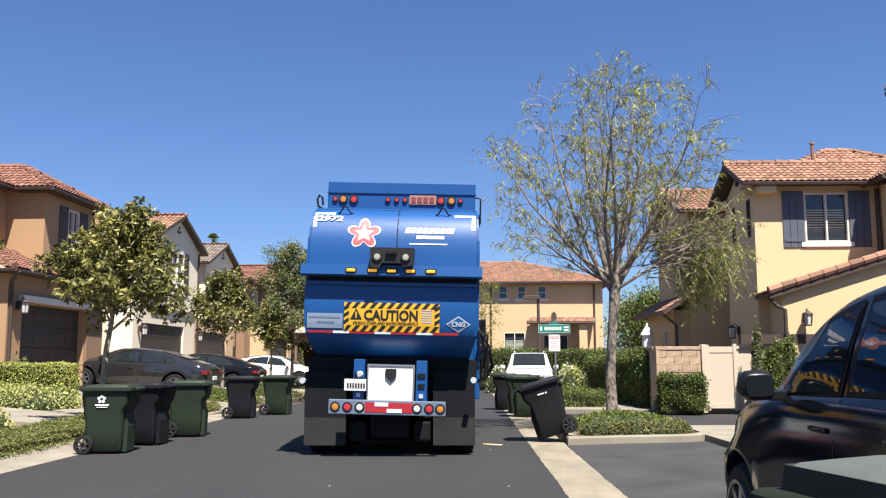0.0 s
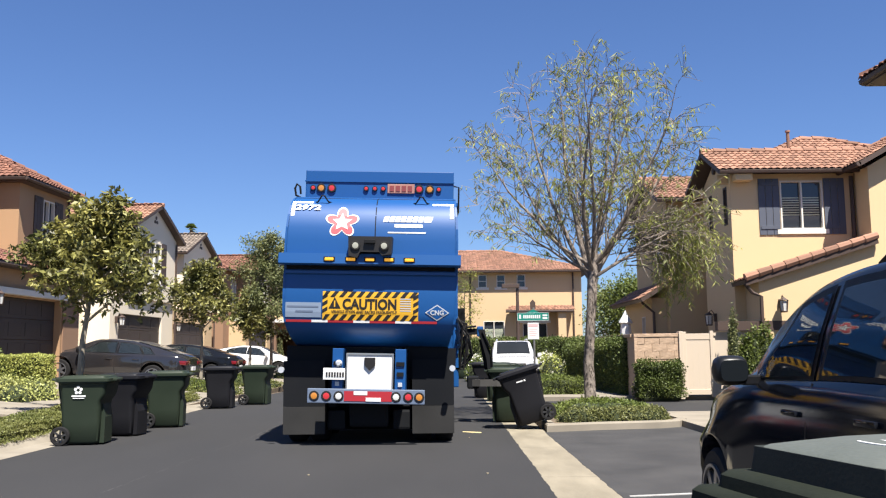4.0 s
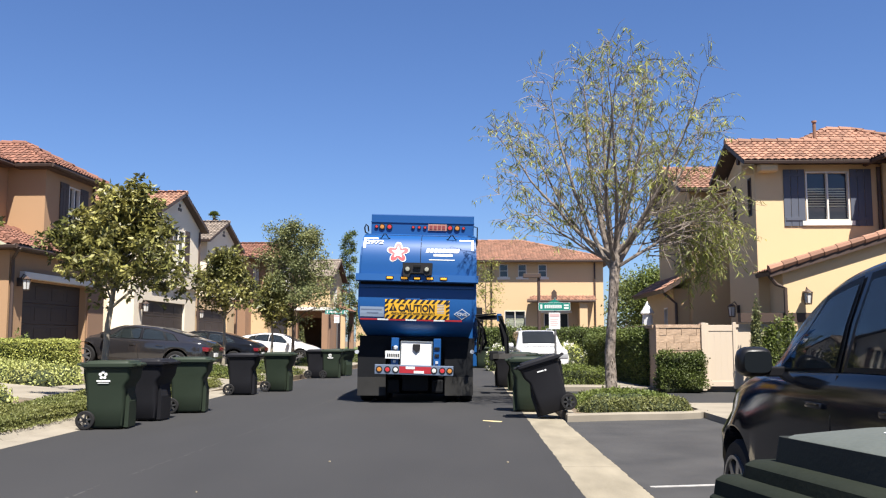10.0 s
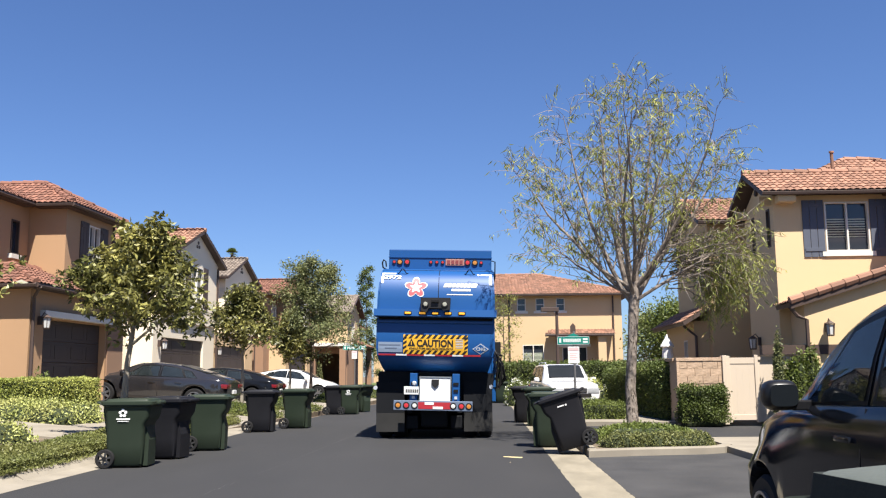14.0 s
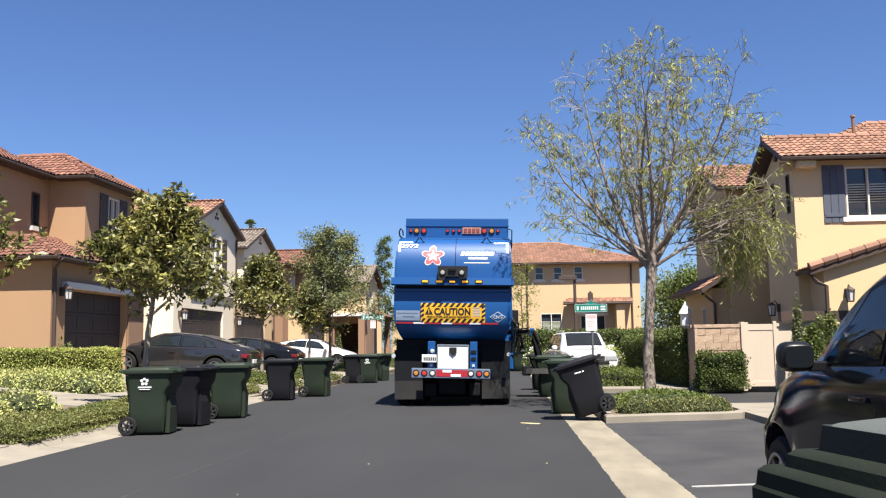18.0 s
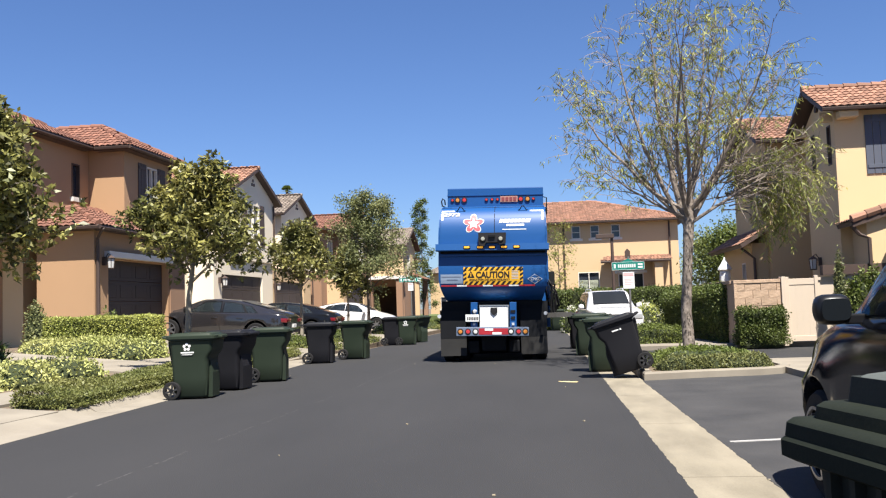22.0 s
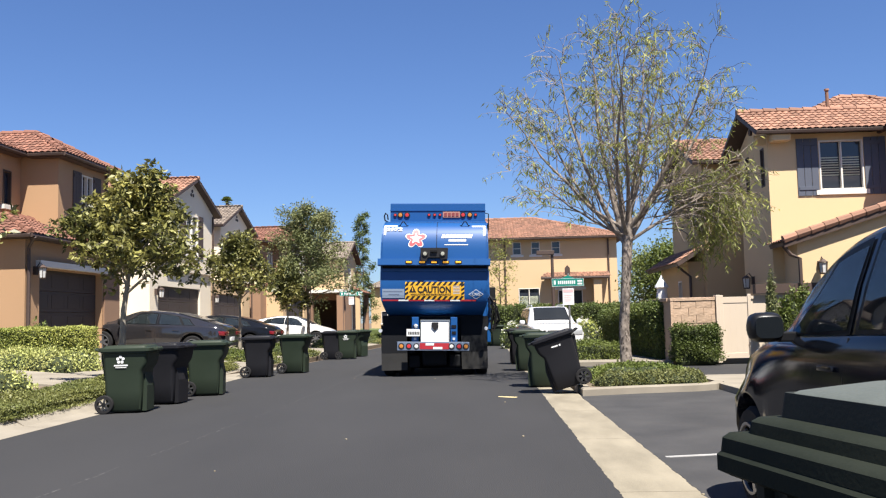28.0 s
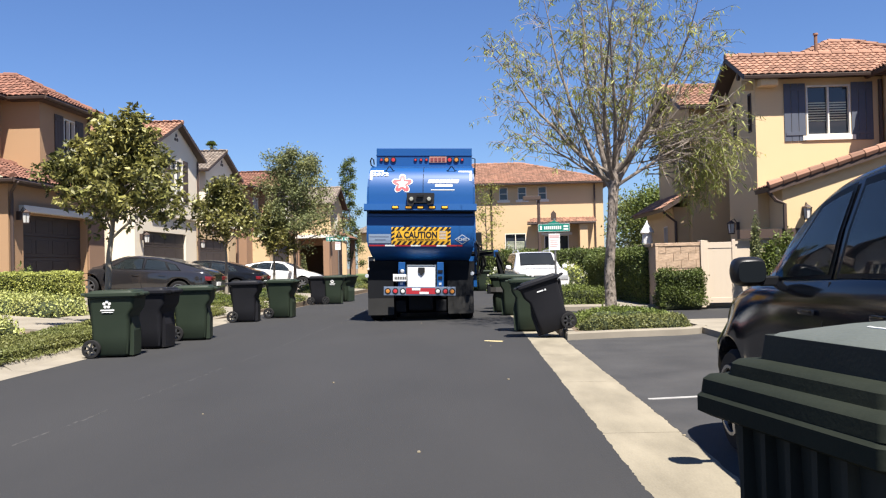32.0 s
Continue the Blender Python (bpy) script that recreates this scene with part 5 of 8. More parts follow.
    decal("emblem_ring", [ringed], PINK_RED, body, UPPER, 0.008, "red emblem ring")
    decal("emblem_star", [star], WHITE_PAINT, body, UPPER, 0.011, "white star")
    decal("name_bar", [[(0.16, 3.32), (0.89, 3.32), (0.92, 3.41), (0.19, 3.41)]], WHITE_PAINT, body, UPPER, 0.006, "white bar in place of the name")
    for i in range(7):
        decal("name_gap", [[(0.235 + i * 0.087, 3.315), (0.248 + i * 0.087, 3.315), (0.278 + i * 0.087, 3.415), (0.265 + i * 0.087, 3.415)]], TRUCK_BLUE, body, UPPER, 0.008)
    decal("name_bar", [rect(0.34, 0.76, 3.235, 3.285)], WHITE_PAINT, body, UPPER, 0.006)
    decal("name_bar", [rect(0.24, 0.81, 3.145, 3.165)], WHITE_PAINT, body, UPPER, 0.006)
    # camera box
    bm = bmesh.new()
    prism(bm, [(-0.32, 3.06), (0.33, 3.06), (0.32, 2.80), (0.18, 2.78), (0.14, 2.83), (-0.14, 2.83), (-0.18, 2.74), (-0.31, 2.77)], "y", -0.25, 0.02)
    part("camera_box", bm, INK_BLACK, body)
    for x in (-0.21, 0.21):
        lamp_disc("work_lamp", x, -0.265, 2.92, 0.06, WORK_LENS, body)
    quick("camera_hood", TRUCK_DARK, body, (-0.08, 0.08, -0.3, -0.25, 2.95, 3.01), bevel=0.01)
    for x in (-0.60, -0.28, 0.0, 0.28, 0.58):
        bm = bmesh.new()
        box(bm, x - 0.065, x + 0.065, -0.2, -0.165, 2.70, 2.745, bevel=0.012)
        lamp = part("marker_lamp", bm, AMBER, body)
        quick("lamp_base", RUBBER, lamp, (x - 0.085, x + 0.085, -0.185, -0.16, 2.685, 2.76), bevel=0.01)
    # caution sign: striped board with its words
    sx0, sx1, sz0, sz1 = -0.70, 0.72, 1.835, 2.26
    decal("caution_board", [rect(sx0, sx1, sz0, sz1)], CAUTION_YELLOW, body, LOWER, 0.008, "yellow caution board with black stripes")
    stripes = []
    for z0, z1 in ((sz0, sz0 + 0.085), (sz1 - 0.085, sz1)):
        x = sx0 - 0.02
        while x < sx1 - 0.06:
            stripes.append([(max(x, sx0), z0), (x + 0.065, z0), (min(x + 0.135, sx1), z1), (x + 0.07, z1)])
            x += 0.13
    for xa, xb in ((sx0, sx0 + 0.075), (sx1 - 0.075, sx1)):
        for k in range(3):
            z = sz0 + 0.10 + k * 0.10
            stripes.append([(xa, z), (xb, z + 0.045), (xb, z + 0.10), (xa, z + 0.055)])
    decal("stripe", stripes, INK_BLACK, body, LOWER, 0.011)
    heavy("CAUTION", 0.2, 0.80, 0.16, INK_BLACK, body, 0.0, 2.075, LOWER)
    heavy("VEHICLE STOPS AND BACKS FREQUENTLY", 0.06, 0.98, 0.05, INK_BLACK, body, -0.08, 1.955, LOWER)
    decal("warning_triangle", [[(-0.61, 2.005), (-0.43, 2.005), (-0.52, 2.175)]], INK_BLACK, body, LOWER, 0.012)
    decal("warning_mark", [[(-0.53, 2.03), (-0.51, 2.03), (-0.51, 2.12), (-0.53, 2.12)]], CAUTION_YELLOW, body, LOWER, 0.014)
    decal("small_print", [rect(0.45, 0.61, 2.15 - i * 0.035, 2.165 - i * 0.035) for i in range(6)], GREY_DECAL, body, LOWER, 0.012)
    # fuel diamond
    dx, dz = 1.0, 1.965
    decal("fuel_diamond", [[(dx - 0.18, dz), (dx, dz - 0.12), (dx + 0.18, dz), (dx, dz + 0.12)]], GREY_DECAL, body, LOWER, 0.008)
    decal("fuel_diamond_field", [[(dx - 0.155, dz), (dx, dz - 0.10), (dx + 0.155, dz), (dx, dz + 0.10)]], TRUCK_BLUE, body, LOWER, 0.011)
    heavy("CNG", 0.09, 0.20, 0.075, GREY_DECAL, body, dx, dz, LOWER, 0, 0.016)
    decal("notice_board", [rect(-1.25, -0.72, 1.87, 2.09)], FADED_NOTICE, body, LOWER, 0.008, "grey notice with faded bars")
    for bar in (rect(-1.23, -0.76, 2.015, 2.04), rect(-1.10, -0.84, 1.945, 1.97)):
        decal("notice_bar", [bar], FADED_PRINT, body, LOWER, 0.011)
    for i in range(4):
        decal("red_tape", [rect(-1.24 + i * 0.62, -0.86 + i * 0.62, 1.795, 1.835)], RED_PAINT, body, LOWER, 0.007)
        if i < 3:
            decal("white_tape", [rect(-0.86 + i * 0.62, -0.62 + i * 0.62, 1.795, 1.835)], WHITE_PAINT, body, LOWER, 0.007)
    # rear frame: white box, brackets, lamp bar, plate
    bm = bmesh.new()
    box(bm, -0.32, 0.36, 0.05, 0.6, 0.82, 1.34, bevel=0.015)
    part("tool_box", bm, WHITE_PAINT, body, "white steel box")
    quick("box_edge", CHROME, body, (-0.33, 0.37, 0.035, 0.06, 1.33, 1.355), (-0.33, -0.31, 0.035, 0.06, 0.82, 1.33), (0.35, 0.37, 0.035, 0.06, 0.82, 1.33))
    bm = bmesh.new()
    prism(bm, [(-0.06, 1.29), (0.10, 1.29), (0.10, 1.18), (0.02, 1.10), (-0.06, 1.18)], "y", 0.02, 0.052)
    part("shield_latch", bm, INK_BLACK, body)
    for x in (-0.46, 0.47):
        bm = bmesh.new()
        box(bm, x - 0.08, x + 0.08, 0.08, 0.5, 0.8, 1.42, bevel=0.01)
        part("bracket", bm, TRUCK_BLUE, body)
        for zf, wf in ((1.2, 0.06), (1.05, 0.05), (0.90, 0.03)):
            quick("bracket_fitting", TRUCK_DARK if zf > 1 else GREY_DECAL, body, (x - wf, x + wf, 0.06, 0.09, zf - 0.03, zf + 0.03))
    bm = bmesh.new()
    lathe(bm, (-0.44, 0.06, 1.2), [(0.03, 0.05), (-0.04, 0.05), (-0.07, 0.03)], "y", 14)
    part("valve", bm, GREY_DECAL, body, smooth=True)
    quick("number_plate", WHITE_PAINT, body, (-0.66, -0.34, 0.0, 0.02, 0.96, 1.13), bevel=0.004, label="white number plate with dark bars")
    for i in range(7):
        quick("plate_bar", INK_BLACK, body, (-0.62 + i * 0.04, -0.594 + i * 0.04, -0.006, 0.001, 1.0, 1.07))
    bm = bmesh.new()
    box(bm, -0.88, 0.84, -0.03, 0.06, 0.62, 0.83, bevel=0.012)
    part("lamp_bar", bm, DULL_STEEL, body)
    quick("red_tape", RED_PAINT, body, (-0.34, 0.36, -0.036, -0.029, 0.655, 0.80))
    quick("white_tape", WHITE_PAINT, body, (-0.20, 0.0, -0.040, -0.035, 0.745, 0.80))
    quick("white_tape", WHITE_PAINT, body, (-0.02, 0.2, -0.040, -0.035, 0.655, 0.71))
    for x, m in ((-0.78, AMBER_DIM), (-0.60, RED_LENS), (-0.42, CLEAR_LENS), (0.42, CLEAR_LENS), (0.60, RED_LENS), (0.76, AMBER_DIM)):
        lamp_disc("rear_lamp", x, -0.03, 0.725, 0.062, m, body)
    # dark undercarriage
    quick("frame_rail", TRUCK_DARK, body, (-0.5, -0.38, 0.3, 8.5, 0.75, 1.05), (0.38, 0.5, 0.3, 8.5, 0.75, 1.05))
    quick("cross_member", TRUCK_DARK, body, (-1.2, 1.2, 0.55, 0.75, 1.0, 1.42))
    quick("wheel_housing", TRUCK_DARK, body, (-1.29, -0.5, 0.5, 3.2, 1.15, 1.45), (0.5, 1.29, 0.5, 3.2, 1.15, 1.45), (-0.5, 0.5, 2.6, 3.0, 0.7, 1.42))
    quick("differential", TRUCK_DARK, t, (-0.30, 0.30, 0.45, 1.0, 0.24, 0.80), bevel=0.06)
    quick("differential", TRUCK_DARK, t, (-0.28, 0.28, 2.0, 2.5, 0.3, 0.75), bevel=0.06)
    # unseen boxes added to stop light passing through beneath the truck
    quick("underside_light_block", TRUCK_DARK, t, (-0.6, 0.6, 4.6, 5.4, 0.3, 1.3), (-1.2, -0.55, 3.6, 5.6, 0.35, 1.3), (0.55, 1.15, 4.9, 5.9, 0.35, 1.3), bevel=0.05)
    quick("spring", TRUCK_DARK, t, (-0.62, -0.5, 0.5, 2.8, 0.55, 0.95), (0.5, 0.62, 0.5, 2.8, 0.55, 0.95))
    quick("rear_valance", TRUCK_DARK, t, (-1.2, 1.2, 0.52, 0.56, 0.95, 1.45))
    # further boxes added to hide the bright road seen between the wheels
    quick("underside_filler", TRUCK_DARK, t, (-0.66, 0.66, 1.3, 1.5, 0.14, 0.62), (-0.64, -0.36, 0.5, 2.4, 0.2, 0.5), (0.36, 0.64, 0.5, 2.4, 0.2, 0.5), bevel=0.04)
    for s in (-1, 1):
        bm = bmesh.new()
        x0, x1 = sorted((s * 0.66, s * 1.29))
        box(bm, x0, x1, 0.40, 0.415, 0.15, 0.56)
        part("mud_flap", bm, FLAP, t, "dusty grey rubber mud flap")
        # upper part of the flap, coloured near-black for the tail's shadow on it
        quick("flap_shaded_top", TRUCK_DARK, t, (x0, x1, 0.405, 0.42, 0.562, 1.25))
        bm = bmesh.new()
        lathe(bm, (s * 1.27, 0.1, 1.12), [(0.04, 0.045), (-0.02, 0.045)], "y", 12)
        part("side_reflector", bm, GREY_DECAL, t)
    for y in (0.97, 2.25):
        for s in (-1, 1):
            for k in (0, 1):
                wheel = new("wheel")
                wheel.parent = t
                x = s * (1.13 - 0.34 * k)
                bm = bmesh.new()
                lathe(bm, (x - 0.14, y, 0.51), [(0, 0.30), (0, 0.46), (0.03, 0.50), (0.07, 0.512), (0.21, 0.512), (0.25, 0.50), (0.28, 0.46), (0.28, 0.30)], "x", 28)
                part("tyre", bm, RUBBER, wheel, smooth=True)
                bm = bmesh.new()
                lathe(bm, (x - 0.10, y, 0.51), [(0, 0.30), (0.1, 0.26), (0.2, 0.30)], "x", 20)
                part("rim", bm, STEEL, wheel)
        bm = bmesh.new()
        rod(bm, (-1.0, y, 0.51), 0.11, 2.0, "x", 12)
        part("axle", bm, TRUCK_DARK, t)
    for s in (-1, 1):
        wheel = new("wheel")
        wheel.parent = t
        bm = bmesh.new()
        lathe(bm, (s * 1.1 - 0.15, 7.6, 0.51), [(0, 0.30), (0, 0.46), (0.04, 0.51), (0.26, 0.51), (0.30, 0.46), (0.30, 0.30)], "x", 24)
        part("tyre", bm, RUBBER, wheel, smooth=True)
        bm = bmesh.new()
        lathe(bm, (s * 1.1 - 0.1, 7.6, 0.51), [(0, 0.30), (0.2, 0.30)], "x", 16)
        part("rim", bm, STEEL, wheel)
    # cab with mirrors
    bm = bmesh.new()
    box(bm, -1.2, 1.2, 6.75, 8.7, 0.6, 3.2, bevel=0.12)
    part("cab", bm, WHITE_PAINT, t)
    for s in (-1, 1):
        m = new("mirror")
        m.parent = t
        bm = bmesh.new()
        tube(bm, [(s * 1.18, 8.3, 2.35), (s * 1.5, 8.35, 2.35)], 0.02, 6)
        part("arm", bm, TRUCK_DARK, m)
        bm = bmesh.new()
        box(bm, s * 1.52 - 0.10, s * 1.52 + 0.10, 8.25, 8.42, 1.95, 2.4, bevel=0.03)
        part("housing", bm, TRUCK_DARK if s > 0 else CHROME, m)
    bm = bmesh.new()
    tube(bm, [(-1.20, 0.7, 3.78), (-1.275, 0.7, 3.82), (-1.295, 0.7, 3.93), (-1.265, 0.7, 4.0), (-1.215, 0.7, 3.96), (-1.20, 0.7, 3.84)], 0.018, 6)
    part("grab_rail", bm, TRUCK_DARK, body)
    bm = bmesh.new()
    tube(bm, [(1.27, 0.7, 3.50), (1.30, 0.7, 3.6), (1.30, 0.7, 3.98), (1.22, 0.7, 4.0)], 0.014, 6)
    part("grab_rail", bm, TRUCK_DARK, body)
    # side gear by the lift: mast plates, hoses
    bm = bmesh.new()
    box(bm, 1.30, 1.40, 3.7, 4.5, 0.7, 2.7, bevel=0.02)
    part("lift_mast", bm, TRUCK_BLUE, t)
    bm = bmesh.new()
    for k in range(3):
        tube(bm, [(1.34, 0.9 + k * 0.2, 1.9 - k * 0.1), (1.40, 1.8, 1.75 - k * 0.14), (1.37, 3.7, 1.6 - k * 0.1)], 0.022, 6)
    part("hose", bm, TRUCK_BLUE, t)
    # slack hoses bunched beside the lift
    gh = random.Random(17)
    for k in range(12):
        x0, y0 = gh.uniform(1.36, 1.50), gh.uniform(3.0, 4.4)
        bm = bmesh.new()
        tube(bm, [(1.33, y0 - 0.1, gh.uniform(1.9, 2.2)), (x0 + 0.10, y0, gh.uniform(1.6, 1.9)), (x0 + gh.uniform(0.0, 0.22), y0 + 0.1, gh.uniform(1.25, 1.5)), (x0 + 0.05, y0 + 0.2, gh.uniform(1.0, 1.2)), (1.33, y0 + 0.3, 1.05)], 0.019, 6)
        part("hose", bm, RUBBER if k % 3 else CLAW_GREY, t, smooth=True)
    return t


truck = make_truck()


def make_lift(t):
    """The reaching beam, its hanging link and the gripping claw, as parts of the truck that move."""
    beam = new("lift_beam")
    beam.parent = t
    bm = bmesh.new()
    box(bm, -1.6, 0.0, -0.07, 0.07, -0.06, 0.06, bevel=0.01)
    part("beam", bm, TRUCK_DARK, beam)
    bm = bmesh.new()
    box(bm, -0.08, 0.04, -0.09, 0.09, -0.10, 0.10, bevel=0.02)
    part("beam_head", bm, TRUCK_BLUE, beam)
    bm = bmesh.new()
    tube(bm, [(-1.4, -0.1, 0.09), (-0.8, -0.12, 0.04), (-0.1, -0.1, 0.1)], 0.02, 6)
    part("hose", bm, TRUCK_DARK, beam)
    link = new("lift_link")
    link.parent = t
    bm = bmesh.new()
    prism(bm, [(-0.05, 0.05), (0.07, 0.03), (0.10, -0.55), (0.06, -1.0), (-0.04, -1.02), (0.0, -0.55)], "y", -0.10, -0.06)
    prism(bm, [(-0.05, 0.05), (0.07, 0.03), (0.10, -0.55), (0.06, -1.0), (-0.04, -1.02), (0.0, -0.55)], "y", 0.06, 0.10)
    part("link_plate", bm, TRUCK_DARK, link)
    bm = bmesh.new()
    rod(bm, (-0.03, 0, -0.75), 0.04, 0.6, "z", 10)
    part("ram", bm, TRUCK_DARK, link)
    bm = bmesh.new()
    tube(bm, [(0.02, -0.12, 0.0), (0.13, -0.14, -0.4), (0.05, -0.12, -0.9)], 0.016, 6)
    part("hose", bm, TRUCK_DARK, link)
    # the claw's space: the bin's own base, front towards -x
    claw = new("claw")
    claw.parent = t
    bm = bmesh.new()
    box(bm, -0.66, -0.44, -0.26, 0.26, 0.42, 0.66, bevel=0.03)
    part("claw_head", bm, TRUCK_DARK, claw)
    for s in (-1, 1):
        bm = bmesh.new()
        pts = [(-0.60, s * 0.24), (-0.42, s * 0.36), (-0.1, s * 0.42), (0.25, s * 0.40), (0.32, s * 0.34), (0.25, s * 0.345), (-0.1, s * 0.36), (-0.40, s * 0.30), (-0.56, s * 0.18)]
        prism(bm, pts, "z", 0.47, 0.60)
        part("finger", bm, CLAW_GREY, claw)
        bm = bmesh.new()
        prism(bm, [(p[0], p[1] * 0.96) for p in pts[1:-1]], "z", 0.50, 0.57)
        part("finger_pad", bm, RUBBER, claw)
    return beam, link, claw


lift_beam, lift_link, lift_claw = make_lift(truck)

# ---- cars ----
CAR_RED = surf("car_red_lens", (0.20, 0.010, 0.016), (0.12, 0.008, 0.012), scale=30, rough=0.2, coat=0.6)
CAR_TRIM = surf("black_trim", (0.008, 0.008, 0.009), (0.012, 0.012, 0.013), rough=0.35, spec=0.35)
MIRROR_DARK = surf("dim_mirror", (0.010, 0.012, 0.014), (0.008, 0.010, 0.012), rough=0.2, spec=0.25)
HEAD_LENS = surf("headlight_glass", (0.24, 0.25, 0.27), (0.42, 0.43, 0.44), scale=20, rough=0.12, coat=0.6)
ALLOY = surf("alloy", (0.33, 0.33, 0.34), (0.24, 0.24, 0.25), scale=9, rough=0.35, metal=0.8)


def dense(st, step, wheels, radius):
    """Close-set, softened stations, their lower edge cut round the wheels."""
    n = int((st[-1][0] - st[0][0]) / step)
    ys = [st[0][0] + (st[-1][0] - st[0][0]) * i / n for i in range(n + 1)]
    rows = []
    for y in ys:
        for a, b in zip(st, st[1:]):
            if a[0] <= y <= b[0] + 1e-6:
                k = (y - a[0]) / (b[0] - a[0])
                rows.append([p + (q - p) * k for p, q in zip(a, b)])
                break
    for turn in range(10):
        rows = [rows[0]] + [[q[0]] + [(p[j] + 2 * q[j] + r[j]) / 4 for j in range(1, 7)] for p, q, r in zip(rows, rows[1:], rows[2:])] + [rows[-1]]
    out = []
    for r in rows:
        cut = r[1]
        for yw in wheels:
            d = abs(r[0] - yw)
            if d < radius + 0.07:
                cut = max(cut, radius + math.sqrt((radius + 0.07) ** 2 - d * d) - 0.005)
        out.append(tuple(r) + (min(cut, r[2] - 0.14),))
    return out


def make_car(name, label, paint, st, screens, wheels, radius, group="", side_glass=(), nose=0.42, sill=None):
    """A car from stations along its length (front at +y): y, sill z, belt z, top z, half-widths at sill, belt and top."""
    c = thing(name, label, "car", group=group)
    rows = dense(st, 0.055, wheels, radius)
    bm = bmesh.new()
    rings = []
    for y, zb, zs, zr, wb, ws, wr, cut in rows:
        low = [(wb * 0.86, zb), (wb, zb + 0.07), (wb + 0.022, zb + (zs - zb) * 0.34), (wb + 0.026, zb + (zs - zb) * 0.62), (ws + 0.022, zs - 0.13), (ws + 0.008, zs - 0.05)]
        low = [(x, max(z, cut + 0.012 * i)) for i, (x, z) in enumerate(low)]
        top = max(zr - 0.07, zs + 0.03)
        half = low + [(ws - 0.01, zs), (ws - 0.03, zs + 0.015), (ws - 0.03 + (wr + 0.02 - ws + 0.03) * 0.5 + 0.012, zs + 0.015 + (top - zs - 0.015) * 0.5), (wr + 0.02, top), (wr - 0.015, max(zr - 0.03, zs + 0.035)), (wr - 0.10, max(zr - 0.012, zs + 0.04)), (wr * 0.45, max(zr, zs + 0.045))]
        pts = [(x, y, z) for x, z in half] + [(-x, y, z) for x, z in reversed(half)]
        rings.append([bm.verts.new(p) for p in pts])
    for a, b in zip(rings, rings[1:]):
        bridge(bm, a, b)
    bm.faces.new(rings[0][::-1]), bm.faces.new(rings[-1])
    part("body", bm, paint, c, smooth=True)
    bm = bmesh.new()
    box(bm, -0.6, 0.6, st[0][0] + 0.3, st[-1][0] - 0.3, 0.18, 0.75, bevel=0.02)
    part("underbody", bm, TRUCK_DARK, c)

    def side_at(y):
        for a, b in zip(rows, rows[1:]):
            if a[0] <= y <= b[0]:
                k = (y - a[0]) / (b[0] - a[0])
                return [p + (q - p) * k for p, q in zip(a, b)][:7]
        return list(rows[-1][:7] if y > 0 else rows[0][:7])

    def on_side(y, v):
        """A point of the cabin's side, v from belt (0) to roof edge (1)."""
        _, zb, zs, zr, wb, ws, wr = side_at(y)
        top = max(zr - 0.07, zs + 0.03)
        return ws - 0.03 + (wr - ws + 0.05) * v + 0.024 * min(v, 1 - v), zs + 0.015 + (top - zs - 0.015) * v

    def patch(nm, mat, s, yr, yf, tr, tf, lo, hi, out, label=""):
        bm = bmesh.new()
        grid, inner = [], []
        for j in range(7):
            v = j / 6
            line, back_line = [], []
            for i in range(7):
                u = i / 6
                y = (yr + (yf - yr) * u) * (1 - v) + (tr + (tf - tr) * u) * v
                x, z = on_side(y, lo + (hi - lo) * v)
                line.append(bm.verts.new((s * (x + out), y, z)))
            grid.append(line)
        for p, q in zip(grid, grid[1:]):
            for i in range(6):
                bm.faces.new((p[i], p[i + 1], q[i + 1], q[i]))
        bmesh.ops.solidify(bm, geom=bm.faces[:], thickness=0.012 * s * -1)
        bmesh.ops.recalc_face_normals(bm, faces=bm.faces[:])
        return part(nm, bm, mat, c, label, smooth=True)
    for s in (-1, 1):
        for yr, yf, tr, tf in side_glass:
            patch("window_frame", CAR_TRIM, s, yr - 0.035, yf + 0.05, tr - 0.035, tf + 0.03, 0.0, 0.99, 0.006)
            patch("side_window", CAR_GLASS, s, yr, yf, tr, tf, 0.05, 0.91, 0.011)
    for y0, y1, nm in screens:
        for grow_by, mat, lift, tag in ((0.05, CAR_TRIM, 0.010, nm + "_seal"), (0.0, SCREEN_GLASS, 0.018, nm)):
            bm = bmesh.new()
            grid = []
            for j in range(25):
                y = y0 + (y1 - y0) * j / 24
                y += (grow_by if j == 0 else 0) * (1 if y0 > y1 else -1) * 0.6
                _, zb, zs, zr, wb, ws, wr = side_at(y)
                w = wr - 0.13 + grow_by * 0.7
                line = []
                for i in range(9):
                    x = -w + 2 * w * i / 8
                    f = max(0.0, (abs(x) - wr * 0.45) / (wr * 0.55))
                    line.append(bm.verts.new((x, y, zr + lift + 0.003 - 0.022 * f * f)))
                grid.append(line)
            for p, q in zip(grid, grid[1:]):
                for i in range(8):
                    bm.faces.new((p[i], p[i + 1], q[i + 1], q[i]))
            bmesh.ops.recalc_face_normals(bm, faces=bm.faces[:])
            up = sum(f.normal.z for f in bm.faces) > 0
            bmesh.ops.solidify(bm, geom=bm.faces[:], thickness=0.012 if up else -0.012)
            part(tag, bm, mat, c, smooth=True)
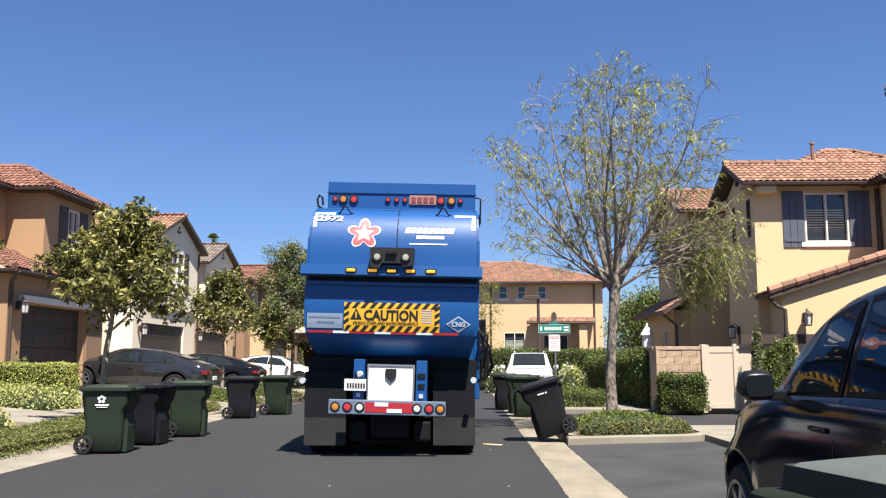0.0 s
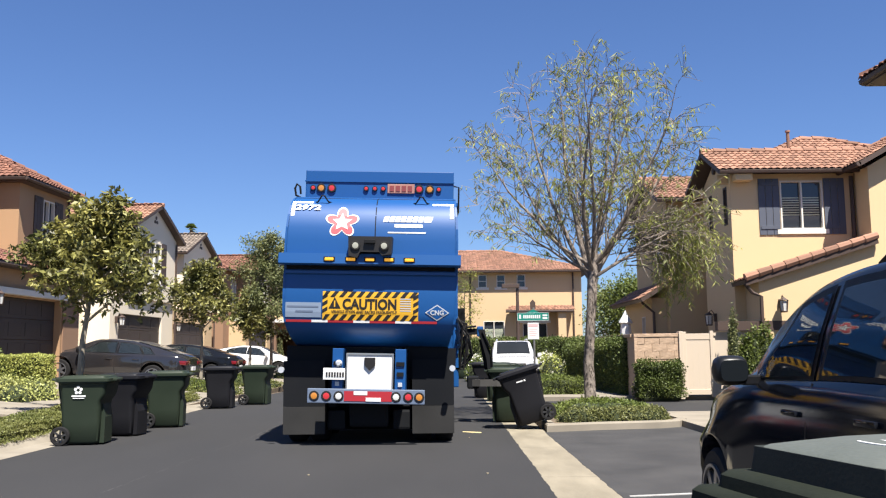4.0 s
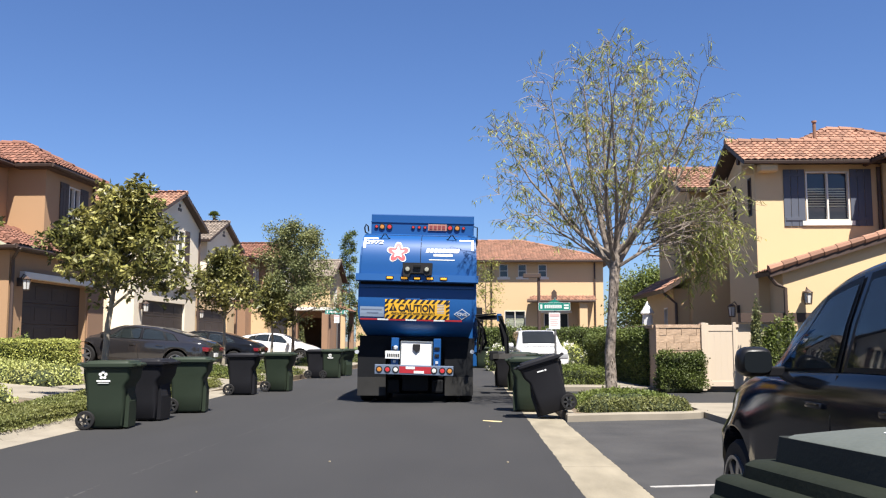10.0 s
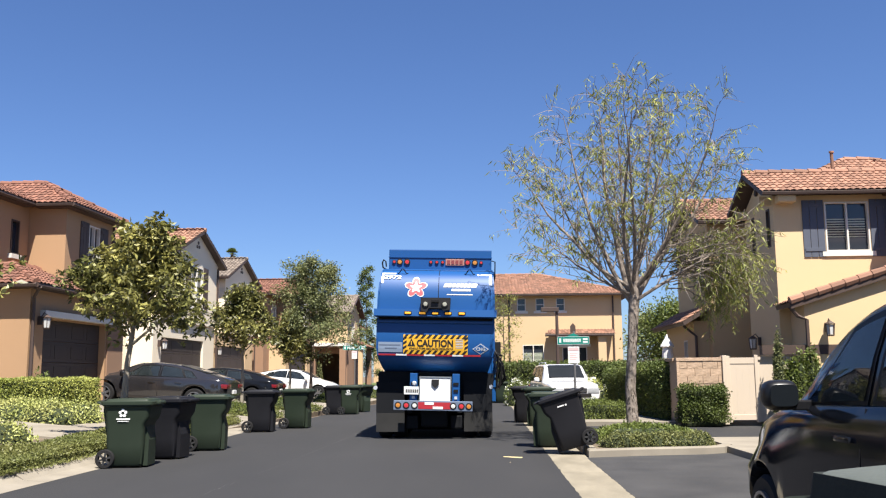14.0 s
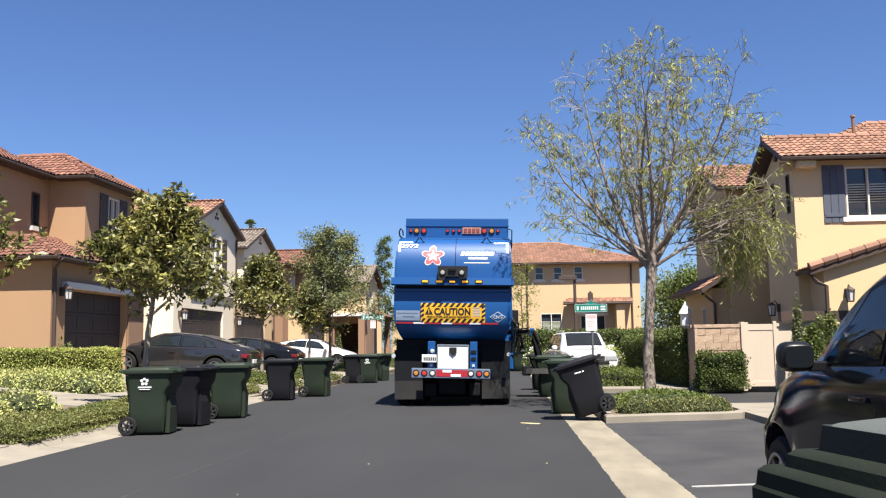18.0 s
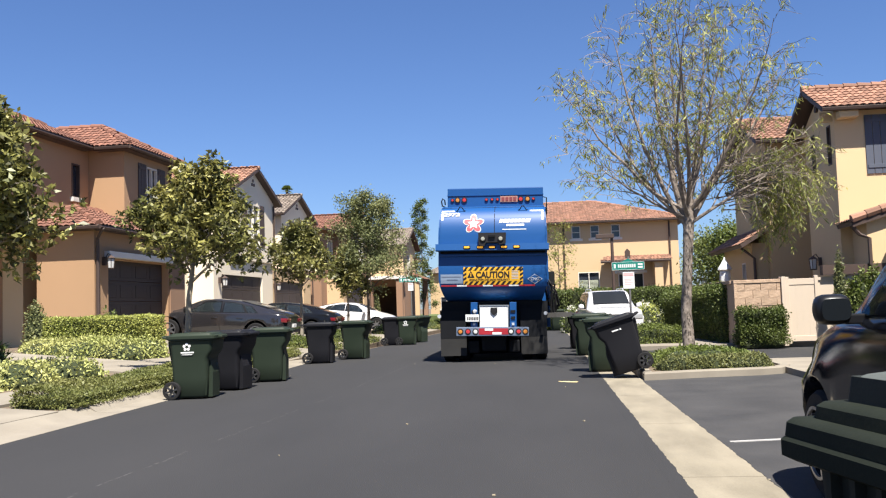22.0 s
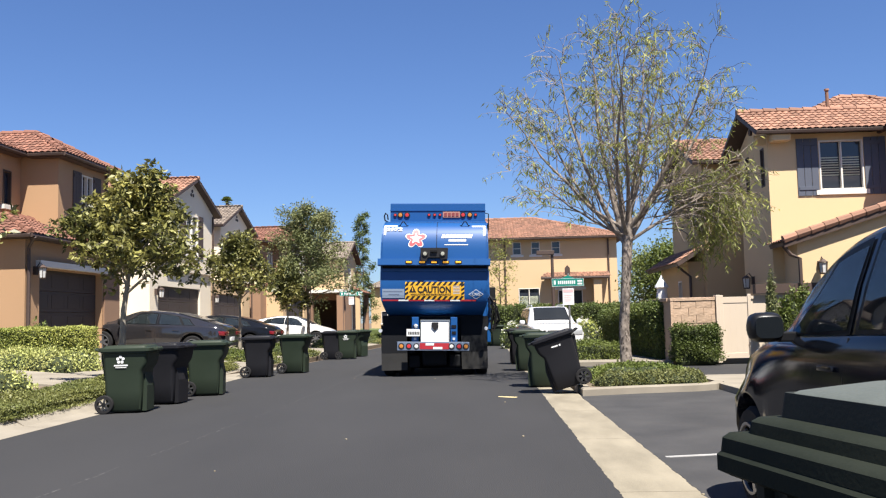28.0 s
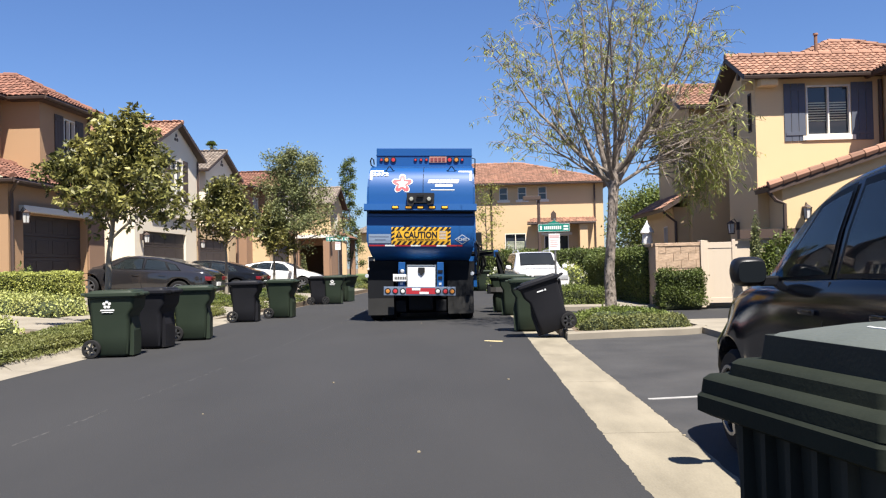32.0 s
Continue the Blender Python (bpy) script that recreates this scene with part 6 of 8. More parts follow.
    for yw in wheels:
        for s in (-1, 1):
            hw = side_at(yw)[4]
            w = new("wheel")
            w.parent = c
            x = s * (hw - 0.10)
            bm = bmesh.new()
            hoop(bm, (x - 0.11, yw, radius), [(0, radius * 0.62), (0, radius * 0.93), (0.03, radius), (0.19, radius), (0.22, radius * 0.93), (0.22, radius * 0.62)], "x", 28)
            part("tyre", bm, RUBBER, w, smooth=True)
            xo = x + s * 0.10
            bm = bmesh.new()
            hoop(bm, (xo - 0.03, yw, radius), [(0.0, radius * 0.63), (0.0, radius * 0.69), (0.04, radius * 0.69), (0.04, radius * 0.63)], "x", 28)
            part("rim", bm, ALLOY, w)
            bm = bmesh.new()
            rod(bm, (xo - 0.02, yw, radius), radius * 0.14, 0.04, "x", 12)
            part("hub", bm, ALLOY, w)
            for k in range(7):
                a = 2 * math.pi * k / 7
                ca, sa = math.cos(a), math.sin(a)
                pa, pb = (-sa * 0.04, ca * 0.04), (-sa * 0.026, ca * 0.026)
                r0, r1 = radius * 0.1, radius * 0.62
                bm = bmesh.new()
                prism(bm, [(yw + ca * r0 + pa[0], radius + sa * r0 + pa[1]), (yw + ca * r1 + pb[0], radius + sa * r1 + pb[1]), (yw + ca * r1 - pb[0], radius + sa * r1 - pb[1]), (yw + ca * r0 - pa[0], radius + sa * r0 - pa[1])], "x", xo - 0.015, xo + 0.01)
                part("spoke", bm, ALLOY, w)
            bm = bmesh.new()
            rod(bm, (x - s * 0.02 - 0.01, yw, radius), radius * 0.6, 0.02, "x", 20)
            part("brake_disc", bm, TRUCK_DARK, w)
    # door seams, handles, mirrors
    for s in (-1, 1):
        for yr, yf, tr, tf in side_glass[:2]:
            yh = yr + 0.16
            _, zb, zs, zr, wb, ws, wr = side_at(yh)
            bm = bmesh.new()
            x = s * (ws + 0.045)
            box(bm, min(x, x - s * 0.03), max(x, x - s * 0.03), yh - 0.10, yh + 0.10, zs - 0.17, zs - 0.14, bevel=0.01)
            part("door_handle", bm, paint, c, smooth=True)
            bm = bmesh.new()
            line = []
            for k in range(9):
                f = k / 8
                y = yr - 0.06 + 0.05 * math.sin(f * 3.1) * (1 if f > 0.3 else 0.6)
                _, zb, zs, zr, wb, ws, wr = side_at(y)
                z = zb + 0.10 + (zs - zb - 0.10) * f
                h = (z - zb) / (zs - zb)
                xs = wb + 0.026 if h < 0.62 else wb + 0.026 + (ws - 0.01 - wb - 0.026) * max(0.0, (h - 0.62) / 0.38) ** 2
                line.append((s * (xs + 0.001), y, z))
            tube(bm, line, 0.005, 4)
            part("door_seam", bm, INK_BLACK, c)
        yr, yf, tr, tf = side_glass[0]
        _, zb, zs, zr, wb, ws, wr = side_at(yf)
        ym = yf - 0.07
        bm = bmesh.new()
        lo, hi = sorted((s * (ws + 0.05), s * (ws + 0.25)))
        box(bm, lo, hi, ym - 0.11, ym + 0.06, zs - 0.015, zs + 0.16, bevel=0.075, steps=5)
        mirror = part("mirror", bm, CAR_TRIM if paint != CAR_WHITE else CAR_WHITE, c, smooth=True)
        bm = bmesh.new()
        lo, hi = sorted((s * (ws - 0.05), s * (ws + 0.09)))
        box(bm, lo, hi, ym - 0.06, ym + 0.0, zs - 0.015, zs + 0.045, bevel=0.01)
        part("mirror_arm", bm, CAR_TRIM, mirror)
        bm = bmesh.new()
        oval = []
        for k in range(24):
            q = 2 * math.pi * k / 24
            cq, sq = math.cos(q), math.sin(q)
            oval.append((s * (ws + 0.15) + 0.078 * math.copysign(abs(cq) ** 0.5, cq), zs + 0.0725 + 0.062 * math.copysign(abs(sq) ** 0.5, sq)))
        prism(bm, oval, "y", ym - 0.1125, ym - 0.105)
        part("mirror_glass", bm, MIRROR_DARK, mirror)
    front, back = st[-1], st[0]
    yf, yb = front[0], back[0]
    for s in (-1, 1):
        for nm, m, y0, y1, z0, z1, x0, x1 in (("headlight", HEAD_LENS, yf - 0.22, yf + 0.018, front[2] - 0.22, front[2] - 0.05, nose, front[4] + 0.01), ("tail_light", CAR_RED, yb - 0.012, yb + 0.34, back[2] - 0.13, back[2] + 0.0, back[4] - 0.30, back[4] + 0.15)):
            bm = bmesh.new()
            box(bm, min(s * x0, s * x1), max(s * x0, s * x1), y0, y1, z0, z1, bevel=0.02)
            part(nm, bm, m, c, smooth=True)
    bm = bmesh.new()
    box(bm, -nose + 0.02, nose - 0.02, yf - 0.05, yf + 0.03, front[2] - 0.2, front[2] - 0.05, bevel=0.015)
    grille = part("grille", bm, INK_BLACK, c)
    for k in (0.09, 0.13, 0.17):
        bm = bmesh.new()
        box(bm, -nose + 0.05, nose - 0.05, yf + 0.02, yf + 0.038, front[2] - k - 0.008, front[2] - k + 0.008)
        part("grille_bar", bm, ALLOY, grille)
    bm = bmesh.new()
    box(bm, -0.55, 0.55, yf - 0.05, yf + 0.025, front[1] + 0.1, front[1] + 0.22, bevel=0.015)
    part("air_intake", bm, INK_BLACK, c)
    bm = bmesh.new()
    box(bm, -0.16, 0.16, yb - 0.03, yb + 0.02, back[2] - 0.3, back[2] - 0.18, bevel=0.006)
    part("number_plate", bm, WHITE_PAINT, c, "plain white number plate")
    bm = bmesh.new()
    box(bm, -0.6, 0.6, yb - 0.02, yb + 0.05, back[1], back[1] + 0.1)
    part("bumper_trim", bm, RUBBER, c)
    return c


SEDAN = [(-2.34, 0.40, 0.86, 0.92, 0.66, 0.66, 0.50), (-2.24, 0.30, 0.97, 1.04, 0.82, 0.80, 0.62), (-1.85, 0.24, 0.99, 1.10, 0.88, 0.86, 0.66), (-1.35, 0.22, 0.98, 1.23, 0.89, 0.88, 0.64), (-0.60, 0.2, 0.96, 1.39, 0.89, 0.89, 0.62), (0.10, 0.2, 0.94, 1.41, 0.89, 0.89, 0.63), (0.55, 0.2, 0.93, 1.32, 0.89, 0.89, 0.63), (1.25, 0.2, 0.91, 1.01, 0.89, 0.86, 0.70), (1.85, 0.2, 0.82, 0.90, 0.88, 0.80, 0.66), (2.22, 0.22, 0.72, 0.78, 0.80, 0.72, 0.55), (2.38, 0.30, 0.62, 0.66, 0.62, 0.58, 0.45)]
SEDAN_GLASS = [(-0.20, 0.92, -0.18, 0.36), (-1.02, -0.30, -0.84, -0.28), (-1.40, -1.10, -1.16, -0.92)]
SEDAN_SCREENS = [(1.12, 0.42, "windscreen"), (-1.62, -0.78, "rear_window")]
sedan = make_car("sedan", "dark grey sedan parked nose-in on a driveway", CAR_GREY, SEDAN, SEDAN_SCREENS, (1.45, -1.40), 0.34, "parked cars", SEDAN_GLASS)
sedan.matrix_basis = pose(-10.85, 29.3, 0.44, 4.2, 0, 88) @ Matrix.Diagonal((1.03, 1.06, 1.03, 1))
sedan_b = make_car("sedan", "black sedan parked nose-in on a driveway", CAR_BLACK, SEDAN, SEDAN_SCREENS, (1.45, -1.40), 0.34, "parked cars", SEDAN_GLASS)
sedan_b.matrix_basis = pose(-10.85, 36.6, 0.38, 4.2, 0, 88)
sedan_c = make_car("sedan", "white sedan parked nose-out on a driveway", CAR_WHITE, SEDAN, SEDAN_SCREENS, (1.45, -1.40), 0.34, "parked cars", SEDAN_GLASS)
sedan_c.matrix_basis = pose(-9.9, 45.6, 0.34, -4.2, 0, -93)

SUV = [(-2.10, 0.42, 0.99, 1.11, 0.74, 0.74, 0.62), (-2.02, 0.32, 1.11, 1.57, 0.84, 0.83, 0.68), (-1.80, 0.28, 1.19, 1.72, 0.88, 0.88, 0.72), (-1.1, 0.27, 1.20, 1.79, 0.89, 0.89, 0.73), (-0.55, 0.27, 1.20, 1.78, 0.89, 0.89, 0.73), (-0.16, 0.27, 1.19, 1.735, 0.89, 0.89, 0.74), (0.16, 0.27, 1.18, 1.655, 0.89, 0.89, 0.75), (0.50, 0.27, 1.175, 1.50, 0.89, 0.89, 0.77), (0.92, 0.27, 1.16, 1.21, 0.89, 0.87, 0.78), (1.45, 0.28, 1.07, 1.14, 0.89, 0.84, 0.72), (1.85, 0.30, 0.98, 1.05, 0.87, 0.79, 0.66), (2.08, 0.36, 0.84, 0.90, 0.76, 0.68, 0.55), (2.16, 0.42, 0.74, 0.78, 0.62, 0.58, 0.45)]
SUV_GLASS = [(-0.22, 0.64, -0.34, 0.02), (-1.08, -0.36, -1.10, -0.48), (-1.85, -1.22, -1.70, -1.19)]
suv = make_car("suv", "glossy black compact suv parked beside the street", CAR_BLACK, SUV, [(0.82, 0.06, "windscreen"), (-2.02, -1.86, "rear_window")], (1.42, -1.25), 0.35, "parked cars", SUV_GLASS)
suv.matrix_basis = pose(2.70, 4.79, 0, 0, 0, 0)
for s in (-1, 1):
    bm = bmesh.new()
    tube(bm, [(s * 0.66, -1.6, 1.75), (s * 0.66, -1.45, 1.83), (s * 0.66, -0.95, 1.84), (s * 0.66, -0.78, 1.82), (s * 0.66, -0.62, 1.76)], 0.018, 6)
    part("roof_rail", bm, CAR_TRIM, suv)
BOXY = [(-2.35, 0.50, 1.00, 1.10, 0.80, 0.78, 0.70), (-2.28, 0.42, 1.10, 1.66, 0.90, 0.88, 0.70), (-2.0, 0.40, 1.12, 1.74, 0.92, 0.90, 0.70), (-1.0, 0.40, 1.12, 1.78, 0.92, 0.91, 0.70), (0.05, 0.40, 1.12, 1.77, 0.92, 0.91, 0.70), (0.35, 0.40, 1.12, 1.70, 0.92, 0.91, 0.70), (0.95, 0.40, 1.12, 1.21, 0.92, 0.91, 0.76), (1.6, 0.40, 1.06, 1.15, 0.92, 0.89, 0.76), (2.15, 0.42, 1.02, 1.10, 0.91, 0.87, 0.76), (2.34, 0.46, 0.99, 1.04, 0.88, 0.83, 0.72), (2.42, 0.50, 0.95, 0.99, 0.82, 0.78, 0.68)]
BOXY_GLASS = [(-0.32, 0.66, -0.30, 0.22), (-1.20, -0.44, -1.16, -0.42), (-2.05, -1.34, -1.90, -1.30)]
white_suv = make_car("suv", "white suv with dark windscreen turning slowly in the street", CAR_WHITE, BOXY, [(0.90, 0.25, "windscreen"), (-2.30, -2.10, "rear_window")], (1.42, -1.40), 0.38, "", BOXY_GLASS)
bm = bmesh.new()
tube(bm, [(-0.5, 0.93, 1.225), (0.1, 0.93, 1.228)], 0.012, 5)
part("wiper", bm, INK_BLACK, white_suv)
for s in (-1, 1):
    bm = bmesh.new()
    tube(bm, [(s * 0.60, -1.6, 1.77), (s * 0.60, -1.5, 1.83), (s * 0.60, -0.2, 1.83), (s * 0.60, 0.0, 1.77)], 0.02, 6)
    part("roof_rail", bm, GREY_DECAL, white_suv)

# ---- planting ----
rng = np.random.default_rng(7)


def leaves(name, spots, size, material, parent=None, aspect=0.45, droop=0.0, jitter=0.35, label="", kind="stuff", up=0.0):
    """Many leaves as bent diamonds at the given spots, as one mesh."""
    spots = np.asarray(spots, float)
    n = len(spots)
    d = rng.normal(size=(n, 3))
    d[:, 2] = d[:, 2] * (1 - droop) - droop * 1.6 + up
    d /= np.linalg.norm(d, axis=1)[:, None]
    s = np.cross(d, rng.normal(size=(n, 3)))
    s /= np.linalg.norm(s, axis=1)[:, None]
    nn = np.cross(d, s)
    L = (size * (1 + jitter * rng.uniform(-1, 1, n)))[:, None]
    W = L * aspect * 0.5
    base, tip = spots, spots + d * L
    mid = spots + d * L * 0.45 + nn * L * 0.08
    v = np.stack([base, mid + s * W, tip - nn * L * 0.05, mid - s * W], 1).reshape(-1, 3)
    me = bpy.data.meshes.new(name)
    me.vertices.add(4 * n)
    me.vertices.foreach_set("co", v.ravel())
    me.loops.add(4 * n)
    me.loops.foreach_set("vertex_index", np.arange(4 * n))
    me.polygons.add(n)
    me.polygons.foreach_set("loop_start", np.arange(n) * 4)
    me.update(calc_edges=True)
    me.materials.append(material)
    ob = new(name, me)
    if parent:
        ob.parent = parent
    if kind:
        ob["kind"] = kind
    if label:
        ob["label"] = label
    return ob


def shell_spots(x0, x1, y0, y1, z0, z1, density, bulge=0.06, wavy=1.0):
    """Spots over the top and sides of a clipped, slightly bulging block."""
    out = []
    lx, ly, lz = x1 - x0, y1 - y0, z1 - z0
    for area, f in ((lx * ly, "t"), (lx * lz, "s"), (lx * lz, "n"), (ly * lz, "w"), (ly * lz, "e")):
        k = max(int(area * density), 1)
        a, b = rng.uniform(size=k), rng.uniform(size=k)
        off = rng.normal(0, bulge, k)
        wave = wavy * (0.05 * np.sin(a * lx * 5 + b * 3) + 0.04 * np.sin(b * 9 + a * 4))
        if f == "t":
            p = np.stack([x0 + a * lx, y0 + b * ly, z1 + off * 0.6 + wave], 1)
        elif f in "sn":
            p = np.stack([x0 + a * lx, (y0 if f == "s" else y1) + off + wave, z0 + b * lz], 1)
        else:
            p = np.stack([(x0 if f == "w" else x1) + off + wave, y0 + a * ly, z0 + b * lz], 1)
        out.append(p)
    return np.concatenate(out)


def hedge(label, x0, x1, y0, y1, z0, z1, material, size=0.07, density=900, bulge=0.05, m=None, name="hedge", category="hedge", up=0.3, wavy=1.0):
    h = thing(name, label, category, m)
    bm = bmesh.new()
    e = 0.05
    box(bm, x0 + e, x1 - e, y0 + e, y1 - e, z0 - 0.1, z1 - e, bevel=min(0.08, (z1 - z0) * 0.3))
    part("core", bm, HEDGE_CORE, h, "solid core, coloured dark for the shade between leaves")
    leaves("foliage", shell_spots(x0, x1, y0, y1, z0, z1, density, bulge, wavy), size, material, h, 0.55, up=up)
    return h


def mound(label, x0, x1, y0, y1, z0, z1, material, size, count, m=None, name="shrub", category="shrub", lumps=9, aspect=0.5, flowers=0, bed_slope=0.0):
    """A loose low planting of overlapping rounded clumps."""
    h = thing(name, label, category, m)
    spots = []
    bm = bmesh.new()
    for i in range(lumps):
        r = rng.uniform(0.28, 0.46) * min(x1 - x0, y1 - y0, 1.6)
        cx, cy = rng.uniform(x0 + r, x1 - r), rng.uniform(y0 + r, y1 - r)
        hz = (z1 - z0) * rng.uniform(0.75, 1.1)
        base = z0 + bed_slope * (x1 - cx)
        k = count // lumps
        d = rng.normal(size=(k, 3))
        d /= np.linalg.norm(d, axis=1)[:, None]
        d[:, 2] = np.abs(d[:, 2])
        rr = rng.uniform(0.82, 1.05, k)[:, None]
        spots.append(np.array([cx, cy, base]) + d * rr * np.array([r, r, hz]))
        rings = [ring(bm, (cx, cy, base + hz * 0.85 * math.sin(a)), max(r * 0.88 * math.cos(a), 0.01), "z", 9) for a in (-0.2, 0.3, 0.7, 1.1, 1.5)]
        for a, b in zip(rings, rings[1:]):
            bridge(bm, a, b)
    part("core", bm, HEDGE_CORE, h, "solid core, coloured dark for the shade between leaves")
    spots = np.concatenate(spots)
    leaves("foliage", spots, size, material, h, aspect, up=0.4)
    if flowers:
        pick = spots[rng.choice(len(spots), flowers)]
        blooms = np.repeat(pick, 7, 0) + rng.normal(0, 0.035, (flowers * 7, 3))
        leaves("blossom", blooms, 0.075, PETAL, h, 0.8, label="white blossoms", up=0.5)
    return h


def grow(parent, base, height, lean, r0, limbs, spread, bark, seed, first=0.35, twigs=4, droop=0.0, rise=0.75, sub=3, taper=0.62):
    """Trunk and limbs of a tree; returns spots along the outer twigs with their directions."""
    g = np.random.default_rng(seed)
    tips = []
    base = Vector(base)
    top = base + Vector((lean[0], lean[1], height))
    n = 9
    pts = [base.lerp(top, i / (n - 1)) + Vector((g.normal(0, 0.03), g.normal(0, 0.03), 0)) * (height * 0.12 if 0 < i < n - 1 else 0) for i in range(n)]
    rad = [r0 * (1 - 0.86 * (i / (n - 1)) ** 0.8) for i in range(n)]
    rad[0] *= 1.25
    bm = bmesh.new()
    tube(bm, [pts[0] - Vector((0, 0, 0.1))] + pts, [rad[0] * 1.1] + rad, 10)
    part("trunk", bm, bark, parent, smooth=True)
    bm_twig = bmesh.new()
    for i in range(limbs):
        f = first + (1 - first) * ((i + 0.5) / limbs) ** 0.9 * 0.97
        k = min(int(f * (n - 1)), n - 2)
        p = pts[k].lerp(pts[k + 1], f * (n - 1) - k)
        a = i * 2.399 + g.uniform(-0.4, 0.4)
        reach = spread * (1.05 - taper * (f - first) / (1 - first)) * g.uniform(0.75, 1.15)
        out = Vector((math.cos(a), math.sin(a), 0))
        lift = rise * g.uniform(0.7, 1.3)
        q = [p]
        for s in (0.35, 0.7, 1.0):
            w = p + out * reach * s + Vector((0, 0, reach * lift * (s - 0.25 * s * s) - droop * reach * s * s * 0.5))
            q.append(w + Vector(g.normal(0, 0.05, 3)) * reach)
        rr = r0 * (0.42 * (1 - f) + 0.13)
        bm = bmesh.new()
        tube(bm, q, [rr, rr * 0.72, rr * 0.45, rr * 0.18], 6)
        part("limb", bm, bark, parent, smooth=True)
        for j in range(sub * twigs):
            u = g.uniform(0.25, 1.0)
            seg = min(int(u * 3), 2)
            s0 = q[seg].lerp(q[seg + 1], u * 3 - seg)
            d = Vector(g.normal(0, 1, 3)).normalized()
            d = (out * 0.6 + d * 0.9 + Vector((0, 0, 0.35 - droop))).normalized()
            ln = reach * g.uniform(0.22, 0.45)
            e = s0 + d * ln
            m = s0.lerp(e, 0.5) + Vector((0, 0, 0.04))
            tail = e + Vector((d.x * 0.15, d.y * 0.15, -droop)) * ln * 0.8
            tube(bm_twig, [s0, m, e, tail], [rr * 0.22, rr * 0.16, rr * 0.11, rr * 0.05], 4)
            for c in np.linspace(0.15, 1, 6):
                a_, b_ = (m, e) if c < 0.6 else (e, tail)
                cc = (c / 0.6) if c < 0.6 else (c - 0.6) / 0.4
                tips.append((*a_.lerp(b_, cc), *d))
    part("twig_spray", bm_twig, bark, parent)["kind"] = "stuff"
    return np.array(tips)


def broadleaf(label, base, height, spread, material, bark, seed, count, size, aspect=0.42, first=0.4, limbs=16, r0=0.07, rise=0.7, droop=0.0, scatter=0.13, lean=(0, 0), name="tree", twigs=4, sub=3, rosette=1, taper=0.62):
    t = thing(name, label, "tree")
    tips = grow(t, base, height, lean, r0, limbs, spread, bark, seed, first, rise=rise, droop=droop, twigs=twigs, sub=sub, taper=taper)
    k = max(count // rosette, 1)
    hubs = tips[rng.choice(len(tips), k)][:, :3] + rng.normal(0, scatter, (k, 3))
    pick = np.repeat(hubs, rosette, 0) + rng.normal(0, 0.02 if rosette > 1 else 0.0, (k * rosette, 3))
    leaves("crown", pick, size, material, t, aspect, droop=0.15)
    return t


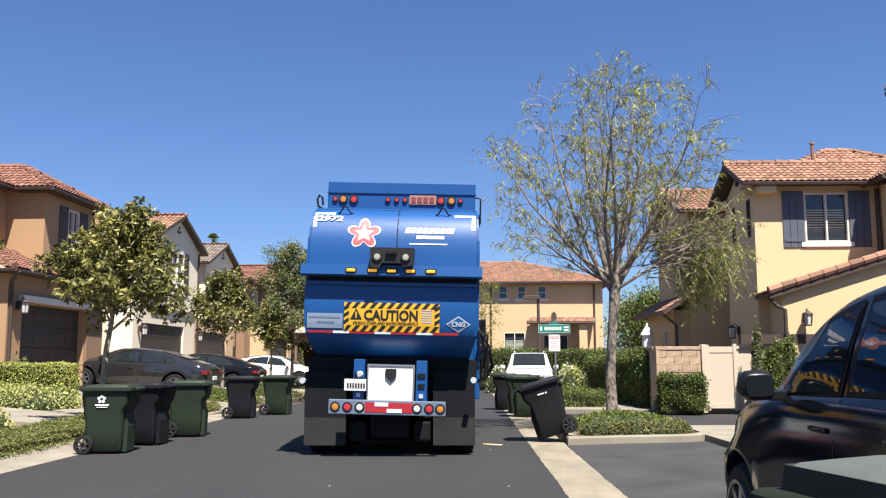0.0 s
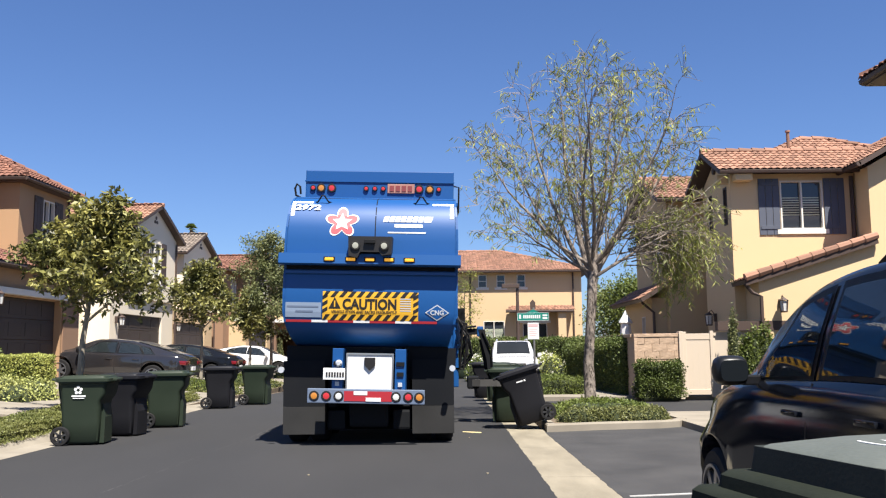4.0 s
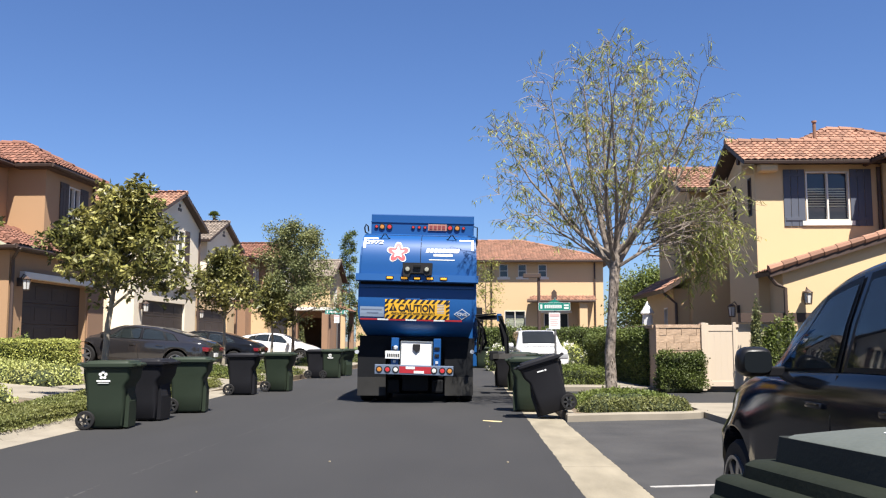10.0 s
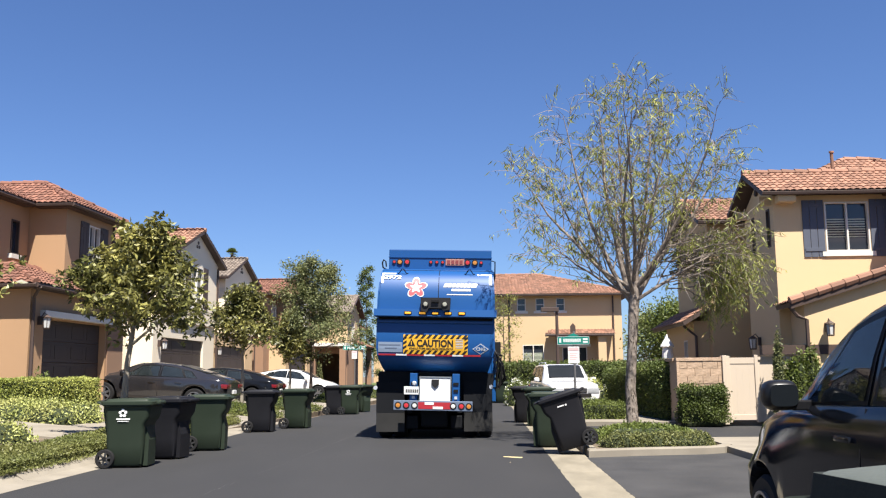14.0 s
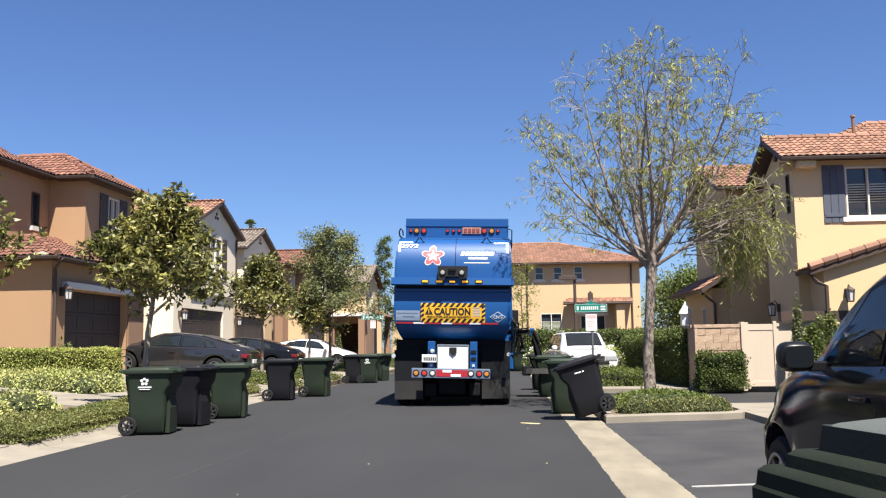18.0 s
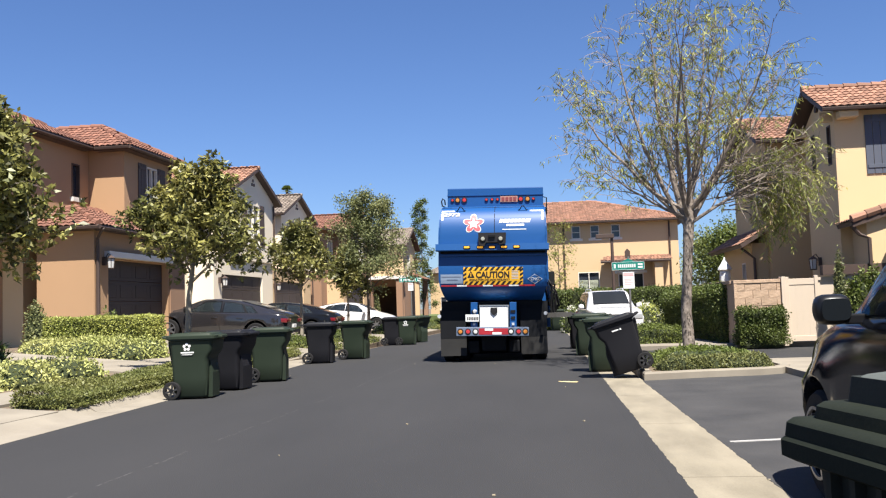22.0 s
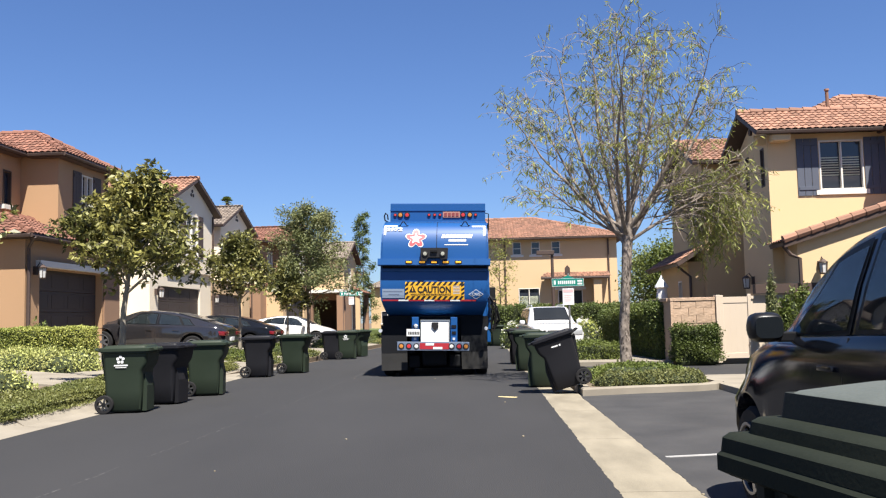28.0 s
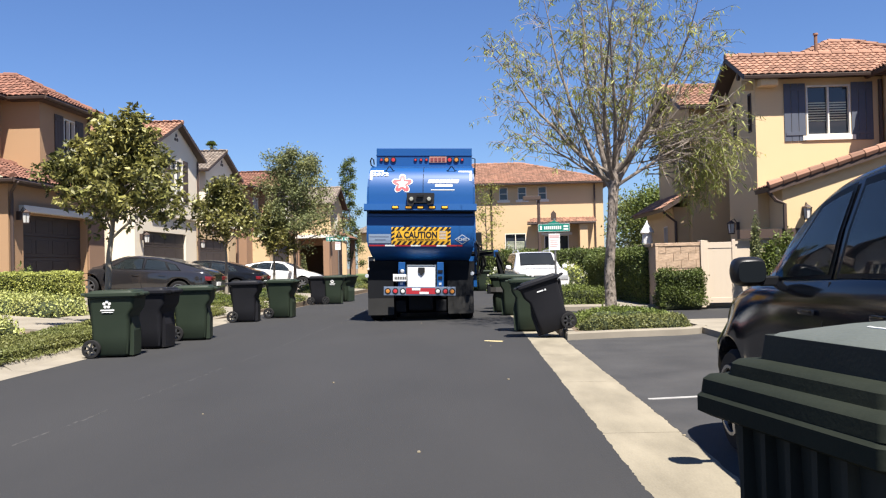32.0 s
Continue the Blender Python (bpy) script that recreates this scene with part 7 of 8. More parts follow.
def vase_tree(label, base, fork, height, spread, bark, material, seed, leaf_count, size, aspect):
    """A street tree that forks low into steep leaders, with fine hanging outer twigs."""
    g = np.random.default_rng(seed)
    t = thing("tree", label, "tree")
    base = Vector(base)
    hub = base + Vector((0.12, 0.05, fork))
    bm = bmesh.new()
    tube(bm, [base - Vector((0, 0, 0.1)), base + Vector((0.0, 0, 0.05)), base + Vector((-0.03, 0.02, fork * 0.35)), base + Vector((0.05, 0.0, fork * 0.7)), hub, hub + Vector((0.05, 0, 0.4))], [0.17, 0.13, 0.105, 0.095, 0.11, 0.07], 12)
    part("trunk", bm, bark, t, smooth=True)
    # dark flakes of bark
    line = [(0.05, 0.0, 0.0, 0.13), (fork * 0.35, -0.03, 0.02, 0.105), (fork * 0.7, 0.05, 0.0, 0.095), (fork, 0.12, 0.05, 0.11)]
    gf = np.random.default_rng(seed + 100)
    flake = bmesh.new()
    for i in range(420):
        z = gf.uniform(0.08, fork - 0.05)
        for p, q in zip(line, line[1:]):
            if p[0] <= z <= q[0]:
                k = (z - p[0]) / (q[0] - p[0])
                cx, cy, r = [p[j] + (q[j] - p[j]) * k for j in (1, 2, 3)]
        a0, hh, ww = gf.uniform(0, 2 * math.pi), gf.uniform(0.012, 0.034), gf.uniform(0.05, 0.14)
        vs = []
        for j in range(6):
            b = j * math.pi / 3 + gf.uniform(-0.3, 0.3)
            a, zz = a0 + ww * math.cos(b), z + hh * math.sin(b)
            vs.append(flake.verts.new(base + Vector((cx + (r + 0.003) * math.cos(a), cy + (r + 0.003) * math.sin(a), zz))))
        flake.faces.new(vs)
    part("bark_relief", flake, BARK_FLAKE, t)["kind"] = "stuff"
    twig = bmesh.new()
    tips = []

    def bend(p, d, length, wig, sag=0.0, n=4):
        pts = [p]
        for i in range(n):
            d = (d + Vector(g.normal(0, wig, 3)) + Vector((0, 0, -sag))).normalized()
            pts.append(pts[-1] + d * length / n)
        return pts, d

    def at(pts, u):
        k = min(int(u * (len(pts) - 1)), len(pts) - 2)
        return pts[k].lerp(pts[k + 1], u * (len(pts) - 1) - k), (pts[k + 1] - pts[k]).normalized()

    # leaders: compass turn, tilt at the fork and at the tip, length, thickness
    for turn, t0, t1, L, r0 in ((182, 52, 32, 4.0, 0.050), (168, 32, 8, 4.75, 0.058), (150, 14, 4, 4.9, 0.066), (110, 9, 4, 4.8, 0.050), (335, 24, 10, 4.15, 0.048), (40, 14, 7, 4.4, 0.060), (15, 34, 12, 4.1, 0.058), (2, 48, 30, 3.8, 0.062), (-25, 60, 58, 2.9, 0.040), (262, 36, 20, 4.5, 0.046), (92, 42, 22, 4.4, 0.046), (140, 46, 24, 4.5, 0.046), (312, 42, 22, 4.5, 0.046), (228, 44, 22, 4.5, 0.046), (200, 70, 48, 2.7, 0.034), (60, 58, 40, 3.4, 0.036)):
        start = hub + Vector((0, 0, g.uniform(-0.3, 0.25)))
        pts = [start]
        n = 9
        a = radians(turn)
        for i in range(n):
            tilt = radians(t0 + (t1 - t0) * (i / (n - 1)) ** 0.8) + g.normal(0, 0.07)
            a += g.normal(0, 0.10)
            pts.append(pts[-1] + Vector((math.cos(a) * math.sin(tilt), math.sin(a) * math.sin(tilt), math.cos(tilt))) * 0.905 * L / n)
        bm = bmesh.new()
        tube(bm, pts, [max(r0 * (1 - i / (n + 0.6)) ** 0.9, 0.006) for i in range(n + 1)], 7)
        part("limb", bm, bark, t, smooth=True)
        for j in range(13):
            u = 0.2 + 0.78 * j / 12
            p, dd = at(pts, u)
            o = Vector(g.normal(0, 1, 3))
            o = (o - dd * o.dot(dd)).normalized()
            side = (dd * 0.8 + o * 0.7 + Vector((0, 0, 0.1))).normalized()
            ln = spread * (0.58 - 0.36 * u) * g.uniform(0.6, 1.25)
            b, _ = bend(p, side, ln, 0.13, 0.0, 4)
            bm = bmesh.new()
            r = 0.017 * (1.2 - u)
            tube(bm, b, [r, r * 0.8, r * 0.6, r * 0.42, r * 0.25], 5)
            part("branch", bm, bark, t)
            for k in range(9):
                uu = g.uniform(0.2, 1.0)
                p2, d2 = at(b, uu)
                o2 = Vector(g.normal(0, 1, 3)).normalized()
                c, _ = bend(p2, (d2 * 0.7 + o2 * 0.7 + Vector((0, 0, 0.1))).normalized(), g.uniform(0.2, 0.6), 0.16, 0.10, 4)
                tube(twig, c, [0.007, 0.006, 0.005, 0.004, 0.002], 3)
                tips += [(*at(c, w)[0],) for w in (0.35, 0.55, 0.7, 0.82, 0.92, 0.99)]
    # low hanging sprays on the side away from the street
    for i in range(40):
        a = g.uniform(-0.8, 0.8)
        p = hub + Vector((math.cos(a) * g.uniform(1.9, 3.3), math.sin(a) * g.uniform(0.4, 1.4), g.uniform(0.35, 2.3)))
        b, _ = bend(hub.lerp(p, 0.4), (p - hub + Vector((0.5, 0, 0))).normalized(), g.uniform(0.8, 1.55), 0.12, 0.16, 5)
        bm = bmesh.new()
        tube(bm, b, [0.016, 0.013, 0.01, 0.008, 0.006, 0.003], 5)
        part("branch", bm, bark, t)
        for k in range(9):
            p2, d2 = at(b, g.uniform(0.35, 1.0))
            c, _ = bend(p2, (d2 + Vector(g.normal(0, 0.5, 3))).normalized(), g.uniform(0.4, 0.9), 0.15, 0.35, 4)
            tube(twig, c, [0.006, 0.005, 0.004, 0.003, 0.002], 3)
            tips += [(*at(c, w)[0],) for w in (0.25, 0.45, 0.6, 0.75, 0.88, 0.99)] * 2
    part("twig_spray", twig, bark, t)["kind"] = "stuff"
    tips = np.array(tips)
    # leaf clusters: some twigs are nearly bare
    keep = rng.uniform(size=len(tips) // 6) < 0.6
    tips = tips.reshape(-1, 6, 3)[keep].reshape(-1, 3)
    pick = tips[rng.choice(len(tips), leaf_count)] + rng.normal(0, 0.02, (leaf_count, 3))
    leaves("crown", pick, size, material, t, aspect, droop=0.75)
    return t


def fan_palm(base, height):
    t = thing("palm", "tall fan palm whose crown shows over the roofs", "tree")
    x, y, z = base
    bm = bmesh.new()
    tube(bm, [(x, y, z - 0.1), (x + 0.1, y, height * 0.5), (x, y, height)], [0.24, 0.18, 0.15], 8)
    part("trunk", bm, BARK_DARK, t, smooth=True)
    g = np.random.default_rng(61)
    for i in range(34):
        a, e = g.uniform(0, 2 * math.pi), g.uniform(-0.9, 1.4)
        d = Vector((math.cos(a) * math.cos(e), math.sin(a) * math.cos(e), math.sin(e)))
        s = d.cross(Vector((0, 0, 1))).normalized()
        w = s.cross(d)
        p = Vector((x, y, height)) + d * 0.34
        bm = bmesh.new()
        hub = bm.verts.new(p)
        for k in range(9):
            b = radians(-64 + 16 * k)
            c = d * math.cos(b) + s * math.sin(b)
            n = s * math.cos(b) - d * math.sin(b)
            m = p + c * 0.27
            bm.faces.new((hub, bm.verts.new(m + n * 0.055), bm.verts.new(p + c * 0.52 - w * 0.06 + Vector((0, 0, -0.07))), bm.verts.new(m - n * 0.055)))
        tube(bm, [Vector((x, y, height)), p], 0.02, 4)
        part("frond", bm, LEAF_DARK, t)
    return t


# west gardens, in the west frame
hedge("clipped yellow-green box hedge in front of the garage wall", -6.85, -3.95, 12.5, 13.4, 0.35, 1.36, LEAF_BOX, 0.048, 2600, 0.02, WEST, wavy=0.3)
mound("bright variegated shrubs below the box hedge", -6.9, -2.9, 10.4, 12.45, 0.36, 0.88, LEAF_VARIEGATED, 0.067, 28000, WEST, lumps=46, aspect=0.5)
mound("bright variegated groundcover shrubs beside the walk", -8.5, -1.85, 2.9, 7.7, 0.22, 0.66, LEAF_VARIEGATED, 0.067, 46000, WEST, lumps=70, aspect=0.5)
mound("dark spiky grasses by the entry", -9.4, -4.4, 7.5, 8.3, 0.5, 0.85, LEAF_DARK, 0.24, 3000, WEST, lumps=15, aspect=0.12)
mound("thin reddish shrub beside the porch", -7.75, -6.9, 12.6, 13.5, 0.5, 1.75, LEAF_TREE, 0.07, 2600, WEST, lumps=3)
mound("slim shrub beside the corner porch", -7.9, -7.2, 56.0, 56.6, 0.3, 2.3, LEAF_TREE, 0.1, 1500, WEST, lumps=4)
mound("small feathery shrub by the garage", -6.0, -5.4, 13.6, 14.1, 0.5, 1.55, LEAF_HEDGE, 0.08, 500, WEST, lumps=3)
hedge("low mat of groundcover along the kerb", -1.36, -0.52, 2.6, 7.9, 0.12, 0.32, LEAF_MAT, 0.036, 6500, 0.025, KERB, "groundcover", "groundcover")
hedge("low mat of groundcover along the kerb", -1.55, -0.52, 7.9, 14.9, 0.12, 0.32, LEAF_MAT, 0.04, 3200, 0.03, KERB, "groundcover", "groundcover")
for v0, v1 in ((18.15, 19.35), (22.45, 25.15), (30.7, 34.5), (40.5, 46.0)):
    mound("low green shrubs between two driveways", -2.7, -0.95, v0, v1, 0.12, 0.62, LEAF_HEDGE, 0.06, 5200, WEST, lumps=9)
    hedge("strip of groundcover behind the kerb", -4.6, -0.68, v0, v1, 0.1, 0.26, LEAF_MAT, 0.06, 500, 0.04, WEST, "groundcover", "groundcover")
bm = bmesh.new()
prism(bm, [(-1.22, west_slope(-1.2) + 0.012), (-1.98, west_slope(-1.98) + 0.012), (-1.98, 0), (-1.22, 0)], "y", 2.3, 15.19)
structure("garden_walk", bm, CONCRETE, "pale concrete walk behind the kerb planting", "path", WEST)
bm = bmesh.new()
prism(bm, [(-1.985, west_slope(-1.985) + 0.012), (-6.5, west_slope(-6.5) + 0.012), (-9.0, west_slope(-9) + 0.012), (-9.0, 0), (-1.985, 0)], "y", 7.8, 10.3)
structure("garden_path", bm, CONCRETE, "pale concrete garden path up to the porch", "path", WEST)
bm = bmesh.new()
prism(bm, [(-1.985, west_slope(-1.985) + 0.012), (-3.2, west_slope(-3.2) + 0.012), (-3.2, 0), (-1.985, 0)], "y", 10.305, 15.19)
structure("garden_walk_1", bm, CONCRETE, "pale concrete landing beside the driveway", "path", WEST)


BARK_FLAKE = surf("dark_bark_flake", (0.10, 0.078, 0.06), (0.05, 0.04, 0.032), scale=30, rough=0.95, vary=0.4)
bm = bmesh.new()
flat(bm, [(3.95, 25.3), (4.95, 25.0), (4.62, 29.5), (4.4, 32.6), (3.95, 32.6)], 0.0, 0.126)
structure("garden_walk_2", bm, CONCRETE, "pale concrete walk beside the tall hedge", "path")


def at_west(u, v, z):
    return tuple(WEST @ Vector((u, v, z)))


broadleaf("young magnolia with glossy bronze-green leaves by the porch", at_west(-3.7, 5.4, 0.25), 4.95, 1.38, LEAF_MAGNOLIA, BARK_GREY, 11, 11000, 0.155, first=0.40, limbs=18, scatter=0.17, aspect=0.44, rosette=7, taper=0.85)
broadleaf("young magnolia with glossy bronze-green leaves in the kerb strip", at_west(-1.12, 8.2, 0.15), 4.02, 1.5, LEAF_MAGNOLIA, BARK_GREY, 12, 14000, 0.122, lean=(0.42, 0.0), first=0.44, limbs=19, scatter=0.115, aspect=0.44, rosette=7, taper=0.85, r0=0.09)
broadleaf("young magnolia with glossy bronze-green leaves between driveways", at_west(-3.2, 23.0, 0.25), 4.2, 1.15, LEAF_MAGNOLIA, BARK_GREY, 13, 8000, 0.145, first=0.45, limbs=17, scatter=0.15, aspect=0.44, rosette=7, taper=0.85)
broadleaf("young magnolia with pale new leaves between driveways", at_west(-3.17, 30.0, 0.25), 3.8, 1.0, LEAF_MAGNOLIA, BARK_GREY, 14, 8000, 0.145, first=0.42, limbs=15, scatter=0.15, aspect=0.44, rosette=7, taper=0.85)
broadleaf("grey-green street tree with a dense rounded crown", at_west(-2.3, 30.2, 0.2), 6.0, 1.75, LEAF_TREE, BARK_DARK, 15, 19000, 0.12, first=0.3, limbs=24, scatter=0.15, r0=0.09)
vase_tree("slender street tree with thin drooping narrow leaves", (2.88, 18.3, 0.08), 2.88, 7.9, 2.75, BARK, LEAF_WILLOW, 21, 11500, 0.15, 0.14)
broadleaf("leafy green garden tree behind the wall", (8.3, 41.0, 0.1), 4.1, 1.5, LEAF_HEDGE, BARK_DARK, 22, 15000, 0.14, first=0.12, limbs=22, scatter=0.3)
broadleaf("tall ragged conifer beyond the corner", (-10.3, 76.0, 0.0), 10.9, 1.05, LEAF_DARK, BARK_DARK, 23, 7500, 0.16, first=0.12, limbs=30, rise=0.25, scatter=0.14)
fan_palm((-29.1, 100.0, 0.0), 15.4)
broadleaf("loose bright-leaved young tree by the drive", (0.9, 49.5, 0.0), 5.6, 1.2, LEAF_WILLOW, BARK_DARK, 25, 1300, 0.13, first=0.25, limbs=14, scatter=0.15)
for i, (x, y, h) in enumerate(((-16, 100, 8), (-8, 104, 7), (-2, 108, 8.5), (5, 112, 7), (-24, 108, 9), (14, 80, 6.5), (20, 86, 7))):
    broadleaf("far leafy tree beyond the corner", (x, y, 0), h, h * 0.36, LEAF_TREE, BARK_DARK, 30 + i, 2200, 0.3, first=0.2, limbs=16, scatter=0.4)

# east side
mound("low green shrubs filling the planted island", 1.85, 4.1, 16.2, 18.7, 0.09, 0.42, LEAF_HEDGE, 0.05, 22000, lumps=36)
mound("low dry-stemmed shrubs at the front of the island", 1.85, 4.0, 16.0, 16.55, 0.09, 0.34, LEAF_DRY, 0.045, 14000, lumps=44)
hedge("low clipped hedge along the drive", 1.8, 3.9, 25.7, 26.9, 0.1, 0.55, LEAF_HEDGE, 0.05, 1700, 0.05)
hedge("low clipped hedge behind the first", 3.3, 4.35, 33.0, 34.6, 0.1, 0.5, LEAF_HEDGE, 0.065, 600, 0.05)
mound("white-flowering rose bushes by the drive", 3.3, 4.4, 32.6, 36.0, 0.1, 1.25, LEAF_BOX, 0.09, 4500, lumps=11, flowers=260)
mound("white-flowering rose bushes by the far hedge", 0.6, 2.2, 40.0, 42.0, 0.0, 1.2, LEAF_HEDGE, 0.09, 2600, lumps=7, flowers=140)
hedge("tall dark clipped hedge against the garden wall", 0.0, 0.5, 0.0, 7.4, 0.1, 1.62, LEAF_DARK, 0.06, 1900, 0.07, pose(4.86, 24.95, 0, 0, 0, 4.6))
hedge("clipped dark hedge in front of the block wall", 4.98, 6.12, 23.55, 23.92, 0.12, 1.02, LEAF_DARK, 0.05, 3200, 0.04)
hedge("long tall hedge in front of the peach house", -4.5, 7.5, 46.0, 47.2, 0.0, 1.95, LEAF_DARK, 0.09, 620, 0.09)
mound("leafy bush beside the gate", 7.4, 8.7, 23.0, 23.7, 0.15, 1.85, LEAF_HEDGE, 0.085, 9000, lumps=12)
mound("upright juniper beside the gate", 7.25, 7.6, 23.2, 23.55, 0.15, 2.3, LEAF_TREE, 0.065, 3600, lumps=4)
hedge("far clipped hedge across the side street", -9.0, -3.0, 84.0, 86.0, 0.0, 1.5, LEAF_HEDGE, 0.16, 160, 0.1)
bm = bmesh.new()
prism(bm, [(-14, 0.02), (2, 0.02), (2, 0.5), (-14, 0.7)], "y", 79.0, 96)
structure("lawn", bm, LAWN, "green lawn across the side street", "lawn")


# ---- walls, gate, signs ----
def garden_wall():
    w = thing("garden_wall", "tan split-face block wall with a smooth cap", "wall", kind="structure")
    quick("wall_core", MORTAR, w, (5.05, 6.16, 24.04, 24.2, 0.05, 1.70), (4.98, 5.14, 24.2, 33.0, 0.05, 1.70))
    quick("pier", BRICK, w, (4.97, 5.048, 23.99, 24.2, 0.05, 1.70), bevel=0.006)
    quick("cap", BRICK, w, (4.96, 6.2, 23.98, 24.26, 1.70, 1.79), (4.92, 5.2, 24.26, 33.0, 1.70, 1.79), bevel=0.01)
    protos = {}
    for r in range(8):
        x = 5.05 - (0.2 if r % 2 else 0.0)
        while x < 6.15:
            a, b = max(x, 5.05), min(x + 0.395, 6.16)
            if b - a > 0.05:
                key = round(b - a, 2)
                if key not in protos:
                    bm = bmesh.new()
                    box(bm, 0, b - a - 0.004, 0, 0.05, 0, 0.195, bevel=0.005)
                    ob = part("block", bm, BRICK, w)
                    protos[key] = ob.data
                else:
                    ob = new("block", protos[key])
                    ob.parent = w
                ob.location = (a, 24.0 + rng.uniform(-0.008, 0.004), 0.12 + r * 0.198)
            x += 0.4
    quick("pier", VINYL, w, (6.16, 6.27, 23.94, 24.22, 0.05, 1.84), bevel=0.01)
    g = thing("garden_gate", "beige vinyl garden gate between two square posts", "gate")
    quick("post", VINYL, g, (6.275, 6.36, 23.98, 24.08, 0.1, 1.83), bevel=0.008)
    quick("post", VINYL, g, (7.0, 7.09, 23.98, 24.08, 0.1, 1.85), bevel=0.008)
    quick("rail", VINYL, g, (6.36, 7.0, 24.0, 24.06, 1.62, 1.78), bevel=0.006)
    quick("rail", VINYL, g, (6.36, 7.0, 24.0, 24.06, 0.16, 0.3), bevel=0.006)
    for i in range(4):
        quick("board", VINYL, g, (6.361 + i * 0.16, 6.5200 + i * 0.16, 24.012, 24.045, 0.3, 1.62))
    f = thing("fence", "beige vinyl fence running to the house", "fence")
    quick("fence_panel", VINYL, f, (7.092, 8.1, 24.02, 24.06, 0.12, 1.72))
    quick("fence_cap", VINYL, f, (7.092, 8.1, 23.99, 24.09, 1.72, 1.80))


garden_wall()


FADED_PINK = surf("faded_pink", (0.70, 0.38, 0.38), (0.66, 0.42, 0.42), scale=9, rough=0.6)


def street_sign(x, y, zs, w=0.85, h=0.21, name="street_sign", small=True):
    s = thing(name, "green street-name sign with white bars on a steel post", "sign")
    bm = bmesh.new()
    rod(bm, (x + 0.02, y + 0.03, 0.0), 0.03, zs + 0.35, "z", 10)
    part("post", bm, STEEL, s)
    bm = bmesh.new()
    prism(bm, [(x - w / 2, zs), (x + w / 2, zs), (x + w / 2, zs + h), (x + w * 0.22, zs + h), (x, zs + h + 0.09), (x - w * 0.22, zs + h), (x - w / 2, zs + h)], "y", y - 0.008, y)
    part("board", bm, SIGN_GREEN, s)
    quick("border", WHITE_PAINT, s, (x - w / 2, x + w / 2, y - 0.011, y - 0.007, zs, zs + 0.007), (x - w / 2, x + w / 2, y - 0.011, y - 0.007, zs + h - 0.007, zs + h), (x - w / 2, x - w / 2 + 0.007, y - 0.011, y - 0.007, zs, zs + h), (x + w / 2 - 0.007, x + w / 2, y - 0.011, y - 0.007, zs, zs + h))
    quick("name_bar", WHITE_PAINT, s, (x - w * 0.44, x - w * 0.38, y - 0.012, y - 0.007, zs + 0.05, zs + h - 0.05), *[(x - w * 0.31 + i * w * 0.062, x - w * 0.31 + i * w * 0.062 + w * 0.042, y - 0.012, y - 0.007, zs + 0.06, zs + h - 0.06) for i in range(9)], (x + w * 0.30, x + w * 0.45, y - 0.012, y - 0.007, zs + h * 0.55, zs + h - 0.05), (x + w * 0.30, x + w * 0.45, y - 0.012, y - 0.007, zs + 0.04, zs + h * 0.42))
    bm = bmesh.new()
    prism(bm, [(x - 0.07, zs + h + 0.1), (x + 0.07, zs + h + 0.1), (x + 0.07, zs + h + 0.28), (x, zs + h + 0.36), (x - 0.07, zs + h + 0.28)], "y", y + 0.02, y + 0.05)
    part("cross_sign_edge", bm, TRIM_DARK, s)
    if small:
        quick("notice", WHITE_PAINT, s, (x - 0.15, x + 0.15, y - 0.012, y - 0.002, zs - 0.5, zs - 0.06), bevel=0.003, label="white notice with a red heading")
        quick("notice_heading", FADED_PINK, s, (x - 0.13, x + 0.13, y - 0.017, y - 0.012, zs - 0.16, zs - 0.08))
        for i in range(4):
            quick("notice_bar", FADED_PINK, s, (x - 0.11, x + 0.1 - 0.03 * (i % 2), y - 0.016, y - 0.012, zs - 0.25 - i * 0.05, zs - 0.235 - i * 0.05))
    return s


street_sign(2.28, 24.0, 2.17)
street_sign(-7.45, 50.0, 2.85, 1.3, 0.24)


def street_lamp():
    s = thing("street_lamp", "dark bronze street lamp with a flat box head", "street lamp")
    x, y = 3.35, 43.0
    bm = bmesh.new()
    rod(bm, (x, y, 0), 0.09, 4.5, "z", 10, 0.07)
    part("pole", bm, TRIM_DARK, s)
    bm = bmesh.new()
    box(bm, x - 0.75, x + 0.1, y - 0.15, y + 0.15, 4.38, 4.58, bevel=0.02)
    part("head", bm, TRIM_DARK, s)


street_lamp()
# closed parasol behind the wall
p = thing("parasol", "closed white garden parasol behind the wall", "parasol")
bm = bmesh.new()
lathe(bm, (6.15, 31.0, 1.5), [(0, 0.16), (0.35, 0.20), (0.75, 0.17), (0.8, 0.24), (0.85, 0.22), (1.15, 0.04), (1.22, 0.02)], "z", 10)
part("canopy", bm, WHITE_PAINT, p)
bm = bmesh.new()
rod(bm, (6.15, 31.0, 0), 0.03, 1.5, "z", 8)
part("pole", bm, STEEL, p)

# paint and litter on the ground
WORN_WHITE = surf("worn_road_paint", (0.40, 0.39, 0.375), (0.19, 0.185, 0.18), scale=30, rough=0.8, fine=40)
PALE_YELLOW = surf("worn_yellow_paint", (0.60, 0.48, 0.22), (0.42, 0.36, 0.22), scale=20, rough=0.8)
bm = bmesh.new()
flat(bm, [(1.65, 8.55), (4.16, 9.09), (4.16, 9.16), (1.65, 8.62)], -0.004, 0.002)
structure("stall_line", bm, WORN_WHITE, "worn white parking stall line", "marking")
bm = bmesh.new()
flat(bm, [(0.22, 15.44), (0.36, 15.30), (0.52, 15.22), (0.55, 15.34), (0.40, 15.44), (0.23, 15.52)], 0.0, 0.006)
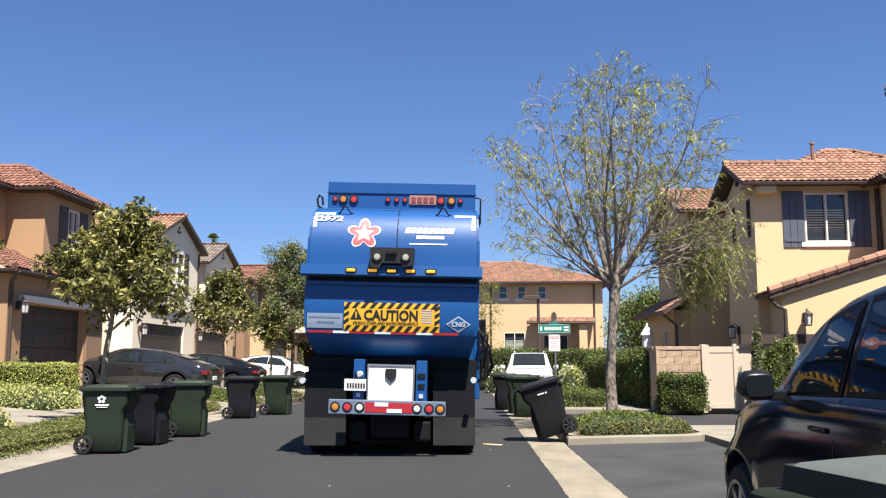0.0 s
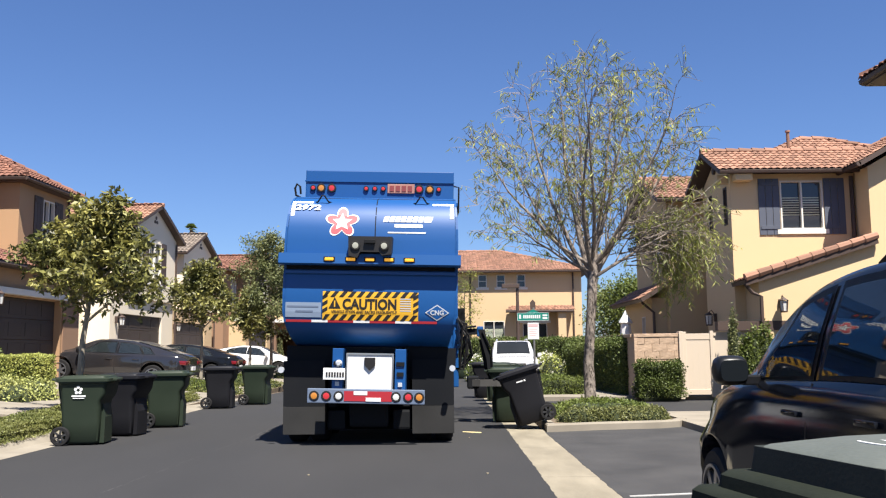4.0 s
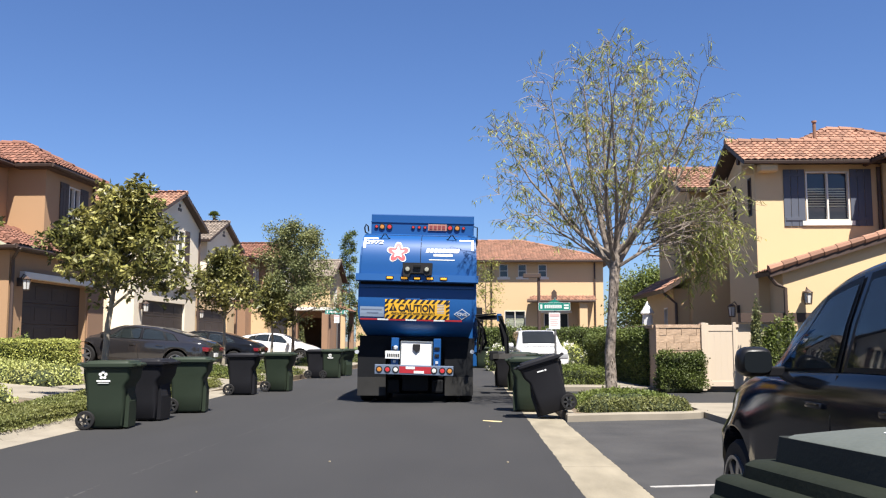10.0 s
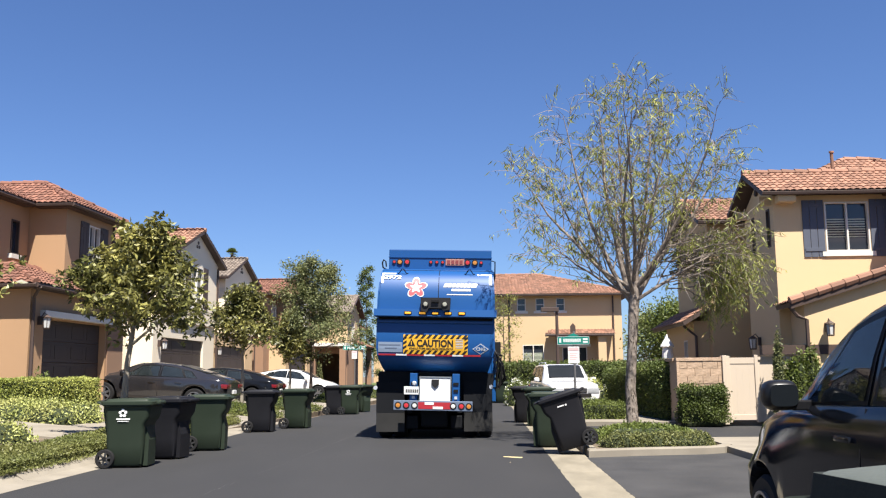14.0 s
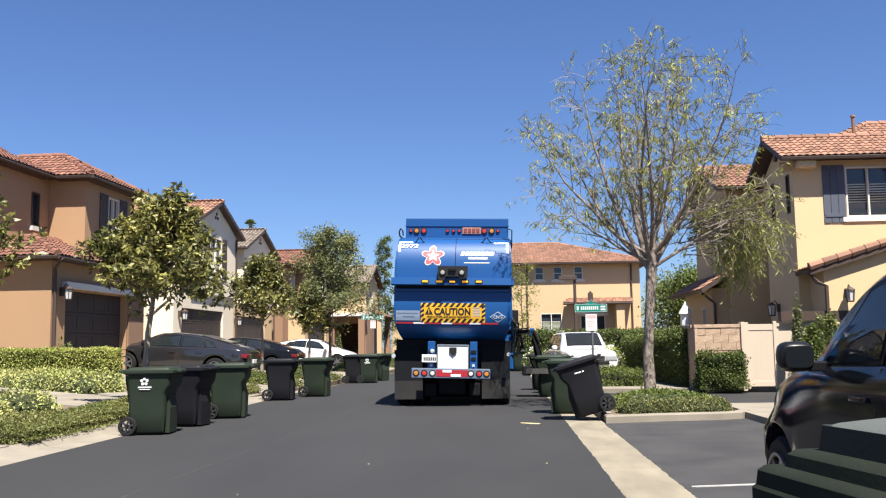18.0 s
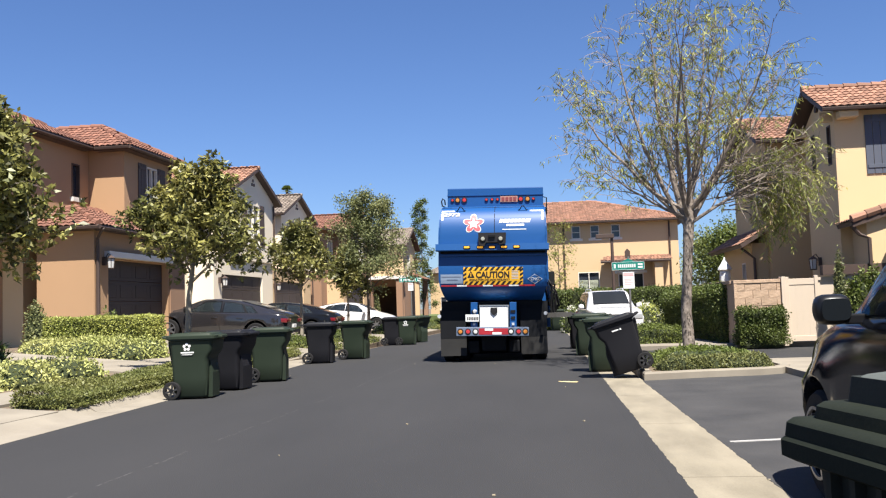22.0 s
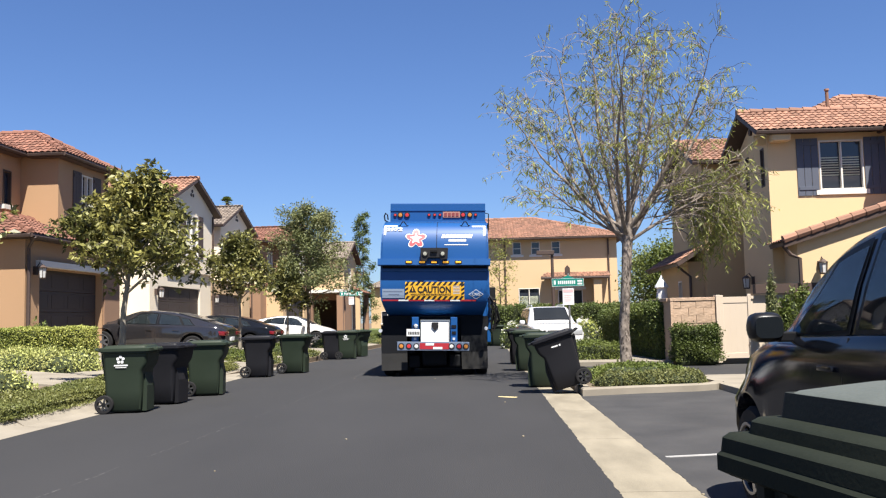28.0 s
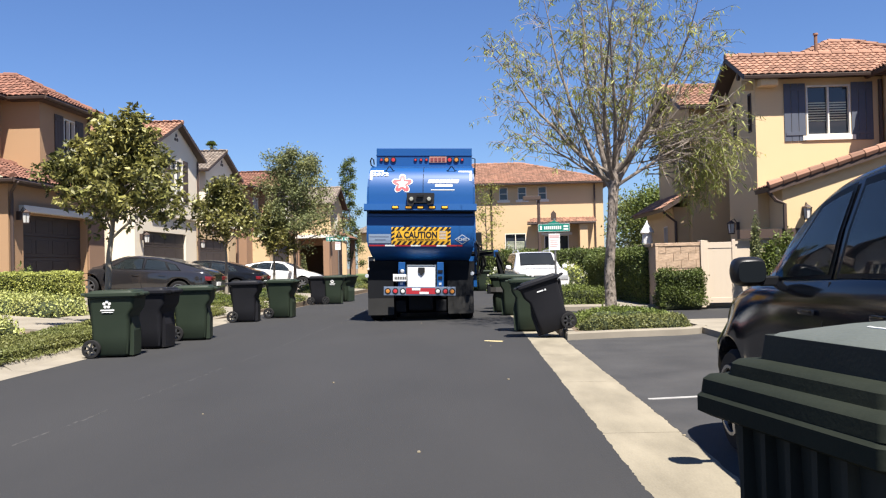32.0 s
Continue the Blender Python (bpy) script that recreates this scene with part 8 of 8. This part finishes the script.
tagged(part("paint_mark", bm, PALE_YELLOW), "small worn pale yellow paint mark on the asphalt", "marking", kind="structure")
SEAL = surf("worn_seam", (0.15, 0.145, 0.14), (0.05, 0.05, 0.05), scale=40, rough=0.9)
rs = random.Random(12)
bm = bmesh.new()
y = 4.0
while y < 40:
    step = rs.uniform(0.03, 0.22)
    if rs.random() < 0.78:
        x = -3.56 + 0.036 * (y - 6.6) * (1 if y < 14.4 else 14.4 / y) + rs.uniform(-0.02, 0.02)
        w = rs.uniform(0.002, 0.007)
        bm.faces.new([bm.verts.new(p) for p in ((x - w, y, 0.0025), (x + w, y + 0.02, 0.0025), (x + w * 0.8, y + step * 0.85, 0.0025), (x - w * 0.7, y + step * 0.8, 0.0025))])
    y += step
structure("lane_seam", bm, SEAL, "pale broken crack along the asphalt lane joint", "marking")
DRY_LEAF = surf("dry_leaf", (0.34, 0.29, 0.20), (0.22, 0.18, 0.12), scale=40, rough=0.8)
rl = random.Random(3)
for i in range(12):
    x, y = rl.uniform(-5.2, 3.6), rl.uniform(6, 34)
    bm = bmesh.new()
    a = rl.uniform(0, 3)
    r = rl.uniform(0.008, 0.02)
    prism(bm, [(x + r * math.cos(a + k * 1.26) * rl.uniform(0.6, 1), y + r * math.sin(a + k * 1.26) * rl.uniform(0.6, 1)) for k in range(5)], "z", 0.002, 0.012)
    tagged(part("dry_leaf", bm, DRY_LEAF), "small pale dry leaf lying on the asphalt", "leaf", group="leaves on the street")


# ---- what moves ----
# a bin on its way up, in seconds from the grip: across, height, lean towards the truck
RAISE = [(0.0, 1.42, 0.0, 0), (0.25, 1.5, 0.25, 3), (0.45, 1.6, 0.75, 8), (0.75, 1.52, 1.29, 17), (1.05, 1.42, 1.67, 25), (1.35, 1.22, 2.11, 34), (1.55, 1.06, 2.47, 41), (1.75, 0.86, 2.80, 50), (2.15, 0.42, 3.42, 88), (2.5, 0.1, 3.62, 118), (3.2, -0.1, 3.62, 128)]
LOWER_AGAIN = [(0.0, -0.1, 3.62, 128), (0.4, 0.1, 3.6, 118), (0.8, 0.55, 3.25, 78), (1.1, 0.92, 2.12, 45), (1.4, 1.02, 1.62, 22), (1.7, 1.2, 1.02, 7), (2.0, 1.2, 0.30, 1), (2.2, 1.12, 0.0, 0)]
TRUCK_X = -1.215


def bin_pose(x, y, z, lean, turn=178):
    return pose(x, y, z) @ pose(0, 0, 0, 0, -lean, 0) @ pose(0, 0, 0, 0, 0, turn)


def pull(z):
    """How much of a bin's sideways shift holds at a height."""
    return min(z, 1) * max(0.0, 1 - max(0.0, z - 2.1) / 1.1)


def lift_rows(y, up, down, x_from, x_to, dx=0.0):
    """Rows of a bin that is raised at 'up' and set down from 'down' on (either may be None)."""
    rows = []
    if up is not None:
        rows.append((0.0, bin_pose(x_from, y, 0, 0)))
        rows += [(up + s, bin_pose(x_from if i == 0 else x + dx * pull(z), y, z, a)) for i, (s, x, z, a) in enumerate(RAISE) if up + s > 0]
    for i, (s, x, z, a) in enumerate(LOWER_AGAIN):
        if i == len(LOWER_AGAIN) - 1:
            x = x_to
        rows.append((down + s, bin_pose(x + dx * pull(z), y, z, a)))
    if rows[0][0] > 0:
        rows.insert(0, (0.0, rows[0][1]))
    rows.append((32.0, rows[-1][1]))
    return rows


def claw_pose(x, z, lean, t):
    """The claw about a bin's base, in the truck's space."""
    return pose(x - TRUCK_X, reach(t), z) @ pose(0, 0, 0, 0, -lean, 0)


def reach(t):
    """How far ahead of the tail the lift stands for the three bins."""
    return 4.4 if t < 5 else 3.55 if t < 19.5 else 3.45


def motions():
    drive = [(0.0, 13.2), (4.8, 13.2), (5.5, 13.9), (6.0, 14.6), (6.5, 15.25), (7.0, 15.95), (7.5, 16.6), (8.0, 17.7), (8.5, 18.7), (9.0, 19.42), (9.4, 19.58), (10.0, 19.6), (19.4, 19.6), (20.0, 19.8), (20.5, 20.12), (21.0, 20.67), (21.5, 21.02), (22.0, 21.21), (22.5, 21.3), (32.0, 21.3)]
    walk(truck, [(t, pose(TRUCK_X, y, 0)) for t, y in drive])
    walk(lifted_one, lift_rows(17.6, None, 1.04, 0, 1.15, -0.12))
    walk(lifted_two, lift_rows(23.15, 11.05, 15.4, 1.42, 1.1))
    walk(lifted_three, lift_rows(24.75, 23.95, 28.45, 1.35, 0.92, -0.33))
    # the claw holds the bin from grip to release and rests folded by the truck's side between
    rest = (0.38, 0.5, 0)
    claw = [(0.0, -0.1, 3.62, 128)]
    for up, down, x_to, dx in ((None, 1.04, 1.15, -0.12), (11.05, 15.4, 1.1, 0.0), (23.95, 28.45, 0.92, -0.33)):
        if up is not None:
            claw += [(up - 2.2, *rest), (up - 0.5, 1.42, 0.3, 0), (up - 0.1, 1.42, 0.12, 0)]
            claw += [(up + s, x + dx * pull(z), max(z, 0.12), a) for s, x, z, a in RAISE]
        claw += [(down + s, x + dx * pull(z), max(z, 0.1), a) for s, x, z, a in LOWER_AGAIN if down + s > 0]
        end = down + 2.2
        claw += [(end + 0.7, x_to - 0.1, 0.2, 0), (end + 1.5, *rest)] if end + 1.5 < 32 else []
    claw.append((32.0, claw[-1][1], claw[-1][2], claw[-1][3]))
    walk(lift_claw, [(t, claw_pose(x, z, a, t)) for t, x, z, a in claw])
    # link and beam follow: the link's foot is at the claw's head, the beam carries the link
    link, beam = [], []
    for t, x, z, a in claw:
        c, s = math.cos(radians(a)), math.sin(radians(a))
        hx, hz = x - 0.55 * c - 0.54 * s, z - 0.55 * s + 0.54 * c
        swing = -10 + a * 0.9
        k = radians(swing)
        top = (hx - 1.0 * math.sin(k), hz + 1.0 * math.cos(k))
        link.append((t, pose(top[0] - TRUCK_X, reach(t), top[1], 0, swing * 1.0, 0)))
        beam.append((t, pose(min(top[0], 1.1) - TRUCK_X, reach(t), min(max(top[1], 1.5), 3.3))))
    walk(lift_link, link)
    walk(lift_beam, beam)
    walk(white_suv, [(0.0, pose(2.44, 36.5, 0, 0, 0, 176)), (2.0, pose(2.47, 36.3, 0, 0, 0, 177)), (3.5, pose(2.54, 36.0, 0, 0, 0, 178)), (6.0, pose(2.56, 35.6, 0, 0, 0, 180)), (9.0, pose(2.58, 35.2, 0, 0, 0, 182)), (11.0, pose(2.68, 34.6, 0, 0, 0, 184)), (13.0, pose(2.78, 34.0, 0, 0, 0, 186)), (16.0, pose(2.79, 34.0, 0, 0, 0, 186)), (19.2, pose(2.77, 34.0, 0, 0, 0, 186)), (20.8, pose(2.38, 33.9, 0, 0, 0, 184.5)), (24.0, pose(2.42, 33.9, 0, 0, 0, 184.5)), (32.0, pose(2.43, 33.9, 0, 0, 0, 184.5))])


motions()
